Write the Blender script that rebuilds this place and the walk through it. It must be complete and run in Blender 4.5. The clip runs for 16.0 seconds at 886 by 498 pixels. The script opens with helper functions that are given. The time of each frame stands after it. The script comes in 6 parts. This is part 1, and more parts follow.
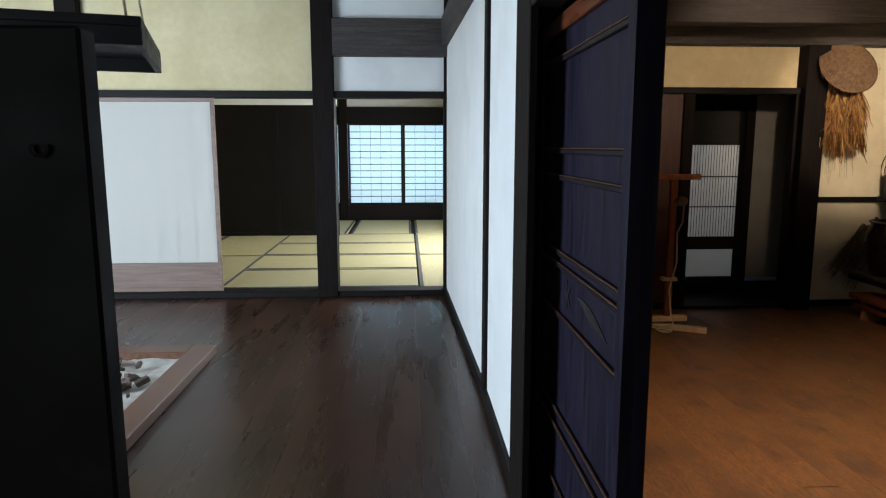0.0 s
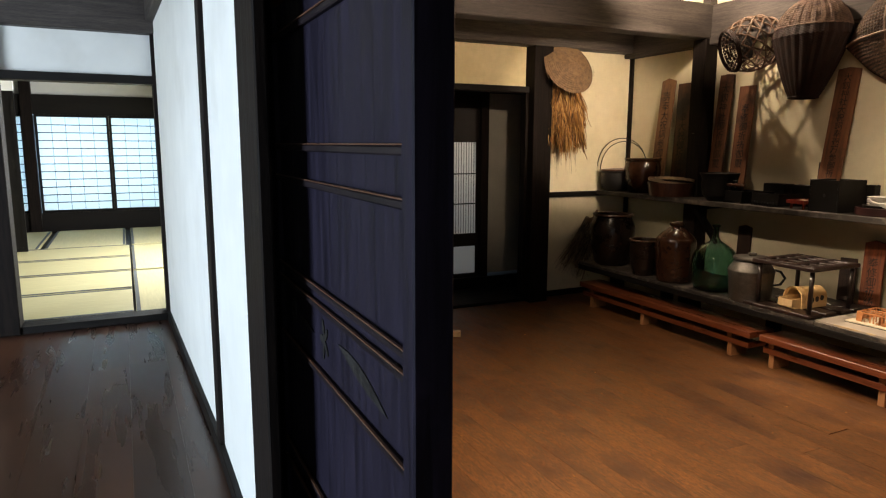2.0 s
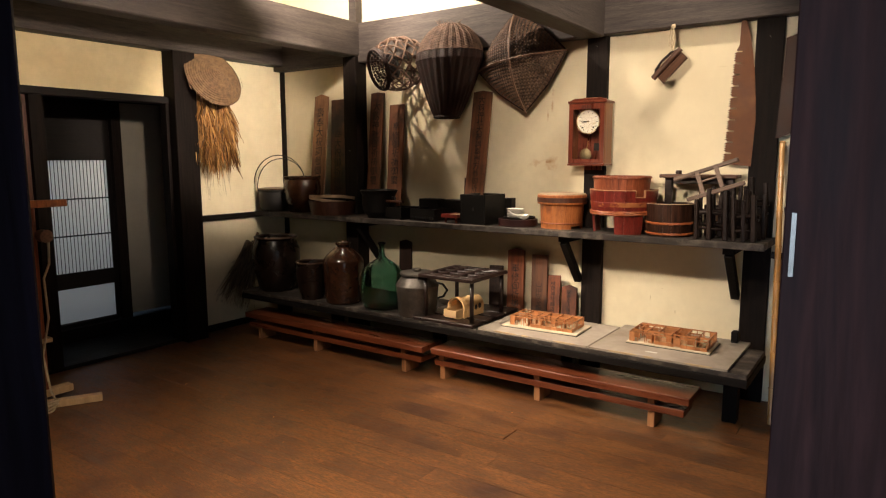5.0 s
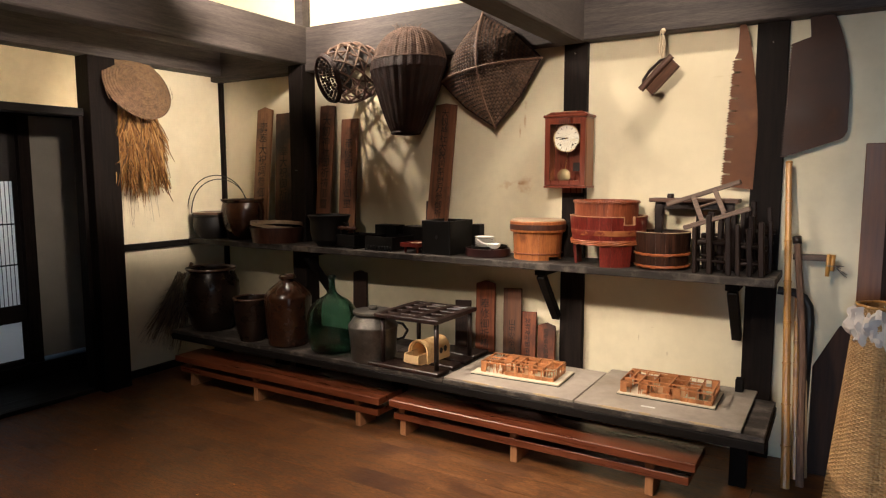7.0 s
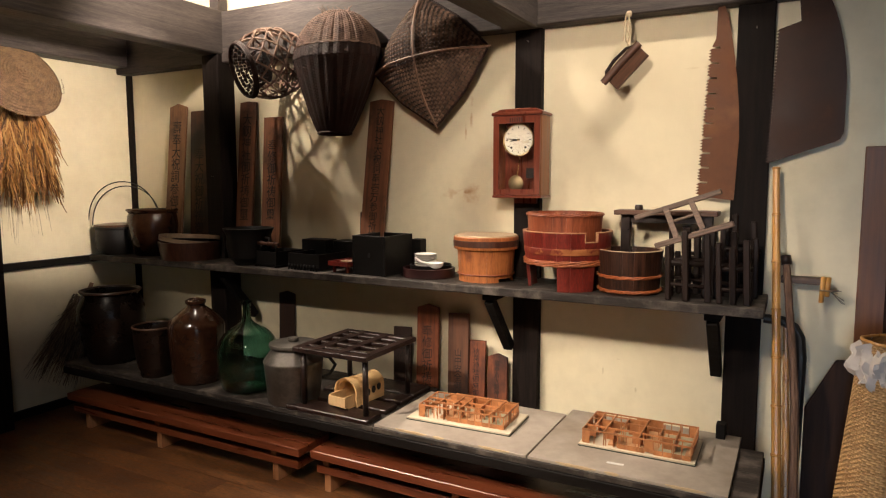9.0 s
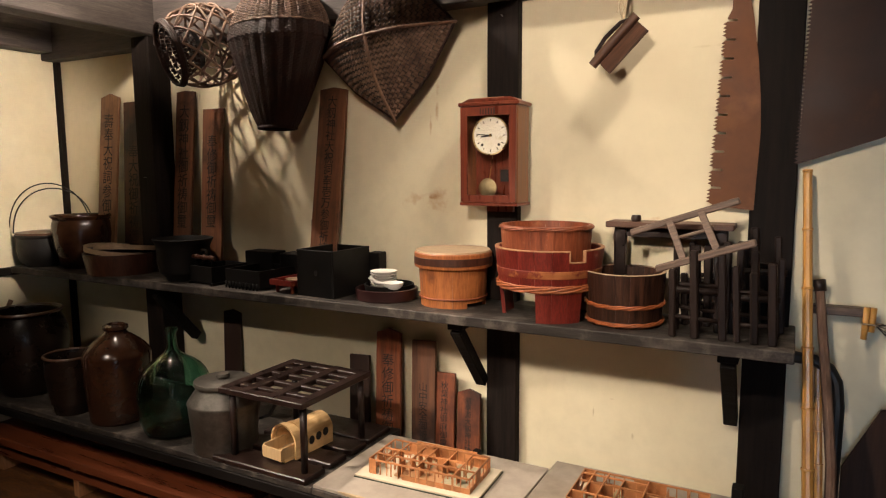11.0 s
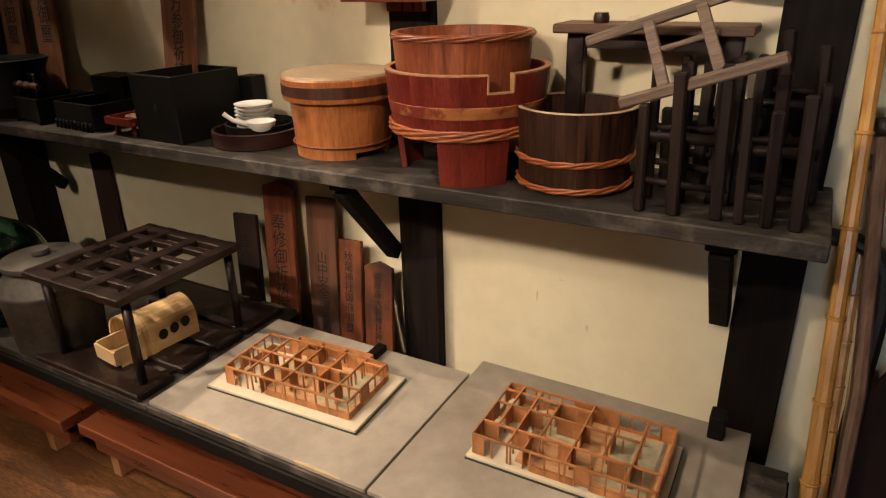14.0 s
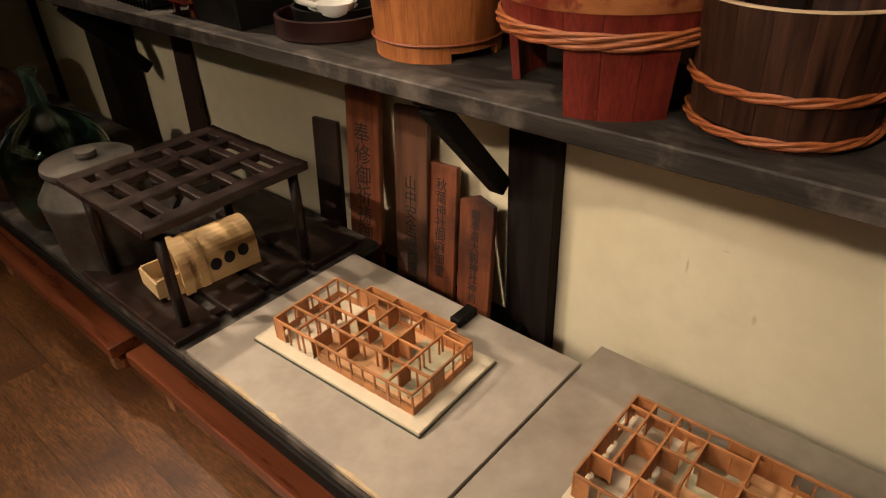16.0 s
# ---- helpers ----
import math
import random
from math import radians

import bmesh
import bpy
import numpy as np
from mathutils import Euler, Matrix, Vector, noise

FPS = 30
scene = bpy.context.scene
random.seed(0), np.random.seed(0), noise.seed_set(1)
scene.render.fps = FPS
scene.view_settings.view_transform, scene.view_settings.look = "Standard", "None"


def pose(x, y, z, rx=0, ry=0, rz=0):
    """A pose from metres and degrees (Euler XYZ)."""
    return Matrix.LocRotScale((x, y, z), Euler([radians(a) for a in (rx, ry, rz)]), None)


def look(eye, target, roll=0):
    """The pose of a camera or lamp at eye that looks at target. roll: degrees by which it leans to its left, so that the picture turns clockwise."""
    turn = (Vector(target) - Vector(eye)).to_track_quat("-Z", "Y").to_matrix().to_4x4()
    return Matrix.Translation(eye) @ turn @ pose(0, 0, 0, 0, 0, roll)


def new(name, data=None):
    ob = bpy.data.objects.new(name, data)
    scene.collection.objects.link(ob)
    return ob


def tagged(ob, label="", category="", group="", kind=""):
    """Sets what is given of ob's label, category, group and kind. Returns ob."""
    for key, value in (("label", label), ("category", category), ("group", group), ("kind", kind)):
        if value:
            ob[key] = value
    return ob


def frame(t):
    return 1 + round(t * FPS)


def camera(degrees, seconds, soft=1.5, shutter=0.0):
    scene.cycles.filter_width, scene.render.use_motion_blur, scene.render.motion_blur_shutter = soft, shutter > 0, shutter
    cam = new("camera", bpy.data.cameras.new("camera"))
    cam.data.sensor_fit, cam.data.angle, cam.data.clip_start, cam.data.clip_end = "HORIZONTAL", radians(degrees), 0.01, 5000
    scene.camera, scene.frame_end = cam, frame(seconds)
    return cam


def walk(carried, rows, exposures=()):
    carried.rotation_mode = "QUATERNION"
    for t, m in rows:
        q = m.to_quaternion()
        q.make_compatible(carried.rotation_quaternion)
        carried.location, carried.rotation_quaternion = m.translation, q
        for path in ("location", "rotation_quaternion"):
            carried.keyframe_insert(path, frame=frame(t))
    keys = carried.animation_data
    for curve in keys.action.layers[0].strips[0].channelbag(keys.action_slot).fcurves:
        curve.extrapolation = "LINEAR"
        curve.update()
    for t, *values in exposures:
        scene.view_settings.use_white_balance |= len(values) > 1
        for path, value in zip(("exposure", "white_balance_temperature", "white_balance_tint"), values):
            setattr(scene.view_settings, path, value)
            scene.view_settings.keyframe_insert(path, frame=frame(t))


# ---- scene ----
cam = camera(67.8, 16.0, soft=1.2)
PATH = [
    (0, (0.471, 0.272, 1.337), (0.579, 2.245, 1.03), 0.0),
    (0.5, (0.474, 0.447, 1.343), (0.758, 2.402, 1.031), 0.1),
    (1, (0.495, 0.581, 1.332), (0.951, 2.503, 1.02), 0.0),
    (1.5, (0.533, 0.715, 1.343), (1.195, 2.577, 1.031), 0.0),
    (2, (0.575, 0.806, 1.332), (1.431, 2.586, 1.018), 0.2),
    (2.5, (0.612, 0.86, 1.325), (1.618, 2.557, 1.001), 0.1),
    (3, (0.652, 0.907, 1.338), (1.839, 2.483, 1.013), 0.2),
    (3.5, (0.684, 0.955, 1.343), (2.038, 2.39, 1.017), 0.1),
    (4, (0.703, 1.022, 1.363), (2.176, 2.333, 1.032), 0.1),
    (4.5, (0.733, 1.07, 1.357), (2.299, 2.276, 1.054), 0.0),
    (7, (1.228, 1.442, 1.376), (2.926, 2.476, 1.158), -0.1),
    (7.5, (1.388, 1.501, 1.389), (3.105, 2.505, 1.176), -0.1),
    (8, (1.467, 1.539, 1.38), (3.207, 2.503, 1.171), -0.1),
    (8.5, (1.604, 1.568, 1.379), (3.353, 2.515, 1.173), -0.1),
    (9, (1.762, 1.595, 1.398), (3.515, 2.534, 1.189), -0.1),
    (11.5, (2.442, 1.741, 1.456), (4.195, 2.667, 1.198), -0.4),
    (12, (2.59, 1.781, 1.459), (4.344, 2.691, 1.156), -0.4),
    (12.5, (2.722, 1.789, 1.437), (4.455, 2.696, 1.023), -0.5),
    (13, (2.883, 1.769, 1.437), (4.593, 2.669, 0.921), -0.6),
    (13.5, (3.017, 1.757, 1.408), (4.698, 2.64, 0.78), -0.7),
    (14, (3.135, 1.749, 1.379), (4.74, 2.657, 0.605), -1.4),
    (14.5, (3.244, 1.811, 1.363), (4.816, 2.727, 0.534), -1.3),
    (15, (3.333, 1.883, 1.338), (4.827, 2.861, 0.437), -1.2),
    (15.5, (3.453, 1.924, 1.332), (4.825, 2.984, 0.335), -1.9),
    (16, (3.556, 1.967, 1.294), (4.816, 3.102, 0.233), -2.3),
]
walk(cam, [(t, look(eye, target, roll)) for t, eye, target, roll in PATH],
     exposures=((0, -0.5, 6600, 10), (1, -0.35, 6700, 10), (2, -0.15, 6900, 10), (3.5, 0.0, 6800, 10), (5, 0.15, 6300, 10), (7, 0.15, 5950, 10),
                (9, 0.1, 6000, 10), (12, -0.03, 6100, 10), (14, -0.25, 6450, 10), (16, -0.4, 6500, 10)))

# ---- world and light ----
world = bpy.data.worlds.new("sky")
scene.world = world
world.use_nodes = True
wn = world.node_tree.nodes
sky = wn.new("ShaderNodeTexSky")
sky.sky_type, sky.sun_disc, sky.sun_elevation, sky.sun_rotation = "NISHITA", False, radians(35), radians(200)
wn["Background"].inputs["Strength"].default_value = 0.05
world.node_tree.links.new(sky.outputs[0], wn["Background"].inputs["Color"])
scene.view_settings.exposure = 0.0

WARM = (1.0, 0.80, 0.60)
DAY = (0.66, 0.82, 1.0)


def lamp(name, kind, place, target, power, colour, size=0.06, cone=90, blend=0.6, size_y=0):
    data = bpy.data.lights.new(name, kind)
    data.energy, data.color = power, colour
    if kind == "AREA":
        data.shape, data.size, data.size_y = "RECTANGLE", size, size_y or size
    else:
        data.shadow_soft_size = size
    if kind == "SPOT":
        data.spot_size, data.spot_blend = radians(cone), blend
    ob = new(name, data)
    ob.matrix_world = look(place, target)
    return ob


lamp("spot_right_wall", "SPOT", (2.40, 3.50, 2.20), (4.66, 2.15, 0.46), 150, WARM, 0.04, 38, 0.5)
lamp("spot_clock_wall", "SPOT", (2.30, 2.15, 2.20), (4.7, 2.48, 1.42), 158, WARM, 0.05, 57, 0.8)
lamp("spot_tools", "SPOT", (3.85, 1.75, 3.0), (4.65, 2.85, 1.8), 85, WARM, 0.04, 90, 0.8)
lamp("spot_baskets", "SPOT", (4.12, 4.42, 3.02), (4.56, 3.50, 1.85), 270, WARM, 0.035, 84, 0.9)
lamp("spot_upper", "SPOT", (3.30, 4.0, 2.46), (4.74, 4.8, 3.22), 420, WARM, 0.05, 104, 1.0)
lamp("spot_corner", "SPOT", (3.75, 3.30, 2.03), (4.15, 5.6, 1.62), 210, WARM, 0.05, 42, 0.6)
# The next four are added fill spots, with no lamp known there.
lamp("spot_doorway", "SPOT", (2.6, 3.2, 2.04), (3.0, 5.6, 1.85), 120, WARM, 0.05, 62, 1.0)
lamp("spot_vessels", "SPOT", (2.60, 3.95, 2.04), (4.15, 4.30, 0.50), 80, WARM, 0.025, 50, 1.0)
lamp("spot_floor", "SPOT", (2.25, 2.55, 2.03), (2.45, 2.60, 0.0), 350, WARM, 0.12, 116, 1.0)
lamp("spot_end", "SPOT", (3.0, 1.95, 2.04), (4.7, 1.2, 1.2), 14, WARM, 0.05, 80, 0.8)
lamp("spot_shelf", "SPOT", (2.9, 4.2, 2.06), (4.12, 2.95, 0.36), 240, WARM, 0.025, 40, 0.8)
lamp("daylight_west", "AREA", (-3.55, 2.3, 1.25), (0.1, 5.1, 1.0), 365, DAY, 2.4, size_y=1.7)
lamp("daylight_south", "AREA", (-0.9, -1.88, 1.3), (-0.9, 4, 1.0), 14, DAY, 2.2, size_y=1.6)
lamp("daylight_north", "AREA", (0.0, 12.7, 1.2), (0.0, 6, 0.9), 270, (0.40, 0.70, 1.0), 3.6, size_y=1.9)
# Added fill that brightens the straw mats from an unseen side opening.
lamp("daylight_east", "AREA", (1.72, 8.5, 1.3), (-1.0, 8.3, 0.2), 220, (0.92, 0.97, 1.0), 2.6, size_y=1.5)
lamp("daylight_passage", "AREA", (3.3, 7.6, 1.3), (3.3, 5, 0.9), 16, (0.6, 0.78, 1.0), 1.2, size_y=1.6)

# ---- materials ----


def nodes_of(name):
    m = bpy.data.materials.new(name)
    m.use_nodes = True
    n = m.node_tree.nodes
    return m, n, m.node_tree.links, n["Principled BSDF"]


def noisy(n, l, scale, stretch, detail=6.0, rough=0.6, distortion=0.0, coord="Object"):
    tc = n.new("ShaderNodeTexCoord")
    mp = n.new("ShaderNodeMapping")
    mp.inputs["Scale"].default_value = stretch
    nz = n.new("ShaderNodeTexNoise")
    nz.inputs["Scale"].default_value, nz.inputs["Detail"].default_value = scale, detail
    nz.inputs["Roughness"].default_value, nz.inputs["Distortion"].default_value = rough, distortion
    info = n.new("ShaderNodeObjectInfo")
    shift = n.new("ShaderNodeVectorMath")
    shift.operation = "MULTIPLY_ADD"
    shift.inputs[1].default_value = (17.0, 31.0, 23.0)
    l.new(info.outputs["Random"], shift.inputs[0])
    l.new(tc.outputs[coord], shift.inputs[2])
    l.new(shift.outputs[0], mp.inputs["Vector"])
    l.new(mp.outputs[0], nz.inputs["Vector"])
    return nz


def ramp(n, l, source, stops):
    r = n.new("ShaderNodeValToRGB")
    while len(r.color_ramp.elements) < len(stops):
        r.color_ramp.elements.new(0.5)
    for e, (p, c) in zip(r.color_ramp.elements, stops):
        e.position, e.color = p, (*c, 1)
    l.new(source, r.inputs[0])
    return r


def mixed(n, l, kind, fac, a, b):
    x = n.new("ShaderNodeMix")
    x.data_type, x.blend_type = "RGBA", kind
    if isinstance(fac, float):
        x.inputs[0].default_value = fac
    else:
        l.new(fac, x.inputs[0])
    for sock, v in ((x.inputs[6], a), (x.inputs[7], b)):
        if isinstance(v, tuple):
            sock.default_value = (*v, 1)
        else:
            l.new(v, sock)
    return x.outputs[2]


def bumped(n, l, p, source, strength, distance=0.01):
    b = n.new("ShaderNodeBump")
    b.inputs["Strength"].default_value, b.inputs["Distance"].default_value = strength, distance
    l.new(source, b.inputs["Height"])
    l.new(b.outputs[0], p.inputs["Normal"])


def surface(name, dark, light, scale=8.0, stretch=(1, 1, 1), rough=(0.5, 0.7), bump=0.15, stain=None, stain_scale=1.5,
            stain_at=(0.5, 0.7), vary=0.0, metal=0.0, distortion=0.0, specular=0.5, fine=0.0):
    """A material with grain at one scale, stains at a larger one and relief."""
    m, n, l, p = nodes_of(name)
    grain = noisy(n, l, scale, stretch, distortion=distortion)
    col = ramp(n, l, grain.outputs[0], ((0.28, dark), (0.72, light))).outputs[0]
    if fine:
        f = noisy(n, l, scale * 7, stretch, detail=3)
        fr = ramp(n, l, f.outputs[0], ((0.35, (1 - fine,) * 3), (0.62, (1, 1, 1))))
        col = mixed(n, l, "MULTIPLY", 1.0, col, fr.outputs[0])
    if stain:
        big = noisy(n, l, stain_scale, (1, 1, 1), detail=5)
        fac = ramp(n, l, big.outputs[0], ((stain_at[0], (0, 0, 0)), (stain_at[1], (1, 1, 1))))
        col = mixed(n, l, "MIX", fac.outputs[0], col, stain)
    if vary:
        info = n.new("ShaderNodeObjectInfo")
        vr = ramp(n, l, info.outputs["Random"], ((0.0, (1 - vary,) * 3), (1.0, (1 + vary * 0.6,) * 3)))
        col = mixed(n, l, "MULTIPLY", 1.0, col, vr.outputs[0])
    l.new(col, p.inputs["Base Color"])
    rr = ramp(n, l, grain.outputs[0], ((0.3, (rough[0],) * 3), (0.7, (rough[1],) * 3)))
    l.new(rr.outputs[0], p.inputs["Roughness"])
    p.inputs["Metallic"].default_value = metal
    p.inputs["Specular IOR Level"].default_value = specular
    if bump:
        bumped(n, l, p, grain.outputs[0], bump)
    return m




def strands(name, stops, rough=0.6):
    """Fibres whose colour differs from one to the next."""
    m, n, l, p = nodes_of(name)
    geo = n.new("ShaderNodeNewGeometry")
    col = ramp(n, l, geo.outputs["Random Per Island"], stops)
    grain = noisy(n, l, 30, (1, 1, 0.3))
    fr = ramp(n, l, grain.outputs[0], ((0.3, (0.7, 0.7, 0.7)), (0.7, (1.1, 1.1, 1.1))))
    l.new(mixed(n, l, "MULTIPLY", 1.0, col.outputs[0], fr.outputs[0]), p.inputs["Base Color"])
    p.inputs["Roughness"].default_value = rough
    return m


V, H_Y, H_X = (9, 9, 0.7), (9, 0.6, 9), (0.6, 9, 9)
M = {}
M["post"] = surface("old_dark_post_wood", (0.0045, 0.0035, 0.0033), (0.018, 0.0125, 0.0105), 6, V, (0.6, 0.8), 0.25, vary=0.2, specular=0.10)
M["beam_x"] = surface("smoked_beam_wood_x", (0.034, 0.028, 0.027), (0.095, 0.079, 0.071), 5, H_X, (0.5, 0.8), 0.25, specular=0.3, distortion=0.8, fine=0.3)
M["beam_y"] = surface("smoked_beam_wood_y", (0.034, 0.028, 0.027), (0.095, 0.079, 0.071), 5, H_Y, (0.5, 0.8), 0.25, specular=0.3, distortion=0.8, fine=0.3)
M["dark_x"] = surface("dark_rail_wood_x", (0.003, 0.0025, 0.0025), (0.011, 0.008, 0.007), 6, H_X, (0.5, 0.7), 0.2, specular=0.2)
M["dark_y"] = surface("dark_rail_wood_y", (0.003, 0.0025, 0.0025), (0.011, 0.008, 0.007), 6, H_Y, (0.5, 0.7), 0.2, specular=0.2)
M["door"] = surface("stained_door_board", (0.006, 0.0048, 0.0092), (0.019, 0.0148, 0.032), 4, V, (0.45, 0.65), 0.12, distortion=0.8, specular=0.18,
                    stain=(0.030, 0.023, 0.046), stain_scale=3.0, stain_at=(0.62, 0.80))
M["door_rail"] = surface("stained_door_rail", (0.005, 0.004, 0.006), (0.022, 0.015, 0.018), 6, H_Y, (0.4, 0.55), 0.12, specular=0.2)
M["red_door"] = surface("red_brown_board", (0.035, 0.012, 0.007), (0.085, 0.028, 0.014), 5, V, (0.4, 0.6), 0.15)
M["floor_warm"] = surface("worn_brown_floorboard", (0.070, 0.026, 0.009), (0.26, 0.108, 0.034), 6.5, (6, 0.9, 6), (0.34, 0.56), 0.12,
                          stain=(0.045, 0.018, 0.010), stain_scale=3.2, stain_at=(0.46, 0.72), vary=0.06, distortion=1.2, fine=0.55)
M["floor_dark"] = surface("polished_dark_floorboard", (0.026, 0.010, 0.006), (0.068, 0.026, 0.013), 2.5, (4, 0.4, 4), (0.24, 0.34), 0.02,
                          stain=(0.022, 0.009, 0.006), stain_scale=1.5, stain_at=(0.42, 0.8), vary=0.28)
M["plaster"] = surface("cream_plaster", (0.70, 0.62, 0.43), (0.79, 0.72, 0.53), 2.2, (1, 1, 1), (0.8, 0.95), 0.05,
                       stain=(0.64, 0.56, 0.39), stain_scale=1.1, stain_at=(0.50, 0.78), fine=0.05, specular=0.2)
M["plaster_white"] = surface("white_lime_plaster", (0.74, 0.74, 0.72), (0.82, 0.82, 0.80), 3, (1, 1, 1), (0.8, 0.95), 0.05,
                             stain=(0.66, 0.65, 0.62), stain_scale=1.3, stain_at=(0.55, 0.8), specular=0.2)
M["plaster_yellow"] = surface("ochre_sand_plaster", (0.68, 0.56, 0.32), (0.78, 0.67, 0.42), 2.4, (1, 1, 1), (0.8, 0.95), 0.06,
                              stain=(0.58, 0.48, 0.28), stain_scale=1.4, stain_at=(0.50, 0.76), fine=0.06, specular=0.2)


def spotted(m, marks):
    """Adds brown marks with a shape of their own: place, half sizes, colour and strength."""
    n, l = m.node_tree.nodes, m.node_tree.links
    p = n["Principled BSDF"]
    col = p.inputs["Base Color"].links[0].from_socket
    tc = n.new("ShaderNodeTexCoord")
    wob = noisy(n, l, 9, (1, 1, 1))
    for place, size, tint, power in marks:
        mp = n.new("ShaderNodeMapping")
        mp.vector_type = "TEXTURE"
        mp.inputs["Location"].default_value, mp.inputs["Scale"].default_value = place, size
        l.new(tc.outputs["Object"], mp.inputs["Vector"])
        ln = n.new("ShaderNodeVectorMath")
        ln.operation = "LENGTH"
        l.new(mp.outputs[0], ln.inputs[0])
        ad = n.new("ShaderNodeMath")
        ad.operation = "MULTIPLY_ADD"
        ad.inputs[1].default_value = 1.6
        l.new(wob.outputs[0], ad.inputs[0])
        l.new(ln.outputs["Value"], ad.inputs[2])
        f = ramp(n, l, ad.outputs[0], ((0.75, (power,) * 3), (1.0, (0, 0, 0))))
        col = mixed(n, l, "MIX", f.outputs[0], col, tint)
    l.new(col, p.inputs["Base Color"])
    return m


M["plaster_marked"] = spotted(surface("cream_plaster_marked", (0.70, 0.62, 0.43), (0.79, 0.72, 0.53), 2.2, (1, 1, 1), (0.8, 0.95), 0.05,
                                      stain=(0.64, 0.56, 0.39), stain_scale=1.1, stain_at=(0.50, 0.78), fine=0.05, specular=0.2),
                              (((4.74, 3.06, 1.325), (1, 0.42, 0.16), (0.48, 0.26, 0.09), 0.5), ((4.74, 3.06, 1.335), (1, 0.11, 0.05), (0.36, 0.15, 0.045), 0.7),
                               ((4.74, 2.14, 1.275), (1, 0.17, 0.05), (0.46, 0.23, 0.08), 0.6), ((4.74, 3.03, 1.72), (1, 0.035, 0.30), (0.42, 0.22, 0.09), 0.6),
                               ((4.74, 3.06, 1.62), (1, 0.02, 0.22), (0.42, 0.22, 0.09), 0.5), ((4.74, 2.35, 0.52), (1, 0.012, 0.09), (0.40, 0.31, 0.17), 0.6),
                               ((4.74, 2.28, 0.58), (1, 0.05, 0.02), (0.42, 0.33, 0.19), 0.5), ((4.74, 2.20, 0.45), (1, 0.02, 0.05), (0.42, 0.34, 0.2), 0.5),
                               ((4.74, 2.0, 1.86), (1, 0.30, 0.02), (0.56, 0.47, 0.29), 0.5), ((4.74, 3.5, 1.9), (1, 0.5, 0.5), (0.58, 0.46, 0.25), 0.5)))
M["ceiling"] = surface("sooty_ceiling_board", (0.03, 0.024, 0.02), (0.07, 0.055, 0.045), 5, H_Y, (0.6, 0.8), 0.15)
M["tatami"] = surface("rush_tatami", (0.42, 0.38, 0.20), (0.56, 0.50, 0.28), 60, (1, 0.08, 1), (0.6, 0.8), 0.2, vary=0.06)
M["border"] = surface("dark_cloth_border", (0.05, 0.055, 0.06), (0.11, 0.12, 0.13), 80, (1, 1, 1), (0.8, 0.9), 0.1)
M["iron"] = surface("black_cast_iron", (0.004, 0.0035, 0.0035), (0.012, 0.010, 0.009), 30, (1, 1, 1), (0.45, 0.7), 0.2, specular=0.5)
M["lacquer"] = surface("black_lacquered_wood", (0.003, 0.0026, 0.0026), (0.007, 0.006, 0.0055), 9, (1, 1, 1), (0.45, 0.65), 0.08, specular=0.2,
                       stain=(0.02, 0.016, 0.013), stain_scale=6, stain_at=(0.62, 0.8))
M["maroon"] = surface("maroon_lacquer", (0.014, 0.005, 0.005), (0.036, 0.011, 0.010), 8, (1, 1, 1), (0.28, 0.42), 0.04)
M["tubwood"] = surface("dark_red_brown_tub_wood", (0.030, 0.010, 0.006), (0.085, 0.030, 0.016), 7, V, (0.3, 0.5), 0.12, fine=0.3)
M["redlac"] = surface("worn_red_lacquer", (0.095, 0.011, 0.008), (0.23, 0.028, 0.017), 7, (5, 5, 1.2), (0.28, 0.5), 0.12,
                      stain=(0.32, 0.11, 0.035), stain_scale=14, stain_at=(0.63, 0.70), fine=0.35)
M["redlac2"] = surface("worn_orange_band", (0.24, 0.070, 0.022), (0.48, 0.19, 0.065), 16, (1, 1, 2), (0.4, 0.6), 0.1,
                       stain=(0.17, 0.022, 0.013), stain_scale=16, stain_at=(0.46, 0.54))
M["wornrim"] = surface("worn_pale_tub_rim", (0.26, 0.10, 0.045), (0.52, 0.30, 0.16), 30, (1, 1, 1), (0.5, 0.7), 0.1)
M["dark_tool"] = surface("dark_worn_tool_wood", (0.045, 0.020, 0.012), (0.14, 0.065, 0.036), 8, H_Y, (0.4, 0.6), 0.1, fine=0.3)
M["oldtub"] = surface("reddish_tub_wood", (0.14, 0.030, 0.012), (0.36, 0.098, 0.036), 5, V, (0.35, 0.6), 0.2, distortion=0.5,
                      stain=(0.42, 0.19, 0.085), stain_scale=9, stain_at=(0.60, 0.76), fine=0.3)
M["lidtub"] = surface("orange_brown_tub_wood", (0.24, 0.070, 0.018), (0.50, 0.175, 0.048), 5, V, (0.35, 0.6), 0.15, distortion=0.6,
                      stain=(0.13, 0.042, 0.018), stain_scale=7, stain_at=(0.56, 0.70), fine=0.3)
M["darktub"] = surface("dark_stained_tub_wood", (0.008, 0.0045, 0.004), (0.075, 0.028, 0.014), 5, (14, 14, 0.7), (0.35, 0.6), 0.25, distortion=0.3, vary=0.3, fine=0.3, specular=0.3,
                       stain=(0.14, 0.07, 0.04), stain_scale=9, stain_at=(0.64, 0.80))
M["lidtop"] = surface("pale_worn_lid", (0.30, 0.20, 0.12), (0.52, 0.38, 0.24), 6, H_Y, (0.45, 0.7), 0.1, fine=0.25)
M["hoop"] = surface("twisted_bamboo_hoop", (0.20, 0.050, 0.016), (0.42, 0.13, 0.040), 40, (1, 1, 1), (0.3, 0.5), 0.2)
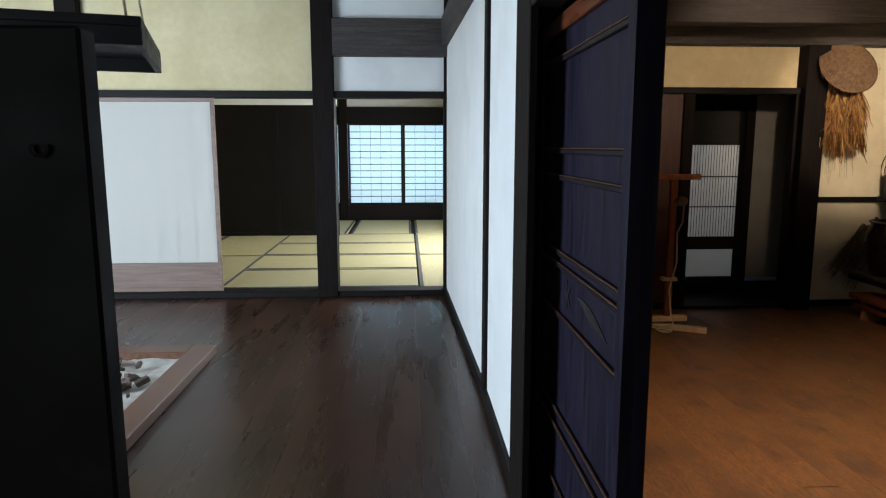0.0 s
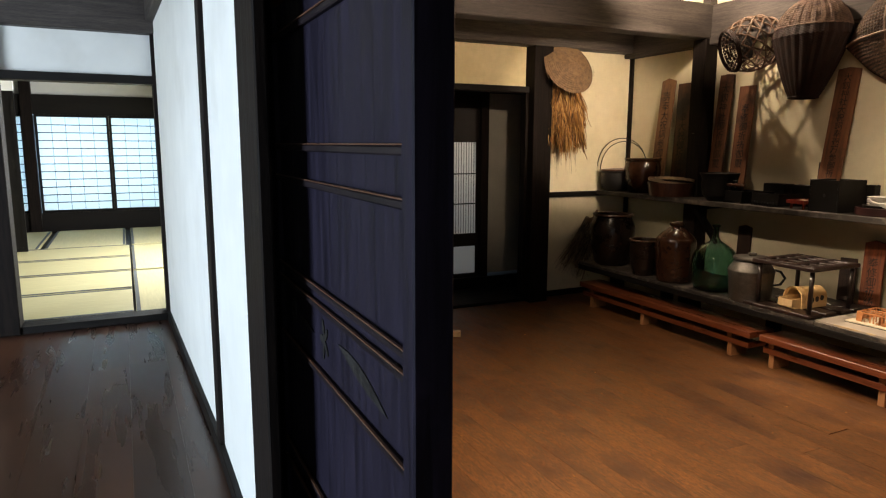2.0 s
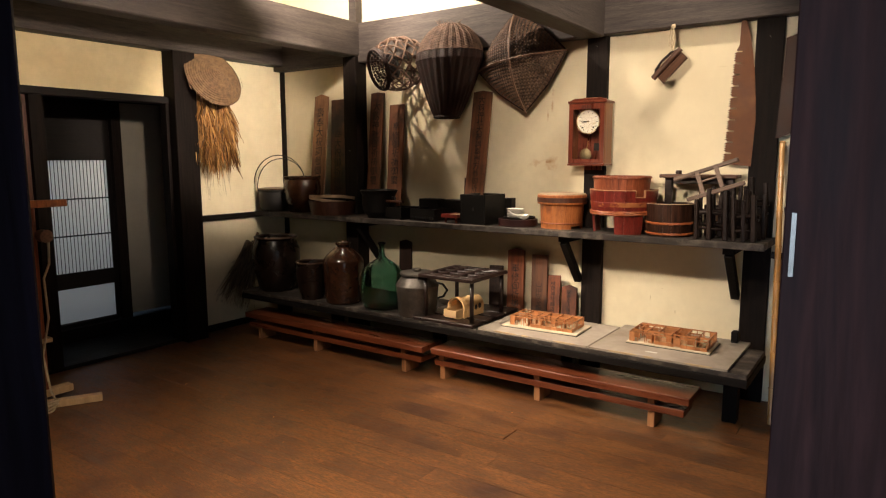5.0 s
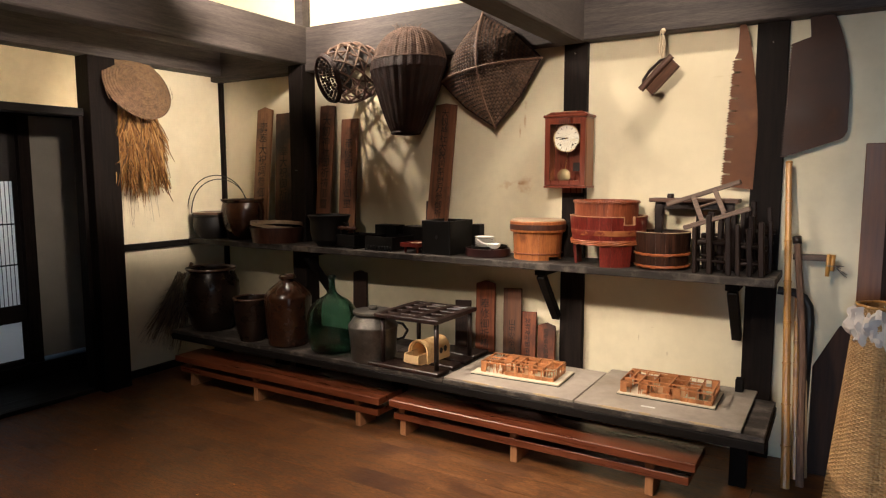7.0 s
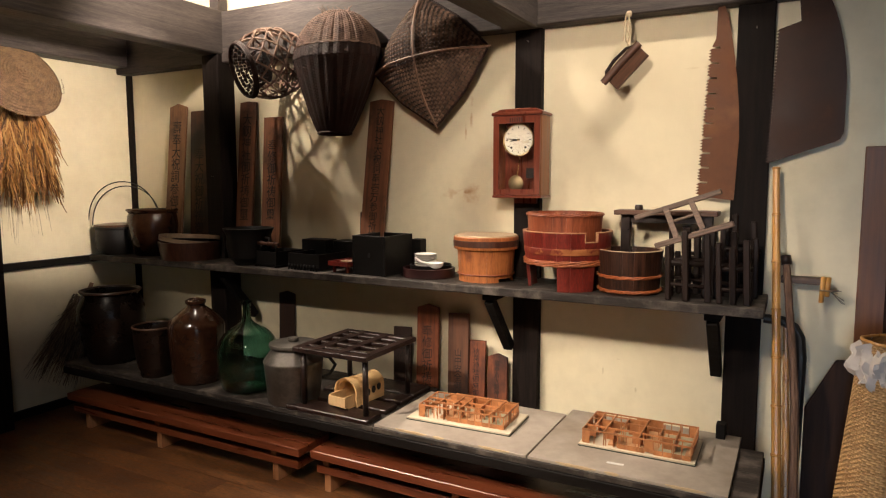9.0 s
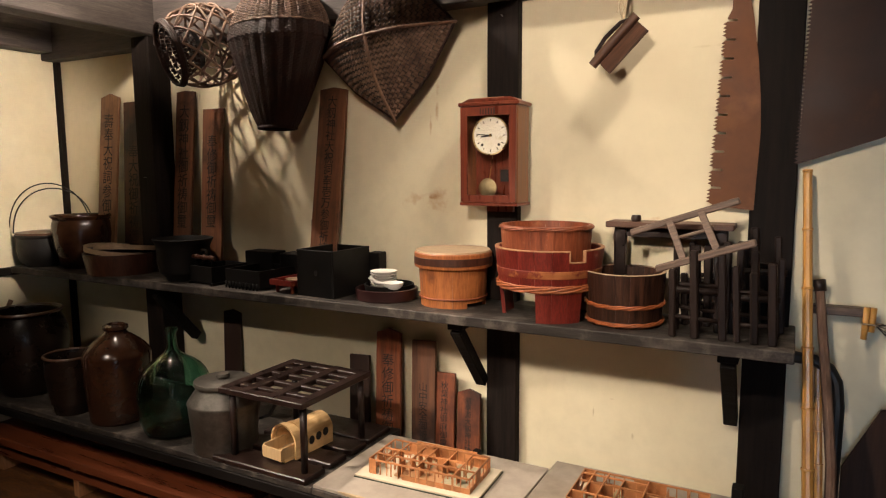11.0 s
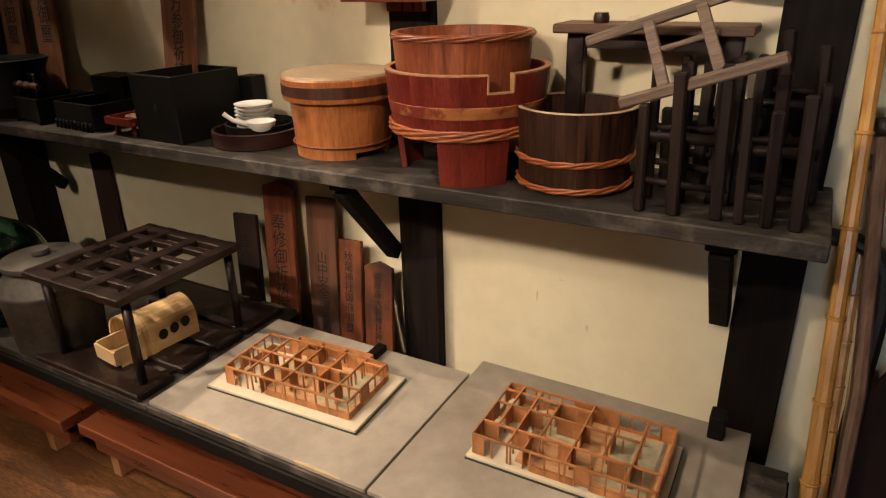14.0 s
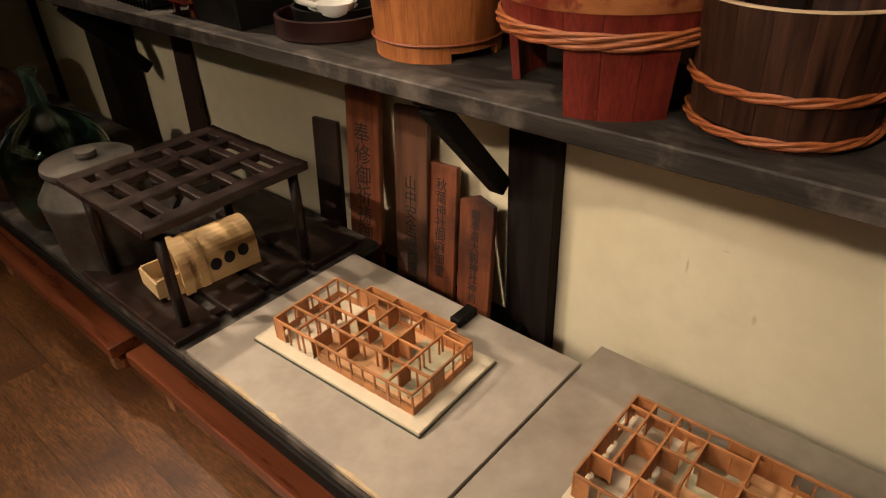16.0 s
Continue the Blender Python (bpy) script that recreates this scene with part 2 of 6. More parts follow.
M["glaze"] = surface("brown_glazed_stoneware", (0.020, 0.008, 0.0045), (0.060, 0.024, 0.011), 7, (1, 1, 1), (0.12, 0.24), 0.05,
                     stain=(0.012, 0.006, 0.005), stain_scale=5, stain_at=(0.5, 0.7))
M["glaze_dark"] = surface("dark_glazed_stoneware", (0.005, 0.003, 0.0024), (0.015, 0.008, 0.005), 6, (1, 1, 1), (0.2, 0.36), 0.05, specular=0.35)
M["glaze_rim"] = surface("worn_glaze_rim", (0.030, 0.014, 0.008), (0.085, 0.042, 0.024), 20, (1, 1, 1), (0.3, 0.5), 0.05)
M["jugbody"] = surface("salt_glazed_jug", (0.020, 0.008, 0.0045), (0.058, 0.024, 0.012), 5, (1, 1, 1), (0.10, 0.22), 0.06,
                       stain=(0.014, 0.007, 0.005), stain_scale=6, stain_at=(0.50, 0.72), fine=0.25)
M["tin"] = surface("dull_galvanised_tin", (0.055, 0.050, 0.044), (0.17, 0.155, 0.135), 9, (1, 1, 1), (0.3, 0.55), 0.1, metal=0.6,
                   stain=(0.085, 0.075, 0.062), stain_scale=7, stain_at=(0.52, 0.70), fine=0.25)
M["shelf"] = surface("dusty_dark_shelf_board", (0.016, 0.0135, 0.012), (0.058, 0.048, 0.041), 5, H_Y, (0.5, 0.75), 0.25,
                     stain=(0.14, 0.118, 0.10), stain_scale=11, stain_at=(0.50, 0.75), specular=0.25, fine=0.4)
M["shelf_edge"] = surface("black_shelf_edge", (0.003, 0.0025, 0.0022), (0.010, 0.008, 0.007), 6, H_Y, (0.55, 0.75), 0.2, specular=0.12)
M["panel"] = surface("grey_painted_board", (0.26, 0.22, 0.18), (0.40, 0.35, 0.29), 3, (1, 1, 1), (0.45, 0.65), 0.05,
                     stain=(0.17, 0.135, 0.10), stain_scale=2.5, stain_at=(0.5, 0.75), fine=0.14, vary=0.12)
M["rawply"] = surface("chipped_raw_edge", (0.36, 0.26, 0.15), (0.52, 0.40, 0.25), 25, (1, 1, 1), (0.7, 0.9), 0.2)
M["bench"] = surface("polished_red_bench_wood", (0.060, 0.014, 0.006), (0.165, 0.045, 0.016), 4.5, H_Y, (0.24, 0.40), 0.06, distortion=0.7, vary=0.1)
M["benchend"] = surface("pale_bench_strut", (0.22, 0.10, 0.04), (0.38, 0.18, 0.08), 8, V, (0.4, 0.6), 0.08)
M["model"] = surface("cedar_model_wood", (0.27, 0.100, 0.032), (0.50, 0.215, 0.080), 30, (1, 1, 1), (0.4, 0.6), 0.05, vary=0.3)
M["modelfloor"] = surface("model_floor_wood", (0.40, 0.20, 0.09), (0.58, 0.34, 0.17), 60, (3, 0.4, 3), (0.35, 0.5), 0.03)
M["modelmat"] = surface("model_mat_paper", (0.30, 0.27, 0.17), (0.44, 0.40, 0.27), 50, (1, 1, 1), (0.7, 0.9), 0.03)
M["modelbase"] = surface("cream_model_base", (0.50, 0.43, 0.31), (0.62, 0.54, 0.40), 14, (1, 1, 1), (0.6, 0.8), 0.03)
M["green_edge"] = surface("dark_green_edge_tape", (0.015, 0.022, 0.014), (0.04, 0.05, 0.035), 60, (1, 1, 1), (0.5, 0.7), 0.05)
M["tag"] = surface("weathered_wooden_plaque", (0.095, 0.036, 0.018), (0.26, 0.105, 0.050), 5, V, (0.5, 0.7), 0.12,
                   stain=(0.045, 0.02, 0.012), stain_scale=4.5, stain_at=(0.54, 0.70), vary=0.1)
M["tag_smoked"] = surface("smoked_wooden_plaque", (0.055, 0.022, 0.011), (0.15, 0.060, 0.028), 5, V, (0.5, 0.7), 0.12,
                          stain=(0.020, 0.010, 0.007), stain_scale=3.2, stain_at=(0.48, 0.66))
M["tag_pale"] = surface("pale_wooden_plaque", (0.15, 0.068, 0.030), (0.32, 0.160, 0.075), 5, V, (0.5, 0.7), 0.12,
                        stain=(0.07, 0.035, 0.02), stain_scale=3.5, stain_at=(0.56, 0.72))
M["tag_red"] = surface("red_cedar_plaque", (0.11, 0.028, 0.011), (0.32, 0.092, 0.032), 5, V, (0.42, 0.65), 0.15, vary=0.25, fine=0.3,
                       stain=(0.040, 0.014, 0.009), stain_scale=4, stain_at=(0.52, 0.70))
M["tag_dark"] = surface("smoke_black_plaque", (0.018, 0.009, 0.007), (0.050, 0.024, 0.016), 5, V, (0.5, 0.7), 0.12)
M["ink"] = surface("faded_brush_ink", (0.010, 0.008, 0.008), (0.030, 0.022, 0.02), 40, (1, 1, 1), (0.7, 0.9), 0.0)
M["clockwood"] = surface("varnished_clock_wood", (0.070, 0.013, 0.007), (0.18, 0.038, 0.015), 7, V, (0.24, 0.40), 0.05, distortion=0.5)
M["clockside"] = surface("clock_side_wood", (0.15, 0.055, 0.022), (0.27, 0.11, 0.042), 6, V, (0.3, 0.45), 0.05)
M["dial"] = surface("aged_enamel_dial", (0.52, 0.48, 0.38), (0.66, 0.62, 0.52), 9, (1, 1, 1), (0.35, 0.5), 0.02,
                    stain=(0.34, 0.26, 0.14), stain_scale=16, stain_at=(0.58, 0.75))
M["brass"] = surface("tarnished_brass", (0.34, 0.23, 0.10), (0.58, 0.42, 0.20), 14, (1, 1, 1), (0.22, 0.4), 0.03, metal=1.0)
M["rust"] = surface("rusty_saw_steel", (0.065, 0.025, 0.011), (0.15, 0.060, 0.026), 7, (1, 1, 1), (0.5, 0.75), 0.15, metal=0.35,
                    stain=(0.20, 0.085, 0.035), stain_scale=5, stain_at=(0.60, 0.82), specular=0.4)
M["rust_dark"] = surface("dark_rusty_saw_steel", (0.022, 0.011, 0.008), (0.062, 0.030, 0.019), 6, (1, 1, 1), (0.5, 0.75), 0.15, metal=0.35,
                         stain=(0.10, 0.045, 0.022), stain_scale=6, stain_at=(0.60, 0.84), specular=0.4)
M["bamboo"] = surface("golden_bamboo", (0.40, 0.18, 0.035), (0.62, 0.33, 0.085), 6, V, (0.25, 0.42), 0.05,
                      stain=(0.24, 0.10, 0.03), stain_scale=6, stain_at=(0.55, 0.7))
M["stick"] = surface("weathered_brown_stick", (0.11, 0.058, 0.034), (0.26, 0.15, 0.095), 9, V, (0.5, 0.7), 0.25)
M["palewood"] = surface("pale_bare_wood", (0.46, 0.30, 0.14), (0.66, 0.47, 0.25), 7, (4, 4, 0.8), (0.45, 0.6), 0.06)
M["bentwood"] = surface("pale_bent_cypress", (0.52, 0.32, 0.13), (0.72, 0.49, 0.24), 6, H_X, (0.4, 0.55), 0.05)
M["stand"] = surface("dark_turned_stand_wood", (0.005, 0.003, 0.0028), (0.024, 0.012, 0.009), 6, (4, 4, 4), (0.26, 0.45), 0.2, specular=0.45,
                     stain=(0.055, 0.028, 0.018), stain_scale=10, stain_at=(0.62, 0.78))
M["greyed"] = surface("greyed_frame_wood", (0.050, 0.032, 0.024), (0.22, 0.145, 0.105), 9, H_Y, (0.45, 0.7), 0.3, fine=0.35)
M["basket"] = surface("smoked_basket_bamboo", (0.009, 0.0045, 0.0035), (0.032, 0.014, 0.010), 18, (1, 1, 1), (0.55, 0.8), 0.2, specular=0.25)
# Paler copy of the basket bamboo; lamplight from above is in its colour.
M["basket_pale"] = surface("pale_lit_basket_bamboo", (0.060, 0.034, 0.025), (0.22, 0.140, 0.098), 18, (1, 1, 1), (0.6, 0.8), 0.2, specular=0.25)
M["hat"] = surface("grey_brown_sedge", (0.12, 0.066, 0.034), (0.30, 0.185, 0.100), 34, (1, 1, 1), (0.55, 0.8), 0.5, fine=0.4)
M["straw"] = strands("golden_rice_straw", ((0.0, (0.07, 0.028, 0.008)), (0.3, (0.24, 0.105, 0.024)), (0.7, (0.46, 0.22, 0.055)), (1.0, (0.64, 0.38, 0.13))))
M["broom"] = strands("dry_broom_twigs", ((0.0, (0.03, 0.020, 0.014)), (0.6, (0.13, 0.088, 0.055)), (1.0, (0.34, 0.24, 0.15))))
M["rope"] = surface("pale_hemp_rope", (0.42, 0.33, 0.20), (0.60, 0.50, 0.34), 60, (1, 1, 1), (0.8, 0.9), 0.2)
M["cloth"] = surface("crumpled_white_cloth", (0.50, 0.44, 0.38), (0.66, 0.60, 0.53), 9, (1, 1, 1), (0.8, 0.9), 0.15)
M["strawmat"] = surface("woven_straw_mat", (0.38, 0.20, 0.070), (0.62, 0.38, 0.155), 9, (1, 1, 6), (0.6, 0.8), 0.3, fine=0.35)
M["brownboard"] = surface("dark_brown_leather_board", (0.014, 0.007, 0.005), (0.045, 0.022, 0.014), 5, V, (0.5, 0.7), 0.12, specular=0.15)
M["brownboard2"] = surface("red_brown_wall_board", (0.12, 0.045, 0.018), (0.22, 0.090, 0.036), 5, V, (0.4, 0.6), 0.1)
M["porcelain"] = surface("white_glazed_porcelain", (0.74, 0.72, 0.67), (0.82, 0.80, 0.76), 8, (1, 1, 1), (0.10, 0.18), 0.0)
M["pillar"] = surface("planed_brown_panel_wood", (0.012, 0.005, 0.005), (0.042, 0.018, 0.016), 2.2, (5, 5, 0.45), (0.5, 0.7), 0.1, distortion=3.2, specular=0.06, fine=0.25)
M["ash"] = surface("pale_hearth_ash", (0.40, 0.37, 0.33), (0.62, 0.59, 0.54), 16, (1, 1, 1), (0.85, 0.95), 0.5)
M["char"] = surface("charred_wood", (0.02, 0.016, 0.014), (0.13, 0.085, 0.06), 20, (1, 1, 1), (0.7, 0.9), 0.4)
M["hearthwood"] = surface("hearth_frame_wood", (0.085, 0.038, 0.022), (0.18, 0.085, 0.050), 5, H_Y, (0.3, 0.45), 0.1)
M["greypanel"] = surface("grey_papered_panel", (0.28, 0.26, 0.22), (0.35, 0.32, 0.27), 4, (1, 1, 1), (0.8, 0.9), 0.04)
M["shojiwood"] = surface("shoji_base_board", (0.16, 0.10, 0.075), (0.30, 0.20, 0.155), 5, H_X, (0.4, 0.6), 0.08)
M["paperlabel"] = surface("small_white_label", (0.60, 0.58, 0.54), (0.70, 0.68, 0.64), 20, (1, 1, 1), (0.7, 0.9), 0.0)
M["greentape"] = surface("green_tape", (0.05, 0.28, 0.09), (0.09, 0.40, 0.14), 20, (1, 1, 1), (0.5, 0.7), 0.0)
M["frameblack"] = surface("sooty_black_frame_wood", (0.004, 0.0026, 0.0022), (0.022, 0.012, 0.009), 8, V, (0.4, 0.65), 0.25, specular=0.2)
M["dullbrass"] = surface("dull_pendulum_brass", (0.16, 0.12, 0.065), (0.34, 0.27, 0.15), 14, (1, 1, 1), (0.4, 0.6), 0.03, metal=0.9)
M["rod"] = surface("red_brown_rod", (0.10, 0.035, 0.024), (0.17, 0.065, 0.045), 10, V, (0.3, 0.5), 0.05)


def paper_material():
    m, n, l, p = nodes_of("shoji_paper")
    p.inputs["Base Color"].default_value = (0.80, 0.79, 0.75, 1)
    p.inputs["Roughness"].default_value = 0.9
    t = n.new("ShaderNodeBsdfTranslucent")
    t.inputs["Color"].default_value = (0.82, 0.82, 0.80, 1)
    grain = noisy(n, l, 30, (1, 1, 1))
    bumped(n, l, p, grain.outputs[0], 0.05)
    mx = n.new("ShaderNodeMixShader")
    mx.inputs[0].default_value = 0.45
    l.new(p.outputs[0], mx.inputs[1])
    l.new(t.outputs[0], mx.inputs[2])
    l.new(mx.outputs[0], n["Material Output"].inputs["Surface"])
    return m


def glass_material(name, colour, rough=0.03):
    m, n, l, p = nodes_of(name)
    p.inputs["Base Color"].default_value = (*colour, 1)
    p.inputs["Transmission Weight"].default_value = 1.0
    p.inputs["Roughness"].default_value = rough
    p.inputs["IOR"].default_value = 1.48
    grain = noisy(n, l, 9, (1, 1, 1))
    bumped(n, l, p, grain.outputs[0], 0.03)
    return m


M["paper"] = paper_material()
M["green_glass"] = glass_material("green_bottle_glass", (0.34, 0.60, 0.53))
M["pane"] = glass_material("clear_clock_pane", (0.95, 0.95, 0.95), 0.0)

# ---- builders ----


def bm_box(bm, x0, x1, y0, y1, z0, z1, m=None):
    vs = [bm.verts.new(Vector((x, y, z)) if m is None else m @ Vector((x, y, z))) for z in (z0, z1) for y in (y0, y1) for x in (x0, x1)]
    for f in ((0, 2, 3, 1), (4, 5, 7, 6), (0, 1, 5, 4), (2, 6, 7, 3), (0, 4, 6, 2), (1, 3, 7, 5)):
        bm.faces.new([vs[i] for i in f])
    return bm


def boxed(x0, x1, y0, y1, z0, z1, bevel=0.0, m=None):
    bm = bm_box(bmesh.new(), x0, x1, y0, y1, z0, z1, m)
    if bevel:
        bmesh.ops.bevel(bm, geom=bm.edges[:], offset=bevel, segments=1, affect="EDGES")
    return bm


def lathe(profile, seg=48, cut=None):
    """A turned body from (radius, height) pairs."""
    bm = bmesh.new()
    rings = []
    for r, z in profile:
        if r < 1e-5:
            rings.append([bm.verts.new((0, 0, z))])
        else:
            rings.append([bm.verts.new((r * math.cos(2 * math.pi * i / seg), r * math.sin(2 * math.pi * i / seg), z)) for i in range(seg)])
    for a, b in zip(rings, rings[1:]):
        for i in range(seg):
            j = (i + 1) % seg
            if len(a) == 1 and len(b) == 1:
                continue
            if len(a) == 1:
                f = bm.faces.new((a[0], b[j], b[i]))
            elif len(b) == 1:
                f = bm.faces.new((a[i], a[j], b[0]))
            else:
                f = bm.faces.new((a[i], a[j], b[j], b[i]))
            f.smooth = True
    return bm


def tube(pts, r, seg=8, bm=None, taper=1.0, closed=False):
    """A round bar along the points."""
    bm = bm or bmesh.new()
    pts = [Vector(p) for p in pts]
    rings = []
    n = len(pts)
    side = None
    for i, p in enumerate(pts):
        a, b = (pts[i - 1], pts[(i + 1) % n]) if closed else (pts[max(i - 1, 0)], pts[min(i + 1, n - 1)])
        d = (b - a).normalized()
        ref = side if side is not None else (Vector((0, 0, 1)) if abs(d.z) < 0.9 else Vector((1, 0, 0)))
        u = d.cross(ref)
        u = u.normalized() if u.length > 1e-6 else d.orthogonal().normalized()
        w = u.cross(d).normalized()
        side = w
        k = r * (1 + (taper - 1) * i / max(n - 1, 1))
        rings.append([bm.verts.new(p + k * (math.cos(2 * math.pi * s / seg) * u + math.sin(2 * math.pi * s / seg) * w)) for s in range(seg)])
    pairs = list(zip(rings, rings[1:])) + ([(rings[-1], rings[0])] if closed else [])
    for a, b in pairs:
        for s in range(seg):
            t = (s + 1) % seg
            f = bm.faces.new((a[s], b[s], b[t], a[t]))
            f.smooth = True
    if not closed:
        bm.faces.new(rings[0])
        bm.faces.new(rings[-1][::-1])
    return bm


def plate(outline, thick, bevel=0.0):
    """A flat plate in the y-z plane, thick along x, from (y, z) pairs."""
    bm = bmesh.new()
    a = [bm.verts.new((0, y, z)) for y, z in outline]
    b = [bm.verts.new((thick, y, z)) for y, z in outline]
    bm.faces.new(a)
    bm.faces.new(b[::-1])
    n = len(a)
    for i in range(n):
        bm.faces.new((a[i], b[i], b[(i + 1) % n], a[(i + 1) % n]))
    bmesh.ops.recalc_face_normals(bm, faces=bm.faces[:])
    if bevel:
        bmesh.ops.bevel(bm, geom=bm.edges[:], offset=bevel, segments=1, affect="EDGES")
    return bm


def woven(surf, nu, nv, amp, gap=0.1):
    """Interlaced splints over a surface surf(u, v), u and v from 0 to 1."""
    bm = bmesh.new()
    for i in range(nu):
        for j in range(nv):
            along = (i + j) % 2 == 0
            g = gap
            us = (i + (0 if along else g), i + (1 if along else 1 - g))
            vs = (j + (g if along else 0), j + (1 - g if along else 1))
            grid = []
            steps = (0.0, 0.5, 1.0)
            for a in steps:
                line = []
                for b in ((0.0, 1.0)):
                    if along:
                        u, v = us[0] + (us[1] - us[0]) * a, vs[0] + (vs[1] - vs[0]) * b
                    else:
                        u, v = us[0] + (us[1] - us[0]) * b, vs[0] + (vs[1] - vs[0]) * a
                    u, v = u / nu, v / nv
                    p = Vector(surf(u, v))
                    e = 1e-3
                    du = Vector(surf(min(u + e, 1), v)) - Vector(surf(max(u - e, 0), v))
                    dv = Vector(surf(u, min(v + e, 1))) - Vector(surf(u, max(v - e, 0)))
                    nn = du.cross(dv)
                    nn = nn.normalized() if nn.length > 1e-12 else Vector((0, 0, 1))
                    line.append(bm.verts.new(p + nn * (amp * (1 if a == 0.5 else -0.4))))
                grid.append(line)
            for k in range(2):
                bm.faces.new((grid[k][0], grid[k + 1][0], grid[k + 1][1], grid[k][1]))
    return bm


def mesh_of(name, bm, mat):
    me = bpy.data.meshes.new(name)
    bm.normal_update()
    for e in bm.edges:
        if len(e.link_faces) == 2 and e.calc_face_angle(0.0) > 0.6:
            e.smooth = False
    bm.to_mesh(me)
    bm.free()
    me.materials.append(mat)
    return me


def part(name, bm, mat, parent, label="", m=None):
    ob = new(name, mesh_of(name, bm, mat))
    ob.parent = parent
    if m is not None:
        ob.matrix_local = m
    if label:
        tagged(ob, label)
    return ob


def thing(name, m, label, category, group=""):
    ob = new(name)
    ob.empty_display_size = 0.05
    ob.matrix_basis = m
    return tagged(ob, label, category, group)


def setting(name, bm, mat, label=""):
    return tagged(new(name, mesh_of(name, bm, mat)), label, kind="structure")


def slab(name, x0, x1, y0, y1, z0, z1, mat, label="", bevel=0.0):
    return setting(name, boxed(x0, x1, y0, y1, z0, z1, bevel), M[mat], label)


def many(boxes):
    bm = bmesh.new()
    for b in boxes:
        bm_box(bm, *b)
    return bm


def arc(c, r, a0, a1, n, plane="yz"):
    out = []
    for i in range(n + 1):
        a = radians(a0 + (a1 - a0) * i / n)
        k, h = r * math.cos(a), r * math.sin(a)
        out.append((c[0] + k, c[1], c[2] + h) if plane == "xz" else (c[0], c[1] + k, c[2] + h) if plane == "yz" else (c[0] + k, c[1] + h, c[2]))
    return out


def letters(name, body, size, mat, parent, m, spacing=0.95):
    """Upright writing, one sign below the other, in the built-in font."""
    cu = bpy.data.curves.new(name, "FONT")
    cu.body, cu.size, cu.align_x, cu.space_line, cu.extrude = "\n".join(body), size, "CENTER", spacing, 0.0004
    cu.resolution_u = 2
    tmp = bpy.data.objects.new(name, cu)
    me = bpy.data.meshes.new_from_object(tmp)
    bpy.data.objects.remove(tmp)
    me.materials.append(mat)
    ob = new(name, me)
    ob.parent = parent
    ob.matrix_local = m
    return ob

# ---- structure: floors ----


def planks(parent, x0, x1, y0, y1, width, lengths, mat, rng, z=0.0, thick=0.03):
    """Floorboards along y, each a board of its own, laid with staggered joints."""
    shapes = {}
    n = max(1, round((x1 - x0) / width))
    w = (x1 - x0) / n
    for i in range(n):
        y = y0 - rng.random() * lengths[0] * 0.8
        while y < y1:
            ln = rng.choice(lengths)
            a, b = max(y, y0), min(y + ln, y1)
            y += ln
            if b - a < 0.05:
                continue
            key = round(b - a, 2)
            if key not in shapes:
                shapes[key] = mesh_of("floorboard", boxed(-w / 2 + 0.0004, w / 2 - 0.0004, 0.0004, key - 0.0004, -thick, 0), M[mat])
            ob = new("floorboard", shapes[key])
            ob.parent = parent
            ob.location = (x0 + (i + 0.5) * w, a, z + rng.uniform(-0.0002, 0.0002))


rng = random.Random(5)
floor = slab("floor", 1.04, 4.84, 0.0, 5.67, -0.12, -0.032, "dark_y", "worn brown floorboards of the display room")
floor_hearth = slab("floor_hearth_room", -3.9, 1.04, -1.9, 6.30, -0.12, -0.032, "dark_y", "dark polished floorboards around the hearth")
slab("floor_threshold", 0.945, 1.04, 0.2, 2.45, -0.03, 0.006, "dark_y")
floor_mats = slab("floor_tatami_room", -3.2, 1.75, 6.30, 12.3, -0.12, 0.008, "dark_y", "straw mats with dark cloth borders")
slab("floor_passage", 2.3, 4.84, 5.67, 8.2, -0.12, -0.02, "dark_x", "dark boards of the passage")

# ---- structure: walls of the display room ----
slab("wall_east", 4.74, 4.86, 0.0, 5.67, 0, 3.25, "plaster_marked", "cream plaster wall behind the shelves")
slab("wall_north", 3.79, 4.74, 5.57, 5.67, 0, 3.25, "plaster", "cream plaster wall beside the doorway")
slab("wall_north_over_door", 1.05, 3.61, 5.55, 5.62, 1.80, 3.25, "plaster_yellow")
slab("wall_north_boards", 1.05, 2.74, 5.54, 5.60, 0.05, 1.75, "red_door", "red-brown wooden board wall")
# Unseen wall in dark boards, to keep bounced light down.
slab("wall_south", 1.2, 4.84, -0.1, 0.0, 0, 3.25, "red_door")
slab("ceiling", 0.9, 4.86, -0.1, 5.67, 3.25, 3.3, "ceiling")
slab("post_doorway", 3.61, 3.79, 5.42, 5.62, 0, 2.12, "post", bevel=0.004)
slab("post_doorway_back", 3.585, 3.61, 5.50, 5.58, 0, 1.75, "post")
slab("post_doorway_west", 2.68, 2.76, 5.50, 5.62, 0, 1.75, "post")
slab("trim_door_head", 1.05, 3.61, 5.49, 5.62, 1.752, 1.80, "dark_x", bevel=0.003)
slab("trim_door_sill", 1.05, 3.61, 5.50, 5.66, -0.01, 0.025, "dark_x", bevel=0.003)
slab("trim_wall_rail", 3.79, 4.70, 5.545, 5.57, 0.88, 0.925, "dark_x", bevel=0.003)
slab("trim_wall_base", 3.79, 4.70, 5.55, 5.57, 0.0, 0.05, "dark_x")
slab("post_corner", 4.715, 4.74, 5.535, 5.57, 0, 2.12, "post")
slab("post_alcove", 4.61, 4.74, 4.61, 4.74, 0, 2.13, "post", bevel=0.005)
slab("post_alcove_upper", 4.66, 4.73, 4.64, 4.71, 2.38, 3.25, "beam_y")
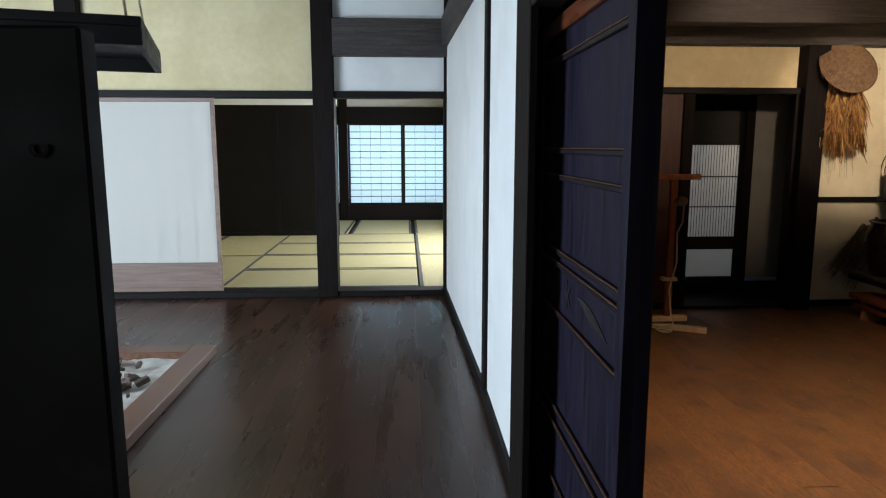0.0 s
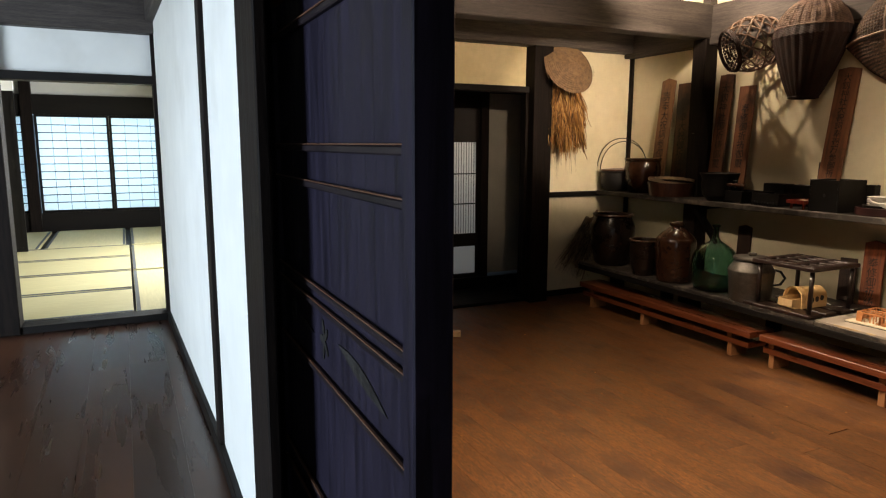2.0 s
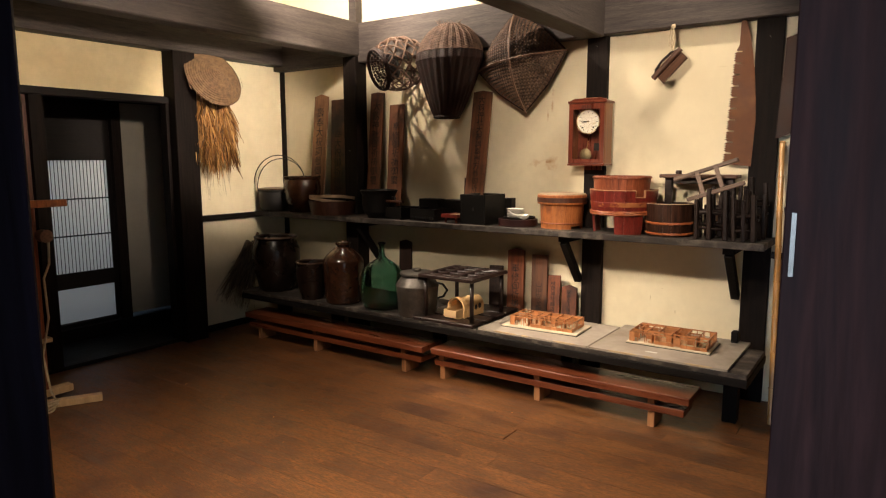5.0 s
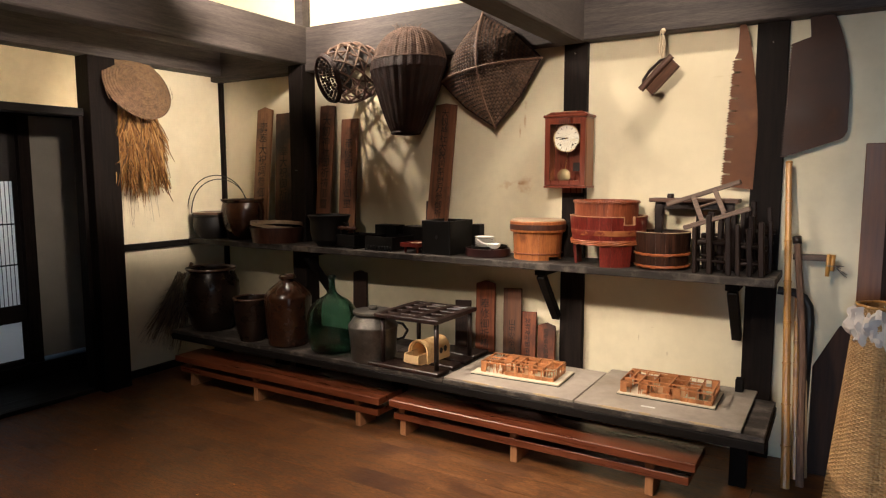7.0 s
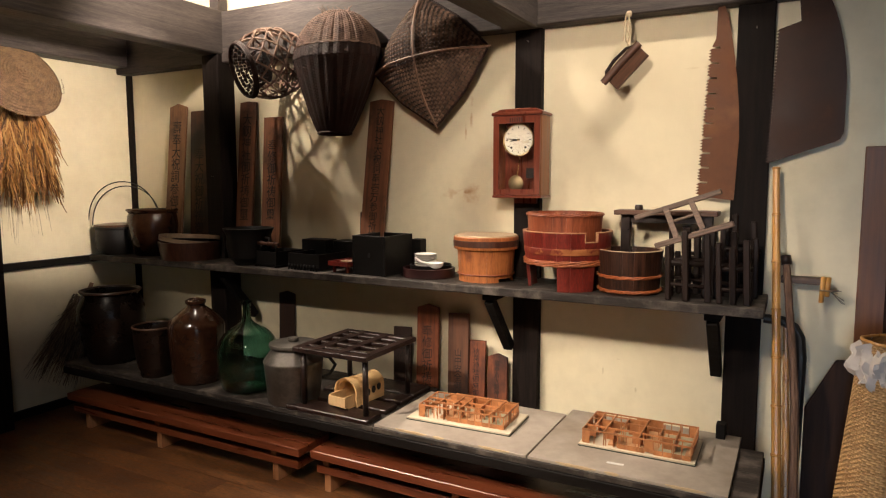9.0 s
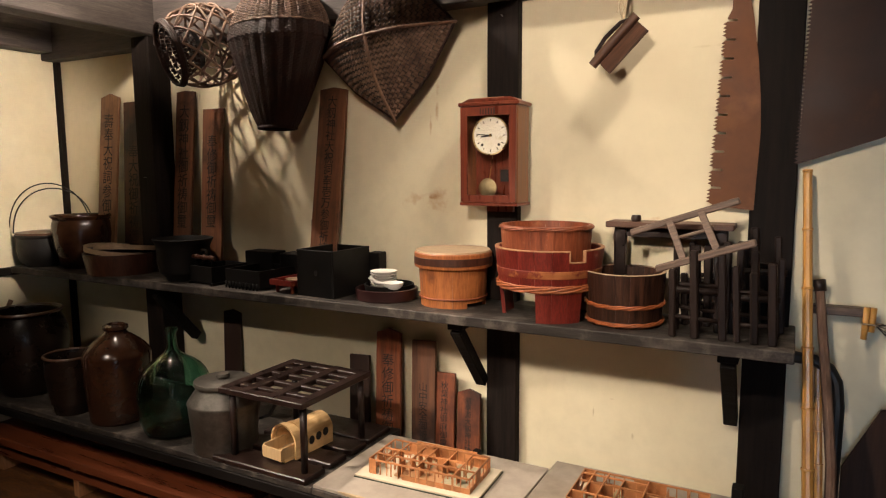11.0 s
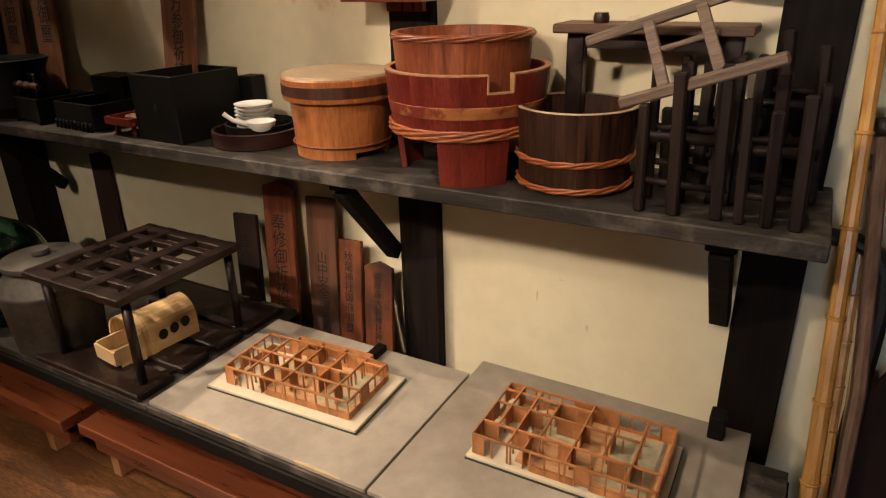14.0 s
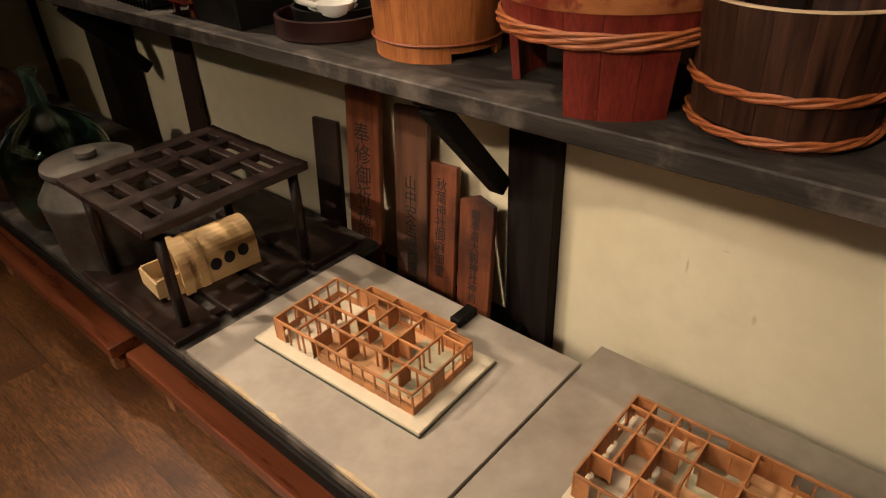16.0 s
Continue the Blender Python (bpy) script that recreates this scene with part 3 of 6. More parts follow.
slab("post_middle", 4.70, 4.74, 2.655, 2.785, 0, 2.09, "post", bevel=0.003)
slab("post_right", 4.70, 4.74, 1.70, 1.835, 0, 2.09, "post", bevel=0.003)
slab("post_far_right", 4.70, 4.74, 0.55, 0.68, 0, 2.09, "post", bevel=0.003)
slab("beam_north", 1.05, 4.64, 5.44, 5.57, 2.12, 2.34, "beam_x", bevel=0.006)
slab("beam_alcove", 1.05, 4.66, 4.60, 4.745, 2.13, 2.38, "beam_x", "smoke-darkened ceiling beam", bevel=0.008)
slab("beam_east", 4.645, 4.74, 0.0, 5.57, 2.085, 2.375, "beam_y", bevel=0.006)
slab("beam_cross", 1.05, 4.645, 2.655, 2.80, 2.07, 2.33, "beam_x", bevel=0.008)

# ---- structure: partition with the sliding door ----
PART_Y, PART_SKEW = 3.69, -0.025


def leaning_wall(name, x0, x1, y0, y1, z0, z1, mat, label="", bevel=0.0):
    """A length of the partition, whose far half runs slightly off the square."""
    bm = boxed(x0, x1, y0, y1, z0, z1, bevel)
    for v in bm.verts:
        v.co.x += PART_SKEW * (v.co.y - PART_Y)
    return setting(name, bm, M[mat], label)


slab("wall_partition", 0.885, 0.945, 2.70, 3.58, 0.07, 2.18, "plaster_white", "white plaster partition with dark posts")
slab("wall_partition_end", 0.886, 0.900, 2.63, 2.70, 0.07, 2.18, "plaster_white")
leaning_wall("wall_partition_far", 0.885, 0.945, 3.69, 6.12, 0.07, 2.18, "plaster_white", "white plaster partition with dark posts")
slab("wall_partition_over_door", 0.885, 0.945, 0.2, 2.41, 1.84, 2.18, "plaster_white")
slab("wall_partition_top", 0.885, 0.945, -1.9, 6.12, 2.42, 3.25, "plaster_white")
slab("wall_partition_south", 0.90, 1.24, -1.9, 0.25, 0, 2.18, "post")
slab("trim_partition_base", 0.862, 0.905, 2.63, 3.69, 0.0, 0.07, "dark_y", bevel=0.003)
leaning_wall("trim_partition_base_far", 0.862, 0.950, 3.69, 6.12, 0.0, 0.07, "dark_y", bevel=0.003)
slab("post_partition", 0.866, 0.965, 3.58, 3.69, 0.07, 2.18, "post", bevel=0.003)
slab("post_partition_jamb", 0.855, 0.884, 2.38, 2.63, 0, 2.18, "post", bevel=0.004)
slab("beam_partition", 0.835, 0.985, -1.9, 3.69, 2.18, 2.42, "beam_y", bevel=0.006)
leaning_wall("beam_partition_far", 0.835, 0.985, 3.69, 6.12, 2.18, 2.42, "beam_y", bevel=0.006)
slab("trim_lintel", 0.858, 0.955, 0.25, 2.41, 1.765, 1.84, "dark_y", bevel=0.004)
slab("trim_lintel_inner", 1.04, 1.12, 1.12, 5.5, 1.735, 1.84, "dark_y", bevel=0.004)
# Out of view; its dark boards are there to weaken bounced light.
slab("wall_partition_inner", 1.045, 1.10, 2.75, 5.54, 0, 1.735, "red_door")
slab("wall_partition_inner_top", 1.045, 1.10, 0.0, 5.54, 1.84, 3.25, "plaster")

# ---- structure: hearth room ----
slab("wall_hearth_back_left", -2.24, -0.33, 6.18, 6.24, 1.81, 3.25, "plaster_yellow", "ochre plaster wall above the sliding screens")
slab("wall_hearth_back_far_left", -3.9, -2.42, 6.18, 6.24, 1.81, 3.25, "plaster_yellow")
slab("wall_hearth_back_right", -0.15, 0.885, 6.18, 6.24, 1.81, 2.10, "plaster_white")
slab("wall_hearth_back_right_top", -0.15, 0.885, 6.18, 6.24, 2.41, 3.25, "plaster_white")
slab("beam_hearth_back", -0.15, 0.885, 6.08, 6.27, 2.10, 2.41, "beam_x", bevel=0.008)
slab("post_hearth_right", -0.33, -0.15, 6.10, 6.29, 0, 3.25, "post", bevel=0.006)
slab("post_hearth_left", -2.42, -2.24, 6.10, 6.29, 0, 3.25, "post", bevel=0.006)
for i, (a, b) in enumerate(((-3.9, -2.42), (-2.24, -0.33), (-0.15, 0.885))):
    slab("trim_sill_%d" % (i + 1), a, b, 6.12, 6.30, 0.0, 0.052, "dark_x", bevel=0.003)
    slab("trim_head_%d" % (i + 1), a, b, 6.13, 6.29, 1.752, 1.81, "dark_x", bevel=0.003)
slab("trim_partition_end", 0.80, 0.905, 6.12, 6.29, 0, 3.25, "post")
slab("wall_hearth_west_low", -3.95, -3.85, -1.9, 6.2, 0, 0.35, "plaster_yellow")
slab("wall_hearth_west_high", -3.95, -3.85, -1.9, 6.2, 2.15, 3.25, "plaster_yellow")
slab("wall_hearth_west_south", -3.95, -3.85, -1.9, 0.45, 0.35, 2.15, "plaster_yellow")
slab("wall_hearth_west_north", -3.95, -3.85, 3.95, 6.2, 0.35, 2.15, "plaster_yellow")
slab("wall_hearth_south_left", -3.9, -2.05, -2.0, -1.9, 0, 3.25, "plaster_yellow")
slab("wall_hearth_south_right", 0.25, 1.2, -2.0, -1.9, 0, 3.25, "plaster_yellow")
slab("wall_hearth_south_low", -2.05, 0.25, -2.0, -1.9, 0, 0.45, "plaster_yellow")
slab("wall_hearth_south_high", -2.05, 0.25, -2.0, -1.9, 2.15, 3.25, "plaster_yellow")
slab("ceiling_hearth", -3.95, 0.9, -2.0, 6.24, 3.25, 3.3, "ceiling")
slab("ceiling_tatami", -3.2, 1.8, 6.24, 12.35, 2.65, 2.7, "ceiling")
slab("wall_tatami_west", -3.3, -3.2, 6.3, 12.4, 0, 2.7, "plaster_yellow")
# Unseen wall; its opening is added for the mat room's fill lamp.
slab("wall_tatami_east_south", 1.70, 1.80, 6.3, 7.15, 0, 2.7, "plaster_yellow")
slab("wall_tatami_east_north", 1.70, 1.80, 9.85, 12.4, 0, 2.7, "plaster_yellow")
slab("wall_tatami_east_low", 1.70, 1.80, 7.15, 9.85, 0, 0.5, "plaster_yellow")
slab("wall_tatami_east_high", 1.70, 1.80, 7.15, 9.85, 2.1, 2.7, "plaster_yellow")
slab("wall_tatami_north_high", -3.2, 1.70, 12.1, 12.2, 2.02, 2.65, "plaster_white")
slab("trim_tatami_head", -3.2, 1.70, 12.05, 12.2, 1.74, 2.02, "dark_x")
slab("trim_tatami_base", -3.2, 1.70, 12.05, 12.2, 0.0, 0.31, "dark_x")
for i, (a, b) in enumerate(((-0.70, -0.56), (-1.80, -1.66), (1.37, 1.70))):
    slab("post_tatami_%d" % (i + 1), a, b, 12.0, 12.2, 0, 2.65, "post")
slab("wall_fusuma_over", -3.2, -0.52, 9.93, 10.0, 1.92, 2.65, "plaster_white")

# ---- structure: passage behind the doorway ----
slab("wall_passage_west", 2.3, 2.36, 5.67, 8.2, 0, 2.4, "post")
slab("wall_passage_east", 4.74, 4.84, 5.67, 8.2, 0, 2.4, "post")
slab("ceiling_passage", 2.3, 4.84, 5.62, 8.2, 2.4, 2.45, "ceiling")
slab("wall_passage_high", 2.36, 4.74, 6.27, 6.33, 1.80, 2.4, "post")
slab("trim_passage_sill", 2.36, 4.74, 6.22, 6.38, -0.02, 0.08, "dark_x")
slab("post_passage", 3.585, 3.66, 6.24, 6.36, 0.08, 1.80, "post")
slab("wall_passage_back", 2.36, 3.02, 6.27, 6.33, 0.08, 1.80, "post")
slab("wall_passage_right", 4.16, 4.74, 6.24, 6.33, 0.08, 1.80, "post")

# ---- sliding screens and doors ----


def lattice_screen(name, m, w, h, base, rows, cols, frame_mat, label, bar=0.008, stile=0.032, rail=0.035, back=True, base_mat="shojiwood", upright=1.0):
    """A papered sliding screen in the x-z plane; the lattice stands behind or before the paper."""
    ob = thing(name, m, label, "sliding screen")
    ob["kind"] = "structure"
    part("stile", boxed(0, stile, -0.016, 0.016, 0, h, 0.002), M[frame_mat], ob)
    part("stile", boxed(w - stile, w, -0.016, 0.016, 0, h, 0.002), M[frame_mat], ob)
    part("top_rail", boxed(stile, w - stile, -0.016, 0.016, h - rail, h, 0.002), M[frame_mat], ob)
    part("bottom_rail", boxed(stile, w - stile, -0.016, 0.016, 0, rail, 0.002), M[frame_mat], ob)
    lo = rail
    if base:
        part("base_board", boxed(stile, w - stile, -0.008, 0.008, rail, base, 0), M[base_mat], ob)
        part("middle_rail", boxed(stile, w - stile, -0.016, 0.016, base, base + rail * 0.7, 0.002), M[frame_mat], ob)
        lo = base + rail * 0.7
    y0, y1 = (0.0, 0.012) if back else (-0.014, -0.002)
    sheet = bmesh.new()
    yp = -0.004 if back else 0.002
    bm_box(sheet, stile, w - stile, yp - 0.0006, yp + 0.0006, lo, h - rail)
    part("paper", sheet, M["paper"], ob, "white translucent paper")
    hor = mesh_of("lattice_bar", boxed(stile, w - stile, y0, y1, -bar / 2, bar / 2), M[frame_mat])
    ver = mesh_of("lattice_bar", boxed(-bar * upright / 2, bar * upright / 2, y0 + 0.001, y1 - 0.001, lo, h - rail), M[frame_mat])
    for i in range(1, rows):
        b = new("lattice_bar", hor)
        b.parent, b.location = ob, (0, 0, lo + (h - rail - lo) * i / rows)
    for i in range(1, cols):
        b = new("lattice_bar", ver)
        b.parent, b.location = ob, (stile + (w - 2 * stile) * i / cols, 0, 0)
    return ob


lattice_screen("shoji_screen", pose(-2.21, 6.20, 0.052), 1.02, 1.70, 0.235, 6, 6, "shojiwood",
               "white papered sliding screen with a bare wooden base", back=True)
for i, x in enumerate((-0.555, 0.410, -1.655)):
    lattice_screen("window_%d" % (i + 1), pose(x, 12.11, 0.31), 0.962, 1.43, 0, 12, 5, "dark_x",
                   "blue-lit papered window screen with dark lattice", bar=0.012, back=False, upright=0.35)
lattice_screen("passage_screen", pose(3.02, 6.30, 0.08), 0.565, 1.72, 0, 1, 1, "dark_x", "dark framed sliding screen with paper panes in the passage")
tall = thing("passage_screen_lattice", pose(3.02, 6.282, 0.08), "fine vertical lattice over dim grey paper", "sliding screen")
tall["kind"] = "structure"
part("top_board", boxed(0.03, 0.535, -0.012, 0.004, 1.27, 1.70), M["dark_x"], tall)
part("middle_board", boxed(0.03, 0.535, -0.012, 0.004, 0.30, 0.42), M["dark_x"], tall)
part("bottom_board", boxed(0.03, 0.535, -0.012, 0.004, 0.0, 0.03), M["dark_x"], tall)
bar_v = mesh_of("lattice_bar", boxed(-0.0016, 0.0016, 0.0, 0.004, 0.42, 1.27), M["dark_x"])
bar_h = mesh_of("lattice_bar", boxed(0.03, 0.535, -0.002, 0.004, -0.005, 0.005), M["dark_x"])
for i in range(1, 19):
    b = new("lattice_bar", bar_v)
    b.parent, b.location = tall, (0.03 + 0.505 * i / 19, 0.003, 0)
for z in (0.70, 0.98):
    b = new("lattice_bar", bar_h)
    b.parent, b.location = tall, (0, 0, z)

grey = thing("papered_door", pose(3.66, 6.30, 0.08), "dim grey papered sliding door in the passage", "sliding door")
grey["kind"] = "structure"
part("panel", boxed(0.02, 0.48, -0.012, 0.012, 0.02, 1.72), M["greypanel"], grey)
part("door_frame", many(((0, 0.02, -0.016, 0.016, 0, 1.72), (0.48, 0.50, -0.016, 0.016, 0, 1.72))), M["dark_x"], grey)
part("door_pull", lathe(((0, 0), (0.018, 0), (0.022, 0.004), (0.02, 0.006)), 20), M["iron"], grey, m=pose(0.43, -0.013, 0.86, 90))

for i, x in enumerate((-3.2, -1.40)):
    dark = thing("dark_sliding_door", pose(x, 9.95, 0.05), "black wooden sliding door in the mat room", "sliding door")
    dark["kind"] = "structure"
    w = 1.8 if i == 0 else 0.88
    part("panel", boxed(0.04, w - 0.04, -0.008, 0.008, 0.05, 1.80), M["lacquer"], dark)
    part("stile", boxed(0, 0.04, -0.016, 0.016, 0, 1.87), M["lacquer"], dark)
    part("stile", boxed(w - 0.04, w, -0.016, 0.016, 0, 1.87), M["lacquer"], dark)
    part("top_rail", boxed(0.04, w - 0.04, -0.016, 0.016, 1.80, 1.87), M["lacquer"], dark)
    part("bottom_rail", boxed(0.04, w - 0.04, -0.016, 0.016, 0, 0.05), M["lacquer"], dark)

side = thing("side_sliding_door", pose(-3.4, 6.21, 0.052), "dark wooden door beside the papered screen", "sliding door")
side["kind"] = "structure"
part("panel", boxed(0, 0.98, -0.012, 0.012, 0, 1.70), M["lacquer"], side)

# the heavy wooden sliding door between the rooms
door = thing("sliding_door", pose(0.962, 1.715, 0.012), "open dark-stained wooden sliding door with carved panels", "door")
door["kind"] = "structure"
DW, DH = 1.05, 1.74
P0, P1 = 0.048, DW - 0.065
part("stile", boxed(0.0, 0.070, 0, P0, 0, DH, 0.003), M["door"], door)
part("stile", boxed(0.0, 0.070, P1, DW, 0, DH, 0.003), M["door"], door)
part("top_rail", boxed(-0.002, 0.066, P0, P1, DH - 0.055, DH, 0.003), M["bench"], door, "paler reddish top rail")
part("bottom_rail", boxed(0.0, 0.066, P0, P1, 0, 0.09, 0.003), M["door_rail"], door)
part("back_board", boxed(0.040, 0.062, P0, P1, 0.09, DH - 0.055), M["door"], door)
zs = [0.09, 0.185, 0.385, 0.445, 0.775, 0.94, 0.98, 1.225, 1.31, 1.60, DH - 0.055]
for a, b in zip(zs, zs[1:]):
    part("panel", boxed(0.014, 0.030, P0, P1, a, b), M["door"], door)
for z in zs[1:-1]:
    part("moulding", boxed(0.001, 0.016, P0 - 0.006, P1 + 0.006, z - 0.008, z + 0.008, 0.003), M["door_rail"], door, "worn raised moulding")
    part("moulding_lip", boxed(-0.001, 0.006, P0 - 0.006, P1 + 0.006, z + 0.0082, z + 0.0112, 0.001), M["hearthwood"], door, "rubbed reddish edge")


def carved(parent, outline_list, name):
    for pts in outline_list:
        # Black plates stand in for the shade inside the cut-out motifs.
        part(name, plate(pts, 0.003), M["iron"], parent, "black plate for the shade in a cut-out", m=pose(0.0112, 0, 0))


flower = [(0.565 + 0.036 * (0.62 + 0.38 * math.cos(5 * a)) * math.cos(a), 0.862 + 0.052 * (0.62 + 0.38 * math.cos(5 * a)) * math.sin(a))
          for a in [2 * math.pi * i / 40 for i in range(40)]]
leaf = [(0.45 - 0.30 * u, 0.885 - 0.055 * u - 0.012 * math.sin(math.pi * u)) for u in [i / 10 for i in range(11)]] + \
       [(0.15 + 0.30 * u, 0.83 + 0.055 * u + 0.022 * math.sin(math.pi * u)) for u in [i / 10 for i in range(11)]][1:-1]
leaf2 = [(0.80 - 0.14 * u, 0.868 - 0.012 * u - 0.008 * math.sin(math.pi * u)) for u in [i / 8 for i in range(9)]] + \
        [(0.66 + 0.14 * u, 0.856 + 0.012 * u + 0.008 * math.sin(math.pi * u)) for u in [i / 8 for i in range(9)]][1:-1]
bud = [(0.87 + 0.022 * math.cos(2 * math.pi * i / 16), 0.862 + 0.034 * math.sin(2 * math.pi * i / 16)) for i in range(16)]
carved(door, (flower, leaf, leaf2, bud), "carving")

leafdoor = thing("panel_door", pose(1.70, 0.385, 0.0), "planed brown wooden panel door standing in the room", "door")
leafdoor["kind"] = "structure"
for i in range(3):
    part("board", boxed(0, 0.035, i * 0.2885, (i + 1) * 0.2885 - 0.0015, 0.0, 2.05, 0.002), M["pillar"], leafdoor)

# Thin bright strip along the panel's edge.
part("latch_plate", boxed(-0.003, 0.0, 0.850, 0.8555, 1.21, 1.29), M["tin"], leafdoor, "thin bright strip")

# straw mats of the far room
mat_y = mesh_of("straw_mat", boxed(0.0, 0.90, 0.0, 1.80, 0.01, 0.05, 0.004), M["tatami"])
band_y = mesh_of("mat_border", boxed(-0.015, 0.015, 0.002, 1.798, 0.046, 0.0525), M["border"])


def tatami(x, y, along_x):
    ob = thing("tatami_mat", pose(x + (0 if not along_x else 1.8), y, 0.0, 0, 0, 90 if along_x else 0), "pale green rush mat with dark cloth borders", "floor mat", "mats of the far room")
    a = new("straw_mat", mat_y)
    a.parent = ob
    for k in (0.018, 0.882):
        b = new("mat_border", band_y)
        b.parent, b.location = ob, (k, 0, 0)


for r in range(4):
    tatami(-1.23, 6.31 + 0.95 * r, True)
for y in (6.31, 8.21):
    tatami(-2.13, y, False)
    tatami(-3.03, y, False)
    tatami(0.59, y, False)
for k in range(4):
    tatami(-2.22 + 0.97 * k - 0.09, 10.12, False)

# ---- shelves ----
LOW, UP = 0.36, 0.93
low = thing("low_shelf", pose(0, 0, 0), "low black display shelf along the plaster wall", "shelf")
part("shelf_board", boxed(3.992, 4.480, 1.66, 3.128, LOW - 0.022, LOW, 0.002), M["shelf"], low, "dusty grey-brown top board")
part("shelf_board", boxed(3.992, 4.585, 3.130, 5.26, LOW - 0.022, LOW, 0.002), M["shelf"], low, "dusty grey-brown top board")
part("back_ledge", boxed(4.60, 4.735, 2.72, 4.40, 0.17, 0.20, 0.003), M["shelf_edge"], low)
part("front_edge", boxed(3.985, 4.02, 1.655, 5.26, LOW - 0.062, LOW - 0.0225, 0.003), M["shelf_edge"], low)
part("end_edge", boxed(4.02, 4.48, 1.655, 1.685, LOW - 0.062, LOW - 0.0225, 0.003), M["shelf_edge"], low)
for y in (1.75, 2.66, 3.60, 4.55, 5.15):
    part("leg", boxed(4.30, 4.37, y, y + 0.07, 0.0, LOW - 0.0225, 0.002), M["shelf_edge"], low)
    part("cross_rail", boxed(4.02, 4.47, y + 0.01, y + 0.06, LOW - 0.06, LOW - 0.0228), M["shelf_edge"], low)

up = thing("wall_shelf", pose(0, 0, 0), "long dark wall shelf on wooden brackets", "shelf")
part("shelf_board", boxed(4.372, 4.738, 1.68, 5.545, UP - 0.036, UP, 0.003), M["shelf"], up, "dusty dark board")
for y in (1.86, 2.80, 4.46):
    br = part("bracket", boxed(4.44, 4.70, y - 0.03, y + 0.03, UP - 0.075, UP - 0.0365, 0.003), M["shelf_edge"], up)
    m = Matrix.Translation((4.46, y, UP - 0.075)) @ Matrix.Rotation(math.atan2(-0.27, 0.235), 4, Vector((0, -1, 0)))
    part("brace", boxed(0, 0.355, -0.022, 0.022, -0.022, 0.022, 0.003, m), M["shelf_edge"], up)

for i, (a, b, back_x) in enumerate(((1.745, 2.437, 4.565), (2.443, 3.125, 4.492))):
    pan = thing("display_panel", pose(0, 0, LOW), "grey painted board with a chipped front edge on the shelf", "board", "grey boards on the low shelf")
    part("board", boxed(3.998, back_x, a, b, 0.0, 0.012, 0.0015), M["panel"], pan)
    r = random.Random(i + 3)
    for frac, ln in ((0.12, 0.13), (0.55, 0.05), (0.80, 0.15)):
        y = a + (b - a - ln) * frac
        steps = 9
        inner = [(y + ln * k / steps, 0.002 + 0.007 * math.sin(math.pi * k / steps) * r.uniform(0.4, 1.1)) for k in range(steps + 1)]
        bm = bmesh.new()
        tops = [bm.verts.new((3.998 + d, yy, 0.0123)) for yy, d in inner]
        lip = [bm.verts.new((3.9972, yy, 0.0123)) for yy, d in inner]
        low_lip = [bm.verts.new((3.9972, yy, 0.0125 - 0.009 * min(1, d / 0.006))) for yy, d in inner]
        for k in range(steps):
            bm.faces.new((lip[k], lip[k + 1], tops[k + 1], tops[k]))
            bm.faces.new((low_lip[k], low_lip[k + 1], lip[k + 1], lip[k]))
        part("chip", bm, M["rawply"], pan, "raw pale chip")


def bench(y0, y1, legs, dx):
    ob = thing("low_bench", pose(dx, 0, 0), "long low polished red-brown wooden bench before the shelf", "bench", "benches under the shelf")
    part("seat", boxed(3.955, 4.175, y0, y1, 0.162, 0.200, 0.003), M["bench"], ob)
    part("lower_board", boxed(3.985, 4.15, y0 + 0.03, y1 - 0.01, 0.088, 0.124, 0.003), M["bench"], ob)
    for y in legs:
        part("foot", boxed(4.0, 4.14, y - 0.018, y + 0.018, 0.0, 0.0875, 0.002), M["benchend"], ob, "paler short foot")
        part("strut", boxed(3.99, 4.14, y - 0.018, y + 0.018, 0.1245, 0.1618, 0.002), M["benchend"], ob)


bench(1.905, 3.455, (2.10, 2.745, 3.395), 0.02)
bench(3.505, 5.19, (3.685, 4.485, 5.08), 0.0)

# ---- vessels on the low shelf ----


def vessel(name, x, y, z, profile, mat, label, category, seg=56):
    ob = thing(name, pose(x, y, z), label, category)
    part("body", lathe(profile, seg), M[mat], ob)
    return ob


def ring(r, z, t, seg=48, rows=8):
    return tube([(r * math.cos(2 * math.pi * i / seg), r * math.sin(2 * math.pi * i / seg), z) for i in range(seg)], t, rows, closed=True)


big = vessel("storage_jar", 4.165, 5.055, LOW - 0.0005, ((0, 0), (0.12, 0), (0.135, 0.02), (0.165, 0.14), (0.182, 0.25), (0.178, 0.32), (0.155, 0.375), (0.150, 0.392),
             (0.162, 0.405), (0.160, 0.412), (0.143, 0.408), (0.138, 0.39), (0.16, 0.32), (0.16, 0.2), (0.10, 0.02), (0, 0.02)), "glaze_dark",
             "large dark brown glazed storage jar with an open mouth", "jar")
part("rim", ring(0.156, 0.410, 0.008), M["glaze_rim"], big, "worn paler rim")
small = vessel("small_jar", 4.08, 4.585, LOW, ((0, 0), (0.075, 0), (0.095, 0.08), (0.108, 0.18), (0.106, 0.24), (0.110, 0.262), (0.103, 0.268), (0.096, 0.24), (0.09, 0.05), (0, 0.03)),
               "glaze_dark", "black glazed small jar on the low shelf", "jar")
part("rim", ring(0.107, 0.266, 0.006), M["glaze_rim"], small)
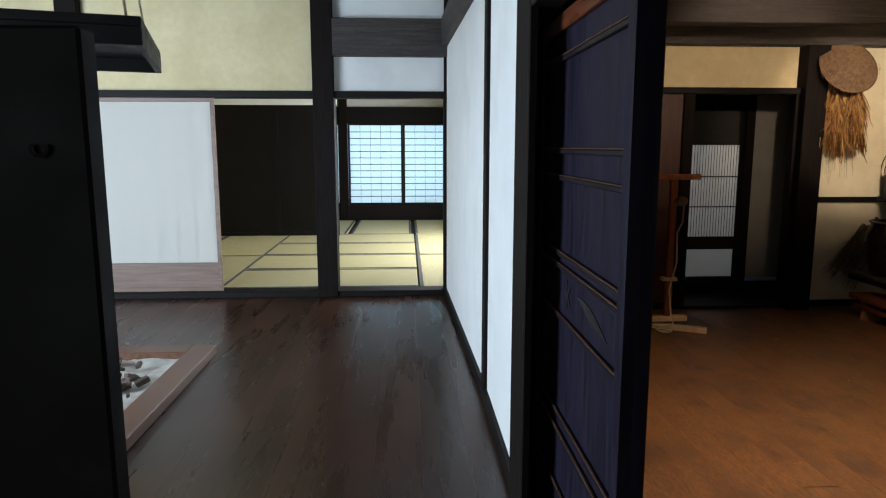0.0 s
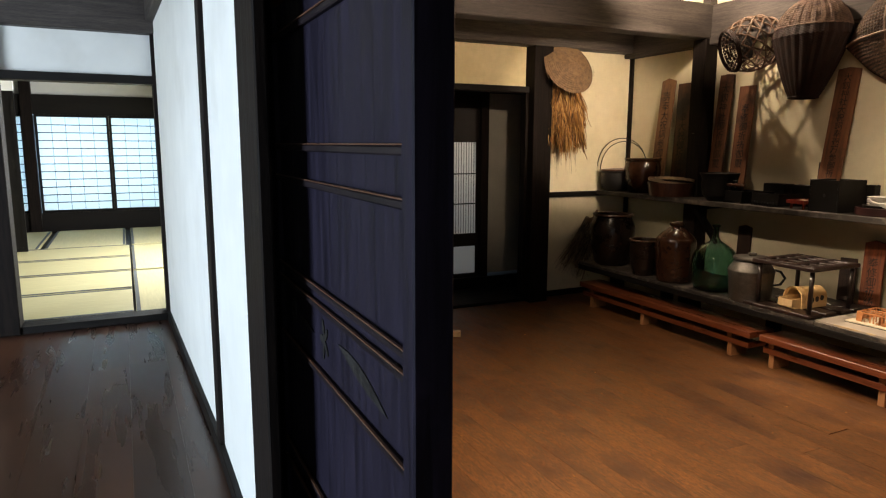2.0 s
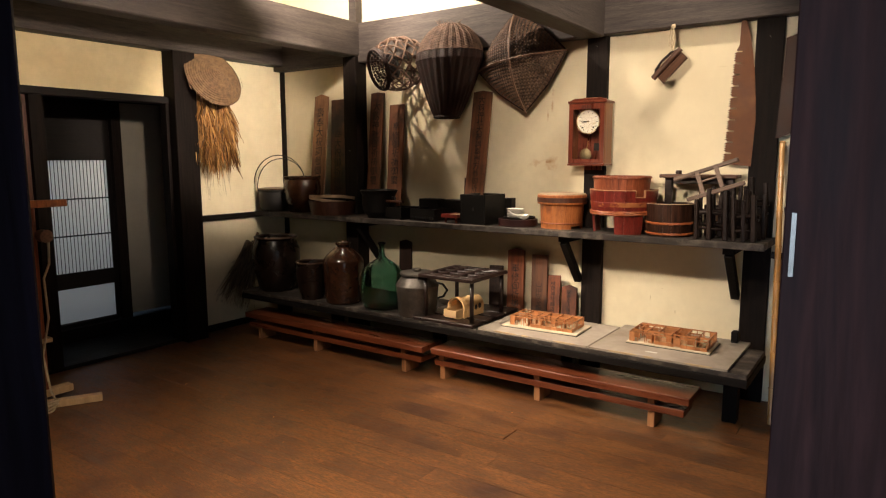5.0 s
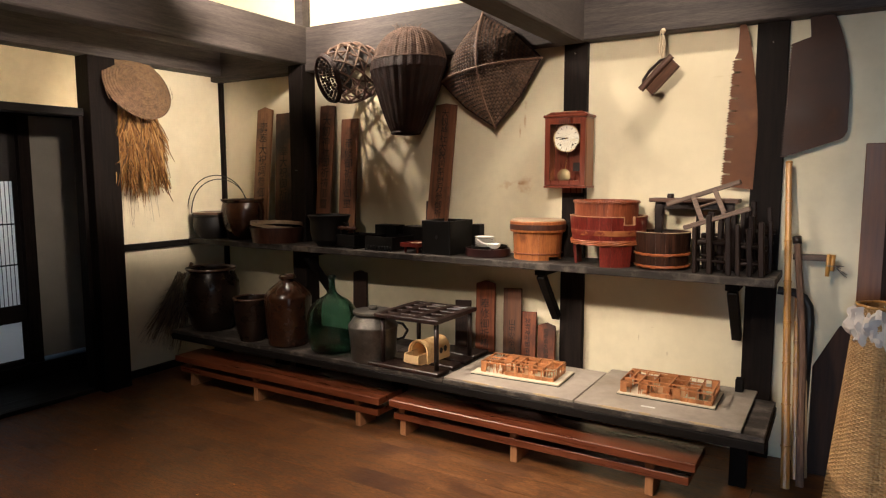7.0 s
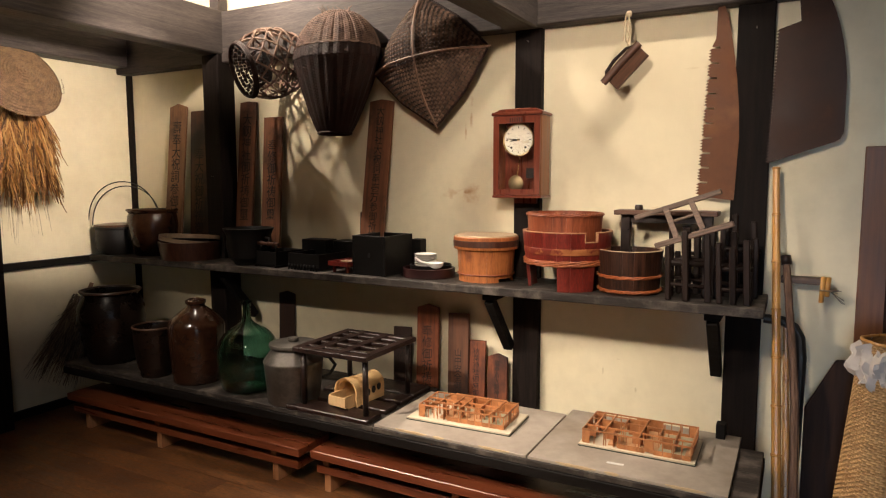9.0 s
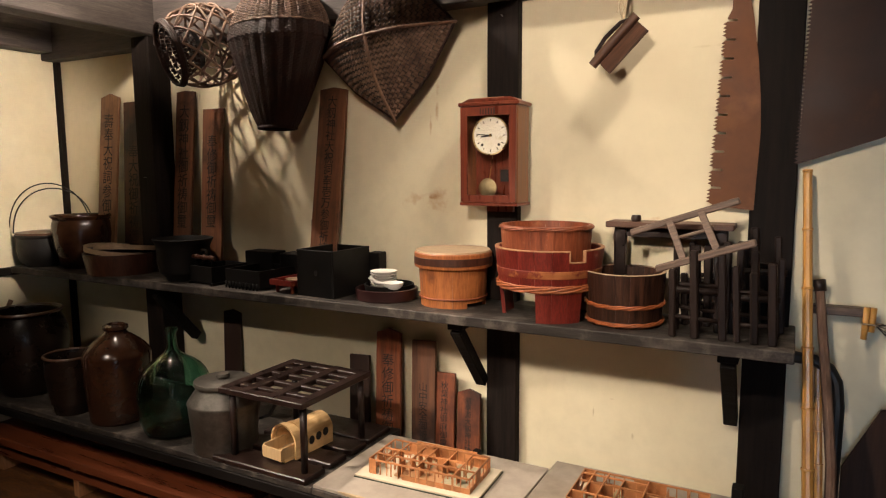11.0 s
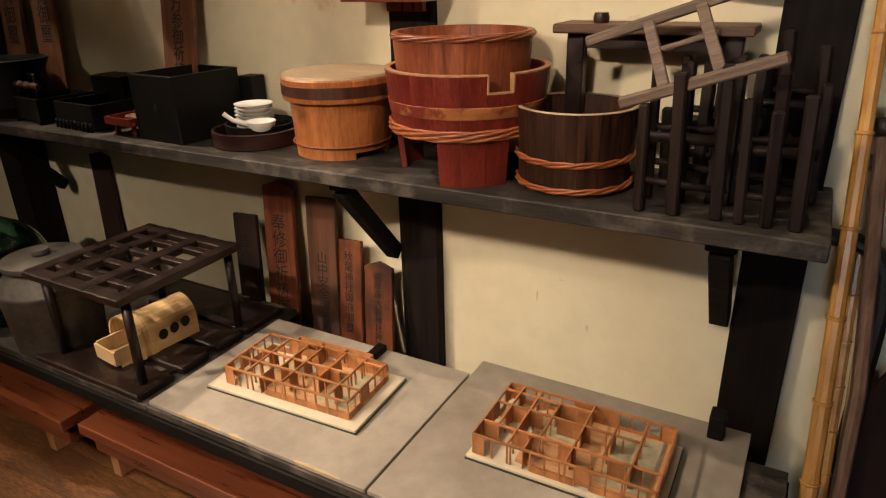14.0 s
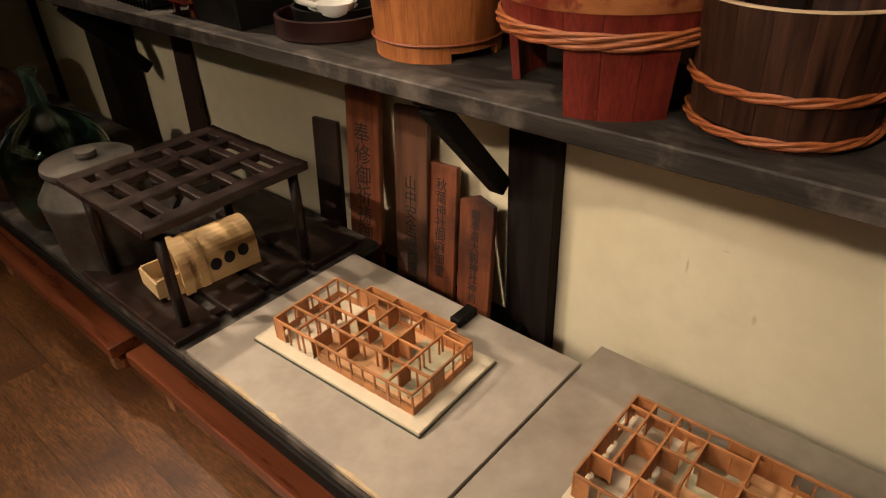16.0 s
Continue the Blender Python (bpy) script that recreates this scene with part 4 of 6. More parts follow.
jug = vessel("stoneware_jug", 4.125, 4.315, LOW, ((0, 0), (0.104, 0), (0.112, 0.008), (0.120, 0.10), (0.126, 0.22), (0.128, 0.290), (0.124, 0.306), (0.110, 0.328), (0.088, 0.352),
             (0.060, 0.376), (0.044, 0.388), (0.038, 0.398), (0.047, 0.406), (0.047, 0.420), (0.034, 0.428), (0.026, 0.42), (0.024, 0.38), (0, 0.37)), "jugbody",
             "brown salt-glazed stoneware jug with a short neck", "jug")
jug.scale = (1.1, 1.1, 1.0)
bot = thing("demijohn", pose(4.14, 3.975, LOW), "big round green glass bottle with a narrow neck", "bottle")
outer = ((0, 0.008), (0.05, 0.012), (0.10, 0.0), (0.125, 0.012), (0.142, 0.06), (0.148, 0.11), (0.150, 0.15), (0.149, 0.19), (0.143, 0.225), (0.131, 0.255), (0.112, 0.281), (0.086, 0.303), (0.058, 0.320), (0.036, 0.335), (0.024, 0.352),
         (0.020, 0.37), (0.018, 0.425), (0.024, 0.430), (0.025, 0.442), (0.020, 0.446))
inner = tuple((max(r - 0.005, 0.0), z + (0.005 if z < 0.2 else -0.001)) for r, z in reversed(outer))
part("body", lathe(outer + ((0.016, 0.446),) + inner[1:], 64), M["green_glass"], bot)

part("lip", ring(0.022, 0.438, 0.006, 32), M["green_glass"], bot)
can = thing("tin_can", pose(4.11, 3.655, LOW, 0, 0, -20) @ Matrix.Diagonal((1.22, 1.22, 1.0, 1)), "dull grey tin can with a lid and curved handle", "can")
part("body", lathe(((0, 0), (0.095, 0), (0.100, 0.01), (0.112, 0.185), (0.114, 0.192), (0.112, 0.20), (0.082, 0.252), (0.080, 0.262), (0, 0.262)), 48), M["tin"], can)
part("lid", lathe(((0.090, 0.262), (0.092, 0.268), (0.090, 0.278), (0.03, 0.284), (0, 0.284)), 40), M["tin"], can)
part("knob", lathe(((0, 0.284), (0.018, 0.284), (0.022, 0.292), (0.020, 0.302), (0, 0.304)), 24), M["tin"], can)
part("handle", tube([(0.098, -0.04, 0.10), (0.13, -0.055, 0.11), (0.15, -0.06, 0.15), (0.13, -0.05, 0.19), (0.10, -0.03, 0.20)], 0.007), M["iron"], can)

# ---- slatted stand with the bent-wood box under it ----
st = thing("slatted_stand", pose(4.02, 3.165, LOW), "dark wooden stand with a pierced lattice top on four legs", "stand")
for a, b in ((-0.03, 0.085), (0.115, 0.215), (0.245, 0.345), (0.36, 0.52)):
    part("base_board", boxed(a, b, -0.01, 0.44, 0.0, 0.022, 0.004), M["stand"], st)
for y in (0.02, 0.39):
    part("base_cleat", boxed(-0.02, 0.51, y, y + 0.025, 0.0, 0.012), M["stand"], st)
for x, y in ((0.02, 0.03), (0.02, 0.37), (0.37, 0.03), (0.37, 0.37)):
    part("leg", tube([(x + 0.0, y, 0.022), (x, y, 0.27)], 0.013, 8), M["stand"], st)
for y in (0.0, 0.135, 0.27, 0.36):
    part("top_bar", boxed(-0.02, 0.40, y, y + 0.042, 0.27, 0.292, 0.003), M["stand"], st)
for x in (-0.02, 0.05, 0.135, 0.22, 0.30, 0.355):
    w = 0.045 if x in (-0.02, 0.355) else 0.026
    part("cross_bar", boxed(x + 0.001, x + w - 0.001, 0.006, 0.396, 0.2690, 0.2895 if w < 0.04 else 0.2908, 0.003), M["stand"], st)

bw = thing("bentwood_box", pose(4.125, 3.355, LOW + 0.0225, 0, 0, -6) @ Matrix.Diagonal((1, 1, 1.14, 1)), "pale arched wooden box with round holes and a drawer tray", "wooden box")


def arch_shell(x0, x1, r, h, thick, n=16):
    bm = bmesh.new()
    loops = []
    for x in (x0, x1):
        for rr in (r, r - thick):
            pts = [(x, -rr, 0)] + [(x, -rr * math.cos(math.pi * i / n), h + rr * 0.85 * math.sin(math.pi * i / n)) for i in range(n + 1)] + [(x, rr, 0)]
            loops.append([bm.verts.new(p) for p in pts])
    o0, i0, o1, i1 = loops
    for a, b in ((o0, o1), (i1, i0), (i0, o0), (o1, i1)):
        for k in range(len(a) - 1):
            f = bm.faces.new((a[k], b[k], b[k + 1], a[k + 1]))
            f.smooth = False
    for k in (0, -1):
        bm.faces.new((o0[k], i0[k], i1[k], o1[k]))
    bmesh.ops.recalc_face_normals(bm, faces=bm.faces[:])
    return bm


part("shell", arch_shell(0.0, 0.190, 0.060, 0.050, 0.006), M["bentwood"], bw)
part("hoop", arch_shell(-0.014, 0.010, 0.068, 0.050, 0.0075), M["bentwood"], bw)
part("hoop", arch_shell(0.030, 0.052, 0.0635, 0.050, 0.003), M["bentwood"], bw)
part("floor_board", boxed(-0.055, 0.190, -0.052, 0.052, 0.0, 0.008), M["bentwood"], bw)
part("back_board", plate([(-0.054, 0.008)] + [(-0.054 * math.cos(math.pi * i / 12), 0.050 + 0.046 * math.sin(math.pi * i / 12)) for i in range(13)] + [(0.054, 0.008)], 0.006),
     M["bentwood"], bw, m=pose(0.183, 0, 0))
part("tray", many(((-0.066, 0.04, -0.050, -0.044, 0.008, 0.050), (-0.066, 0.04, 0.044, 0.050, 0.008, 0.050), (-0.072, -0.066, -0.050, 0.050, 0.008, 0.046), (-0.066, 0.04, -0.044, 0.044, 0.008, 0.013))),
     M["palewood"], bw, "pale drawer tray")
# Black discs give the shade of openings; the shell isn't pierced.
for k, x in enumerate((0.075, 0.112, 0.150)):
    part("hole", lathe(((0, 0), (0.0145, 0), (0.0145, 0.0015), (0, 0.0015)), 20), M["iron"], bw, "black disc for a shaded round opening", m=pose(x, -0.0595, 0.040 + 0.004 * k, 90))

# ---- house models ----


def house(name, m, w, d, xs, ys, seed, label, rim=(0.028, 0.032, 0.036, 0.045)):
    """An open roofless model: outer walls with posts and openings, inner partitions and rails."""
    ob = thing(name, m, label, "house model", "house models on the grey boards")
    part("base", boxed(-rim[0], d + rim[1], -rim[2], w + rim[3], 0.0035, 0.011, 0.001), M["modelbase"], ob, "cream base board")
    part("base_edge", boxed(-rim[0] - 0.002, d + rim[1] + 0.002, -rim[2] - 0.002, w + rim[3] + 0.002, 0.0, 0.0035), M["green_edge"], ob, "dark green taped edge")
    part("model_floor", boxed(0.014, d, 0, w * 0.76, 0.011, 0.019), M["modelfloor"], ob)
    r = random.Random(seed)
    H, top, t = 0.066, 0.006, 0.0021
    for a, b, c, e in ((d * 0.50, d * 0.95, w * 0.04, w * 0.30), (d * 0.55, d * 0.92, w * 0.50, w * 0.72), (d * 0.12, d * 0.45, w * 0.06, w * 0.30)):
        part("model_mat", boxed(a, b, c, e, 0.019, 0.0202), M["modelmat"], ob)
    rails_x, rails_y = [0.0] + xs + [d], [0.0] + ys + [w]
    spots = set()

    def run_y(x, y0, y1, step, fill, low=False):
        part("rail", boxed(x - t, x + t, y0, y1, H - top, H, 0.0003), M["model"], ob)
        n = max(1, round((y1 - y0) / step))
        for k in range(n + 1):
            spots.add((round(x, 4), round(y0 + (y1 - y0) * k / n, 4)))
        for k in range(n):
            a, b = y0 + (y1 - y0) * k / n + 0.002, y0 + (y1 - y0) * (k + 1) / n - 0.002
            q = r.random()
            if q < fill:
                part("panel", boxed(x - 0.0008, x + 0.0008, a, b, 0.019, H - top), M["model"], ob)
            elif low:
                part("sill", boxed(x - 0.001, x + 0.001, a, b, 0.011, 0.029), M["model"], ob)

    def run_x(y, x0, x1, step, fill, low=False):
        part("rail", boxed(x0, x1, y - t, y + t, H - top + 0.0006, H + 0.0006, 0.0003), M["model"], ob)
        n = max(1, round((x1 - x0) / step))
        for k in range(n + 1):
            spots.add((round(x0 + (x1 - x0) * k / n, 4), round(y, 4)))
        for k in range(n):
            a, b = x0 + (x1 - x0) * k / n + 0.002, x0 + (x1 - x0) * (k + 1) / n - 0.002
            if r.random() < fill:
                part("panel", boxed(a, b, y - 0.0008, y + 0.0008, 0.019, H - top), M["model"], ob)
            elif low:
                part("sill", boxed(a, b, y - 0.001, y + 0.001, 0.011, 0.029), M["model"], ob)

    run_y(0.0, 0.0, w * 0.66, w / 12, 0.05, True)
    run_y(0.0, w * 0.66, w, w / 9, 0.0)
    part("panel", boxed(-0.0012, 0.0012, w * 0.93, w - 0.002, 0.011, H - top), M["model"], ob)
    run_y(d, 0.0, w, w / 12, 0.45, True)
    run_x(0.0, 0.0, d, d / 6, 0.15, True)
    run_x(w, 0.0, d, d / 6, 0.3, True)
    for i, x in enumerate(xs):
        a, b = (0.0, w) if i == 0 else sorted(r.sample(rails_y, 2)) if i != 1 else (rails_y[1], w)
        run_y(x, a, b, w / 11, 0.14)
    for i, y in enumerate(ys):
        if i % 2 == 0:
            run_x(y, 0.0, d, d / 6, 0.3)
        else:
            a, b = r.choice(((0.0, xs[1]), (xs[0], d), (xs[0], xs[-1])))
            run_x(y, a, b, d / 6, 0.35)
    post = mesh_of("model_post", boxed(-0.0017, 0.0017, -0.0017, 0.0017, 0.013, H - top), M["model"])
    for x, y in sorted(spots):
        p = new("model_post", post)
        p.parent, p.location = ob, (x, y, 0)
    part("hall_wall", boxed(xs[-1] - 0.001, xs[-1] + 0.001, ys[2], ys[3], 0.019, H - top), M["model"], ob)
    part("entrance_wall", boxed(-0.001, xs[0], w * 0.70, w * 0.70 + 0.0018, 0.011, H - top), M["model"], ob)
    return ob


h1 = house("house_model", pose(4.162, 2.603, LOW + 0.0122, 0, 0, 2.8), 0.385, 0.185, [0.055, 0.105, 0.165], [0.06, 0.125, 0.20, 0.245, 0.315], 4,
           "open orange-brown wooden house model without a roof")
part("annex", many(((0.188, 0.213, 0.06, 0.063, 0.016, 0.06), (0.188, 0.213, 0.30, 0.303, 0.016, 0.06), (0.212, 0.2145, 0.06, 0.303, 0.016, 0.06), (0.188, 0.213, 0.14, 0.142, 0.016, 0.06),
                    (0.188, 0.213, 0.22, 0.222, 0.016, 0.06))), M["model"], h1, "small back rooms")
house("house_model", pose(4.200, 1.888, LOW + 0.0122, 0, 0, 0.5), 0.397, 0.218, [0.055, 0.135, 0.19], [0.06, 0.12, 0.185, 0.26, 0.315, 0.36], 9,
      "open orange-brown wooden house model of another plan", rim=(0.013, 0.012, 0.016, 0.012))
lb = thing("paper_label", pose(4.075, 2.10, LOW + 0.0124, 0, 0, 3), "small white paper label beside the house model", "label")
part("card", boxed(0, 0.014, 0, 0.06, 0, 0.0012), M["paperlabel"], lb)

# ---- plaques ----


def plaque(y, z0, w, h, lean, mat, text, size, roof=0.25, tilt=0.0, t=0.016, x=None, pad=0.04, ink="ink", label="weathered wooden votive plaque with brush writing"):
    """A narrow board that leans on the wall, with a low pointed top."""
    foot = 4.737 - math.sin(radians(lean)) * h - t * math.cos(radians(lean)) if x is None else x
    ob = thing("votive_plaque", pose(foot, y, z0) @ Matrix.Rotation(radians(lean), 4, "Y") @ Matrix.Rotation(radians(tilt), 4, "X"), label, "plaque", "wooden plaques against the wall")
    part("board", plate([(-w / 2, 0), (w / 2, 0), (w / 2, h - roof * w * 0.5), (0, h), (-w / 2, h - roof * w * 0.5)], t, 0.002), M[mat], ob)
    if text:
        m = Matrix(((0, 0, -1, -0.0012), (-1, 0, 0, 0), (0, 1, 0, h - pad - size), (0, 0, 0, 1)))
        letters("inscription", text, size, M[ink], ob, m)
    return ob


# behind the things on the upper shelf
plaque(5.10, UP, 0.150, 0.955, 5, "tag_pale", "壽奉大祝詞参御祈祷", 0.082, 0.3, 1.0, pad=0.10, label="pale tall wooden plaque with black brush writing")
plaque(4.88, UP, 0.158, 0.90, 4, "tag_smoked", "奉大祝御祈祷御璽", 0.080, 0.0, -1.0, pad=0.22)
plaque(4.495, UP, 0.128, 0.935, 5, "tag", "大釼神社御祈祷御璽", 0.074, 0.1, 0.5, pad=0.06)
plaque(4.29, UP, 0.140, 0.835, 5, "tag", "奉修御祈祷御璽", 0.070, 0.0, -0.5, pad=0.12)
plaque(3.575, UP, 0.148, 0.895, 6, "tag", "大釼神社大祝詞奉壱万参御祈祷御璽", 0.053, 0.15, 2.0, pad=0.03, label="tall reddish plaque with a column of brush writing")
plaque(3.665, UP, 0.055, 0.30, 3, "tag_dark", "", 0.05, label="short black wooden slat against the wall")
# on the low shelf
LEDGE = 0.2003
plaque(4.23, LEDGE, 0.115, 0.545, 2, "tag_dark", "", 0.05, label="black wooden slat leaning on the wall")
plaque(3.365, LEDGE, 0.105, 0.435, 6, "tag_dark", "奉修", 0.060, 0.0, -3, x=4.608, pad=0.06, label="short dark red wooden plaque")
plaque(3.217, LEDGE, 0.126, 0.568, 7.5, "tag_red", "奉修御祈祷御璽", 0.062, 0.3, -3, x=4.606, pad=0.10, label="red-brown wooden plaque with a pointed top")
plaque(3.040, LEDGE, 0.114, 0.535, 7.0, "tag_smoked", "山中安全御祈祷御", 0.043, 0.0, -3, x=4.610, pad=0.17, label="dark red-brown square-topped plaque with brush writing")
plaque(2.945, LEDGE, 0.096, 0.408, 9, "tag_red", "秋葉神社御麻御璽", 0.036, 0.0, -3, x=4.612, pad=0.03, label="short red-brown plaque with brush writing")
plaque(2.832, LEDGE, 0.104, 0.358, 9, "tag_red", "龍奉斎大釼神社神前", 0.030, 0.35, -3, x=4.612, pad=0.03, label="smallest red-brown plaque with a pointed top")
blk = thing("wooden_block", pose(4.42, 2.705, LOW + 0.0122), "small black wooden block beside the plaques", "block")
part("block", boxed(0, 0.065, 0, 0.03, 0, 0.022, 0.003), M["shelf_edge"], blk)
blk2 = thing("wooden_block", pose(4.50, 1.80, LOW + 0.0122), "small dark wooden block at the wall", "block")
part("block", boxed(0, 0.05, 0, 0.035, 0, 0.06, 0.003), M["shelf_edge"], blk2)

# ---- things on the upper shelf ----


def staves(r0, r1, z0, z1, n, thick, mat, parent, name="stave", keep=None, foot=None):
    """A coopered wall of separate staves."""
    for i in range(n):
        a0, a1 = 2 * math.pi * i / n, 2 * math.pi * (i + 1) / n
        if keep and not keep(i):
            continue
        zb = foot(i) if foot else z0
        bm = bmesh.new()
        g = 0.0025
        vs = []
        for z, r in ((zb, r0 + (r1 - r0) * (zb - z0) / (z1 - z0)), (z1, r1)):
            for rr in (r, r - thick):
                for k in range(4):
                    a = a0 + g + (a1 - a0 - 2 * g) * k / 3
                    vs.append(bm.verts.new((rr * math.cos(a), rr * math.sin(a), z)))
        bo, bi, to, ti = vs[0:4], vs[4:8], vs[8:12], vs[12:16]
        for k in range(3):
            bm.faces.new((bo[k], bo[k + 1], to[k + 1], to[k]))
            bm.faces.new((bi[k + 1], bi[k], ti[k], ti[k + 1]))
            bm.faces.new((to[k], to[k + 1], ti[k + 1], ti[k]))
            bm.faces.new((bo[k + 1], bo[k], bi[k], bi[k + 1]))
        bm.faces.new((bo[0], to[0], ti[0], bi[0]))
        bm.faces.new((bo[3], bi[3], ti[3], to[3]))
        part(name, bm, M[mat], parent)


def twisted_hoop(r, z, t, parent, mat="hoop", strands=3, tilt=0.0):
    for s in range(strands):
        pts = []
        for i in range(96):
            a = 2 * math.pi * i / 96
            tw = 5 * a + 2 * math.pi * s / strands
            rr = r + t * 0.8 * math.cos(tw)
            pts.append((rr * math.cos(a), rr * math.sin(a), z + t * 0.9 * math.sin(tw) + tilt * math.cos(a)))
        part("hoop_strand", tube(pts, t * 0.72, 6, closed=True), M[mat], parent)


pot = vessel("iron_kettle", 4.50, 5.43, UP, ((0, 0), (0.08, 0), (0.105, 0.03), (0.115, 0.09), (0.110, 0.14), (0.118, 0.150), (0.118, 0.158), (0, 0.158)), "iron",
             "round black iron pot with a thin arched bail handle", "pot")
pot.scale = (1.18, 1.18, 1.12)
part("lid", lathe(((0.114, 0.158), (0.116, 0.168), (0.05, 0.175), (0, 0.176)), 40), M["hearthwood"], pot, "flat brown wooden lid")
for off, rad, hh, yaw in ((-0.035, 0.185, 0.275, 35), (-0.05, 0.170, 0.250, 55)):
    bail = [(0.0, off + rad * math.cos(a), 0.135 + hh * math.sin(a) ** 0.8) for a in [radians(4 + 172 * i / 28) for i in range(29)]]
    part("bail_handle", tube(bail, 0.003, 6), M["iron"], pot, "thin iron wire handle", m=pose(0, 0, 0, 0, 0, yaw))
jar2 = vessel("glazed_jar", 4.565, 5.175, UP, ((0, 0), (0.09, 0), (0.10, 0.01), (0.125, 0.09), (0.135, 0.17), (0.128, 0.225), (0.122, 0.24), (0.136, 0.256), (0.134, 0.262), (0.118, 0.255), (0.112, 0.235),
       (0.12, 0.17), (0.085, 0.02), (0, 0.02)), "glaze", "shiny dark brown glazed jar with a flared rim", "jar")
jar2.scale = (1.14, 1.14, 1.1)
sv = vessel("shallow_tub", 4.535, 4.80, UP, ((0, 0.02), (0.165, 0.02), (0.165, 0), (0.172, 0), (0.190, 0.10), (0.190, 0.106), (0.180, 0.106), (0.165, 0.03), (0, 0.03)), "tubwood",
            "shallow maroon tub holding round sieve rims", "tub")
for k, (dx, dy, z, rx, ry, r) in enumerate(((0.0, 0.02, 0.125, 6, 4, 0.165), (0.01, -0.02, 0.135, -4, 8, 0.150))):
    s = thing("sieve_rim", pose(4.535 + dx, 4.80 + dy, UP + z - 0.012, rx, ry), "pale bent-wood sieve rim laid on the shallow tub", "sieve", "sieve rims")
    part("rim", lathe(((r, -0.012), (r + 0.006, -0.012), (r + 0.006, 0.012), (r, 0.012), (r, -0.012)), 48), M["lidtop"], s)
    part("mesh_sheet", lathe(((0, -0.008), (r, -0.008), (r, -0.006), (0, -0.006)), 48), M["tubwood"], s)
bp = vessel("black_pot", 4.50, 4.30, UP, ((0, 0.0), (0.08, 0.0), (0.085, 0.015), (0.112, 0.04), (0.124, 0.10), (0.122, 0.16), (0.132, 0.185), (0.140, 0.20), (0.134, 0.203), (0.118, 0.18), (0.11, 0.06), (0, 0.03)),
            "lacquer", "matt black wide-mouthed iron pot", "pot")
part("handle", tube([(0.0, -0.125, 0.15), (0.0, -0.155, 0.15), (0.0, -0.155, 0.10), (0.0, -0.125, 0.09)], 0.007), M["iron"], bp)
fire = thing("smoking_box", pose(4.42, 4.03, UP, 0, 0, -6), "low dark wooden tray box with turned red grips", "box")
part("box", many(((0, 0.20, 0, 0.008, 0.01, 0.085), (0, 0.20, 0.152, 0.16, 0.01, 0.085), (0, 0.008, 0.008, 0.152, 0.01, 0.085), (0.192, 0.20, 0.008, 0.152, 0.01, 0.085), (0.008, 0.192, 0.008, 0.152, 0.01, 0.018))), M["lacquer"], fire)
for y in (0.02, 0.14):
    part("grip", tube([(0.02, y, 0.085), (0.02, y, 0.125)], 0.005), M["lacquer"], fire)
part("grip_bar", tube([(0.02, 0.16 * k / 8, 0.125) for k in range(9)], 0.009, 10), M["tubwood"], fire, "brown turned grip bar")
for y in (0.03, 0.08, 0.13):
    part("grip_bead", lathe(((0.009, -0.008), (0.013, -0.003), (0.013, 0.003), (0.009, 0.008)), 16), M["tubwood"], fire, m=pose(0.02, y, 0.125, 90))
for i, y in enumerate((0.0, 0.16)):
    part("foot", boxed(-0.006, 0.206, y - 0.006, y + 0.006, 0, 0.012), M["lacquer"], fire)
low2 = thing("low_tray_box", pose(4.42, 3.74, UP, 0, 0, -4), "low open dark lacquered tray with an iron grille", "box")
part("tray", many(((0, 0.22, 0, 0.008, 0.006, 0.085), (0, 0.22, 0.212, 0.22, 0.006, 0.085), (0, 0.008, 0.008, 0.212, 0.006, 0.085), (0.212, 0.22, 0.008, 0.212, 0.006, 0.085), (0.008, 0.212, 0.008, 0.212, 0.006, 0.014))), M["lacquer"], low2)
for k in range(10):
    part("spindle", tube([(-0.008, 0.01 + k * 0.022, 0.0), (-0.008, 0.01 + k * 0.022, 0.03)], 0.004, 6), M["lacquer"], low2)
for y, w in ((3.86, 0.17), (3.66, 0.15)):
    b = thing("black_box", pose(4.63, y, UP), "small black lacquered box at the wall", "box", "small black boxes")
    part("box", boxed(0, 0.10, 0, w, 0, 0.14, 0.003), M["lacquer"], b)
rt = thing("red_tray", pose(4.41, 3.555, UP, 0, 0, -5), "small red lacquered footed tray", "tray")
part("tray", many(((0, 0.16, 0, 0.13, 0.035, 0.041), (0, 0.16, 0, 0.006, 0.041, 0.058), (0, 0.16, 0.124, 0.13, 0.041, 0.058), (0, 0.006, 0.006, 0.124, 0.041, 0.058), (0.154, 0.16, 0.006, 0.124, 0.041, 0.058))), M["redlac"], rt)
for x in (0.02, 0.13):
    for y in (0.015, 0.105):
        part("foot", boxed(x, x + 0.012, y, y + 0.01, 0, 0.035), M["redlac"], rt)
dish = thing("wooden_dish", pose(4.485, 3.60, UP + 0.0412), "pale round wooden dish lying in the red tray", "dish")
part("dish", lathe(((0, 0), (0.035, 0), (0.042, 0.016), (0.038, 0.016), (0.03, 0.006), (0, 0.006)), 32), M["lidtop"], dish)
bx = thing("black_chest", pose(4.415, 3.335, UP, 0, 0, -3), "open black wooden box with straight sides", "box")
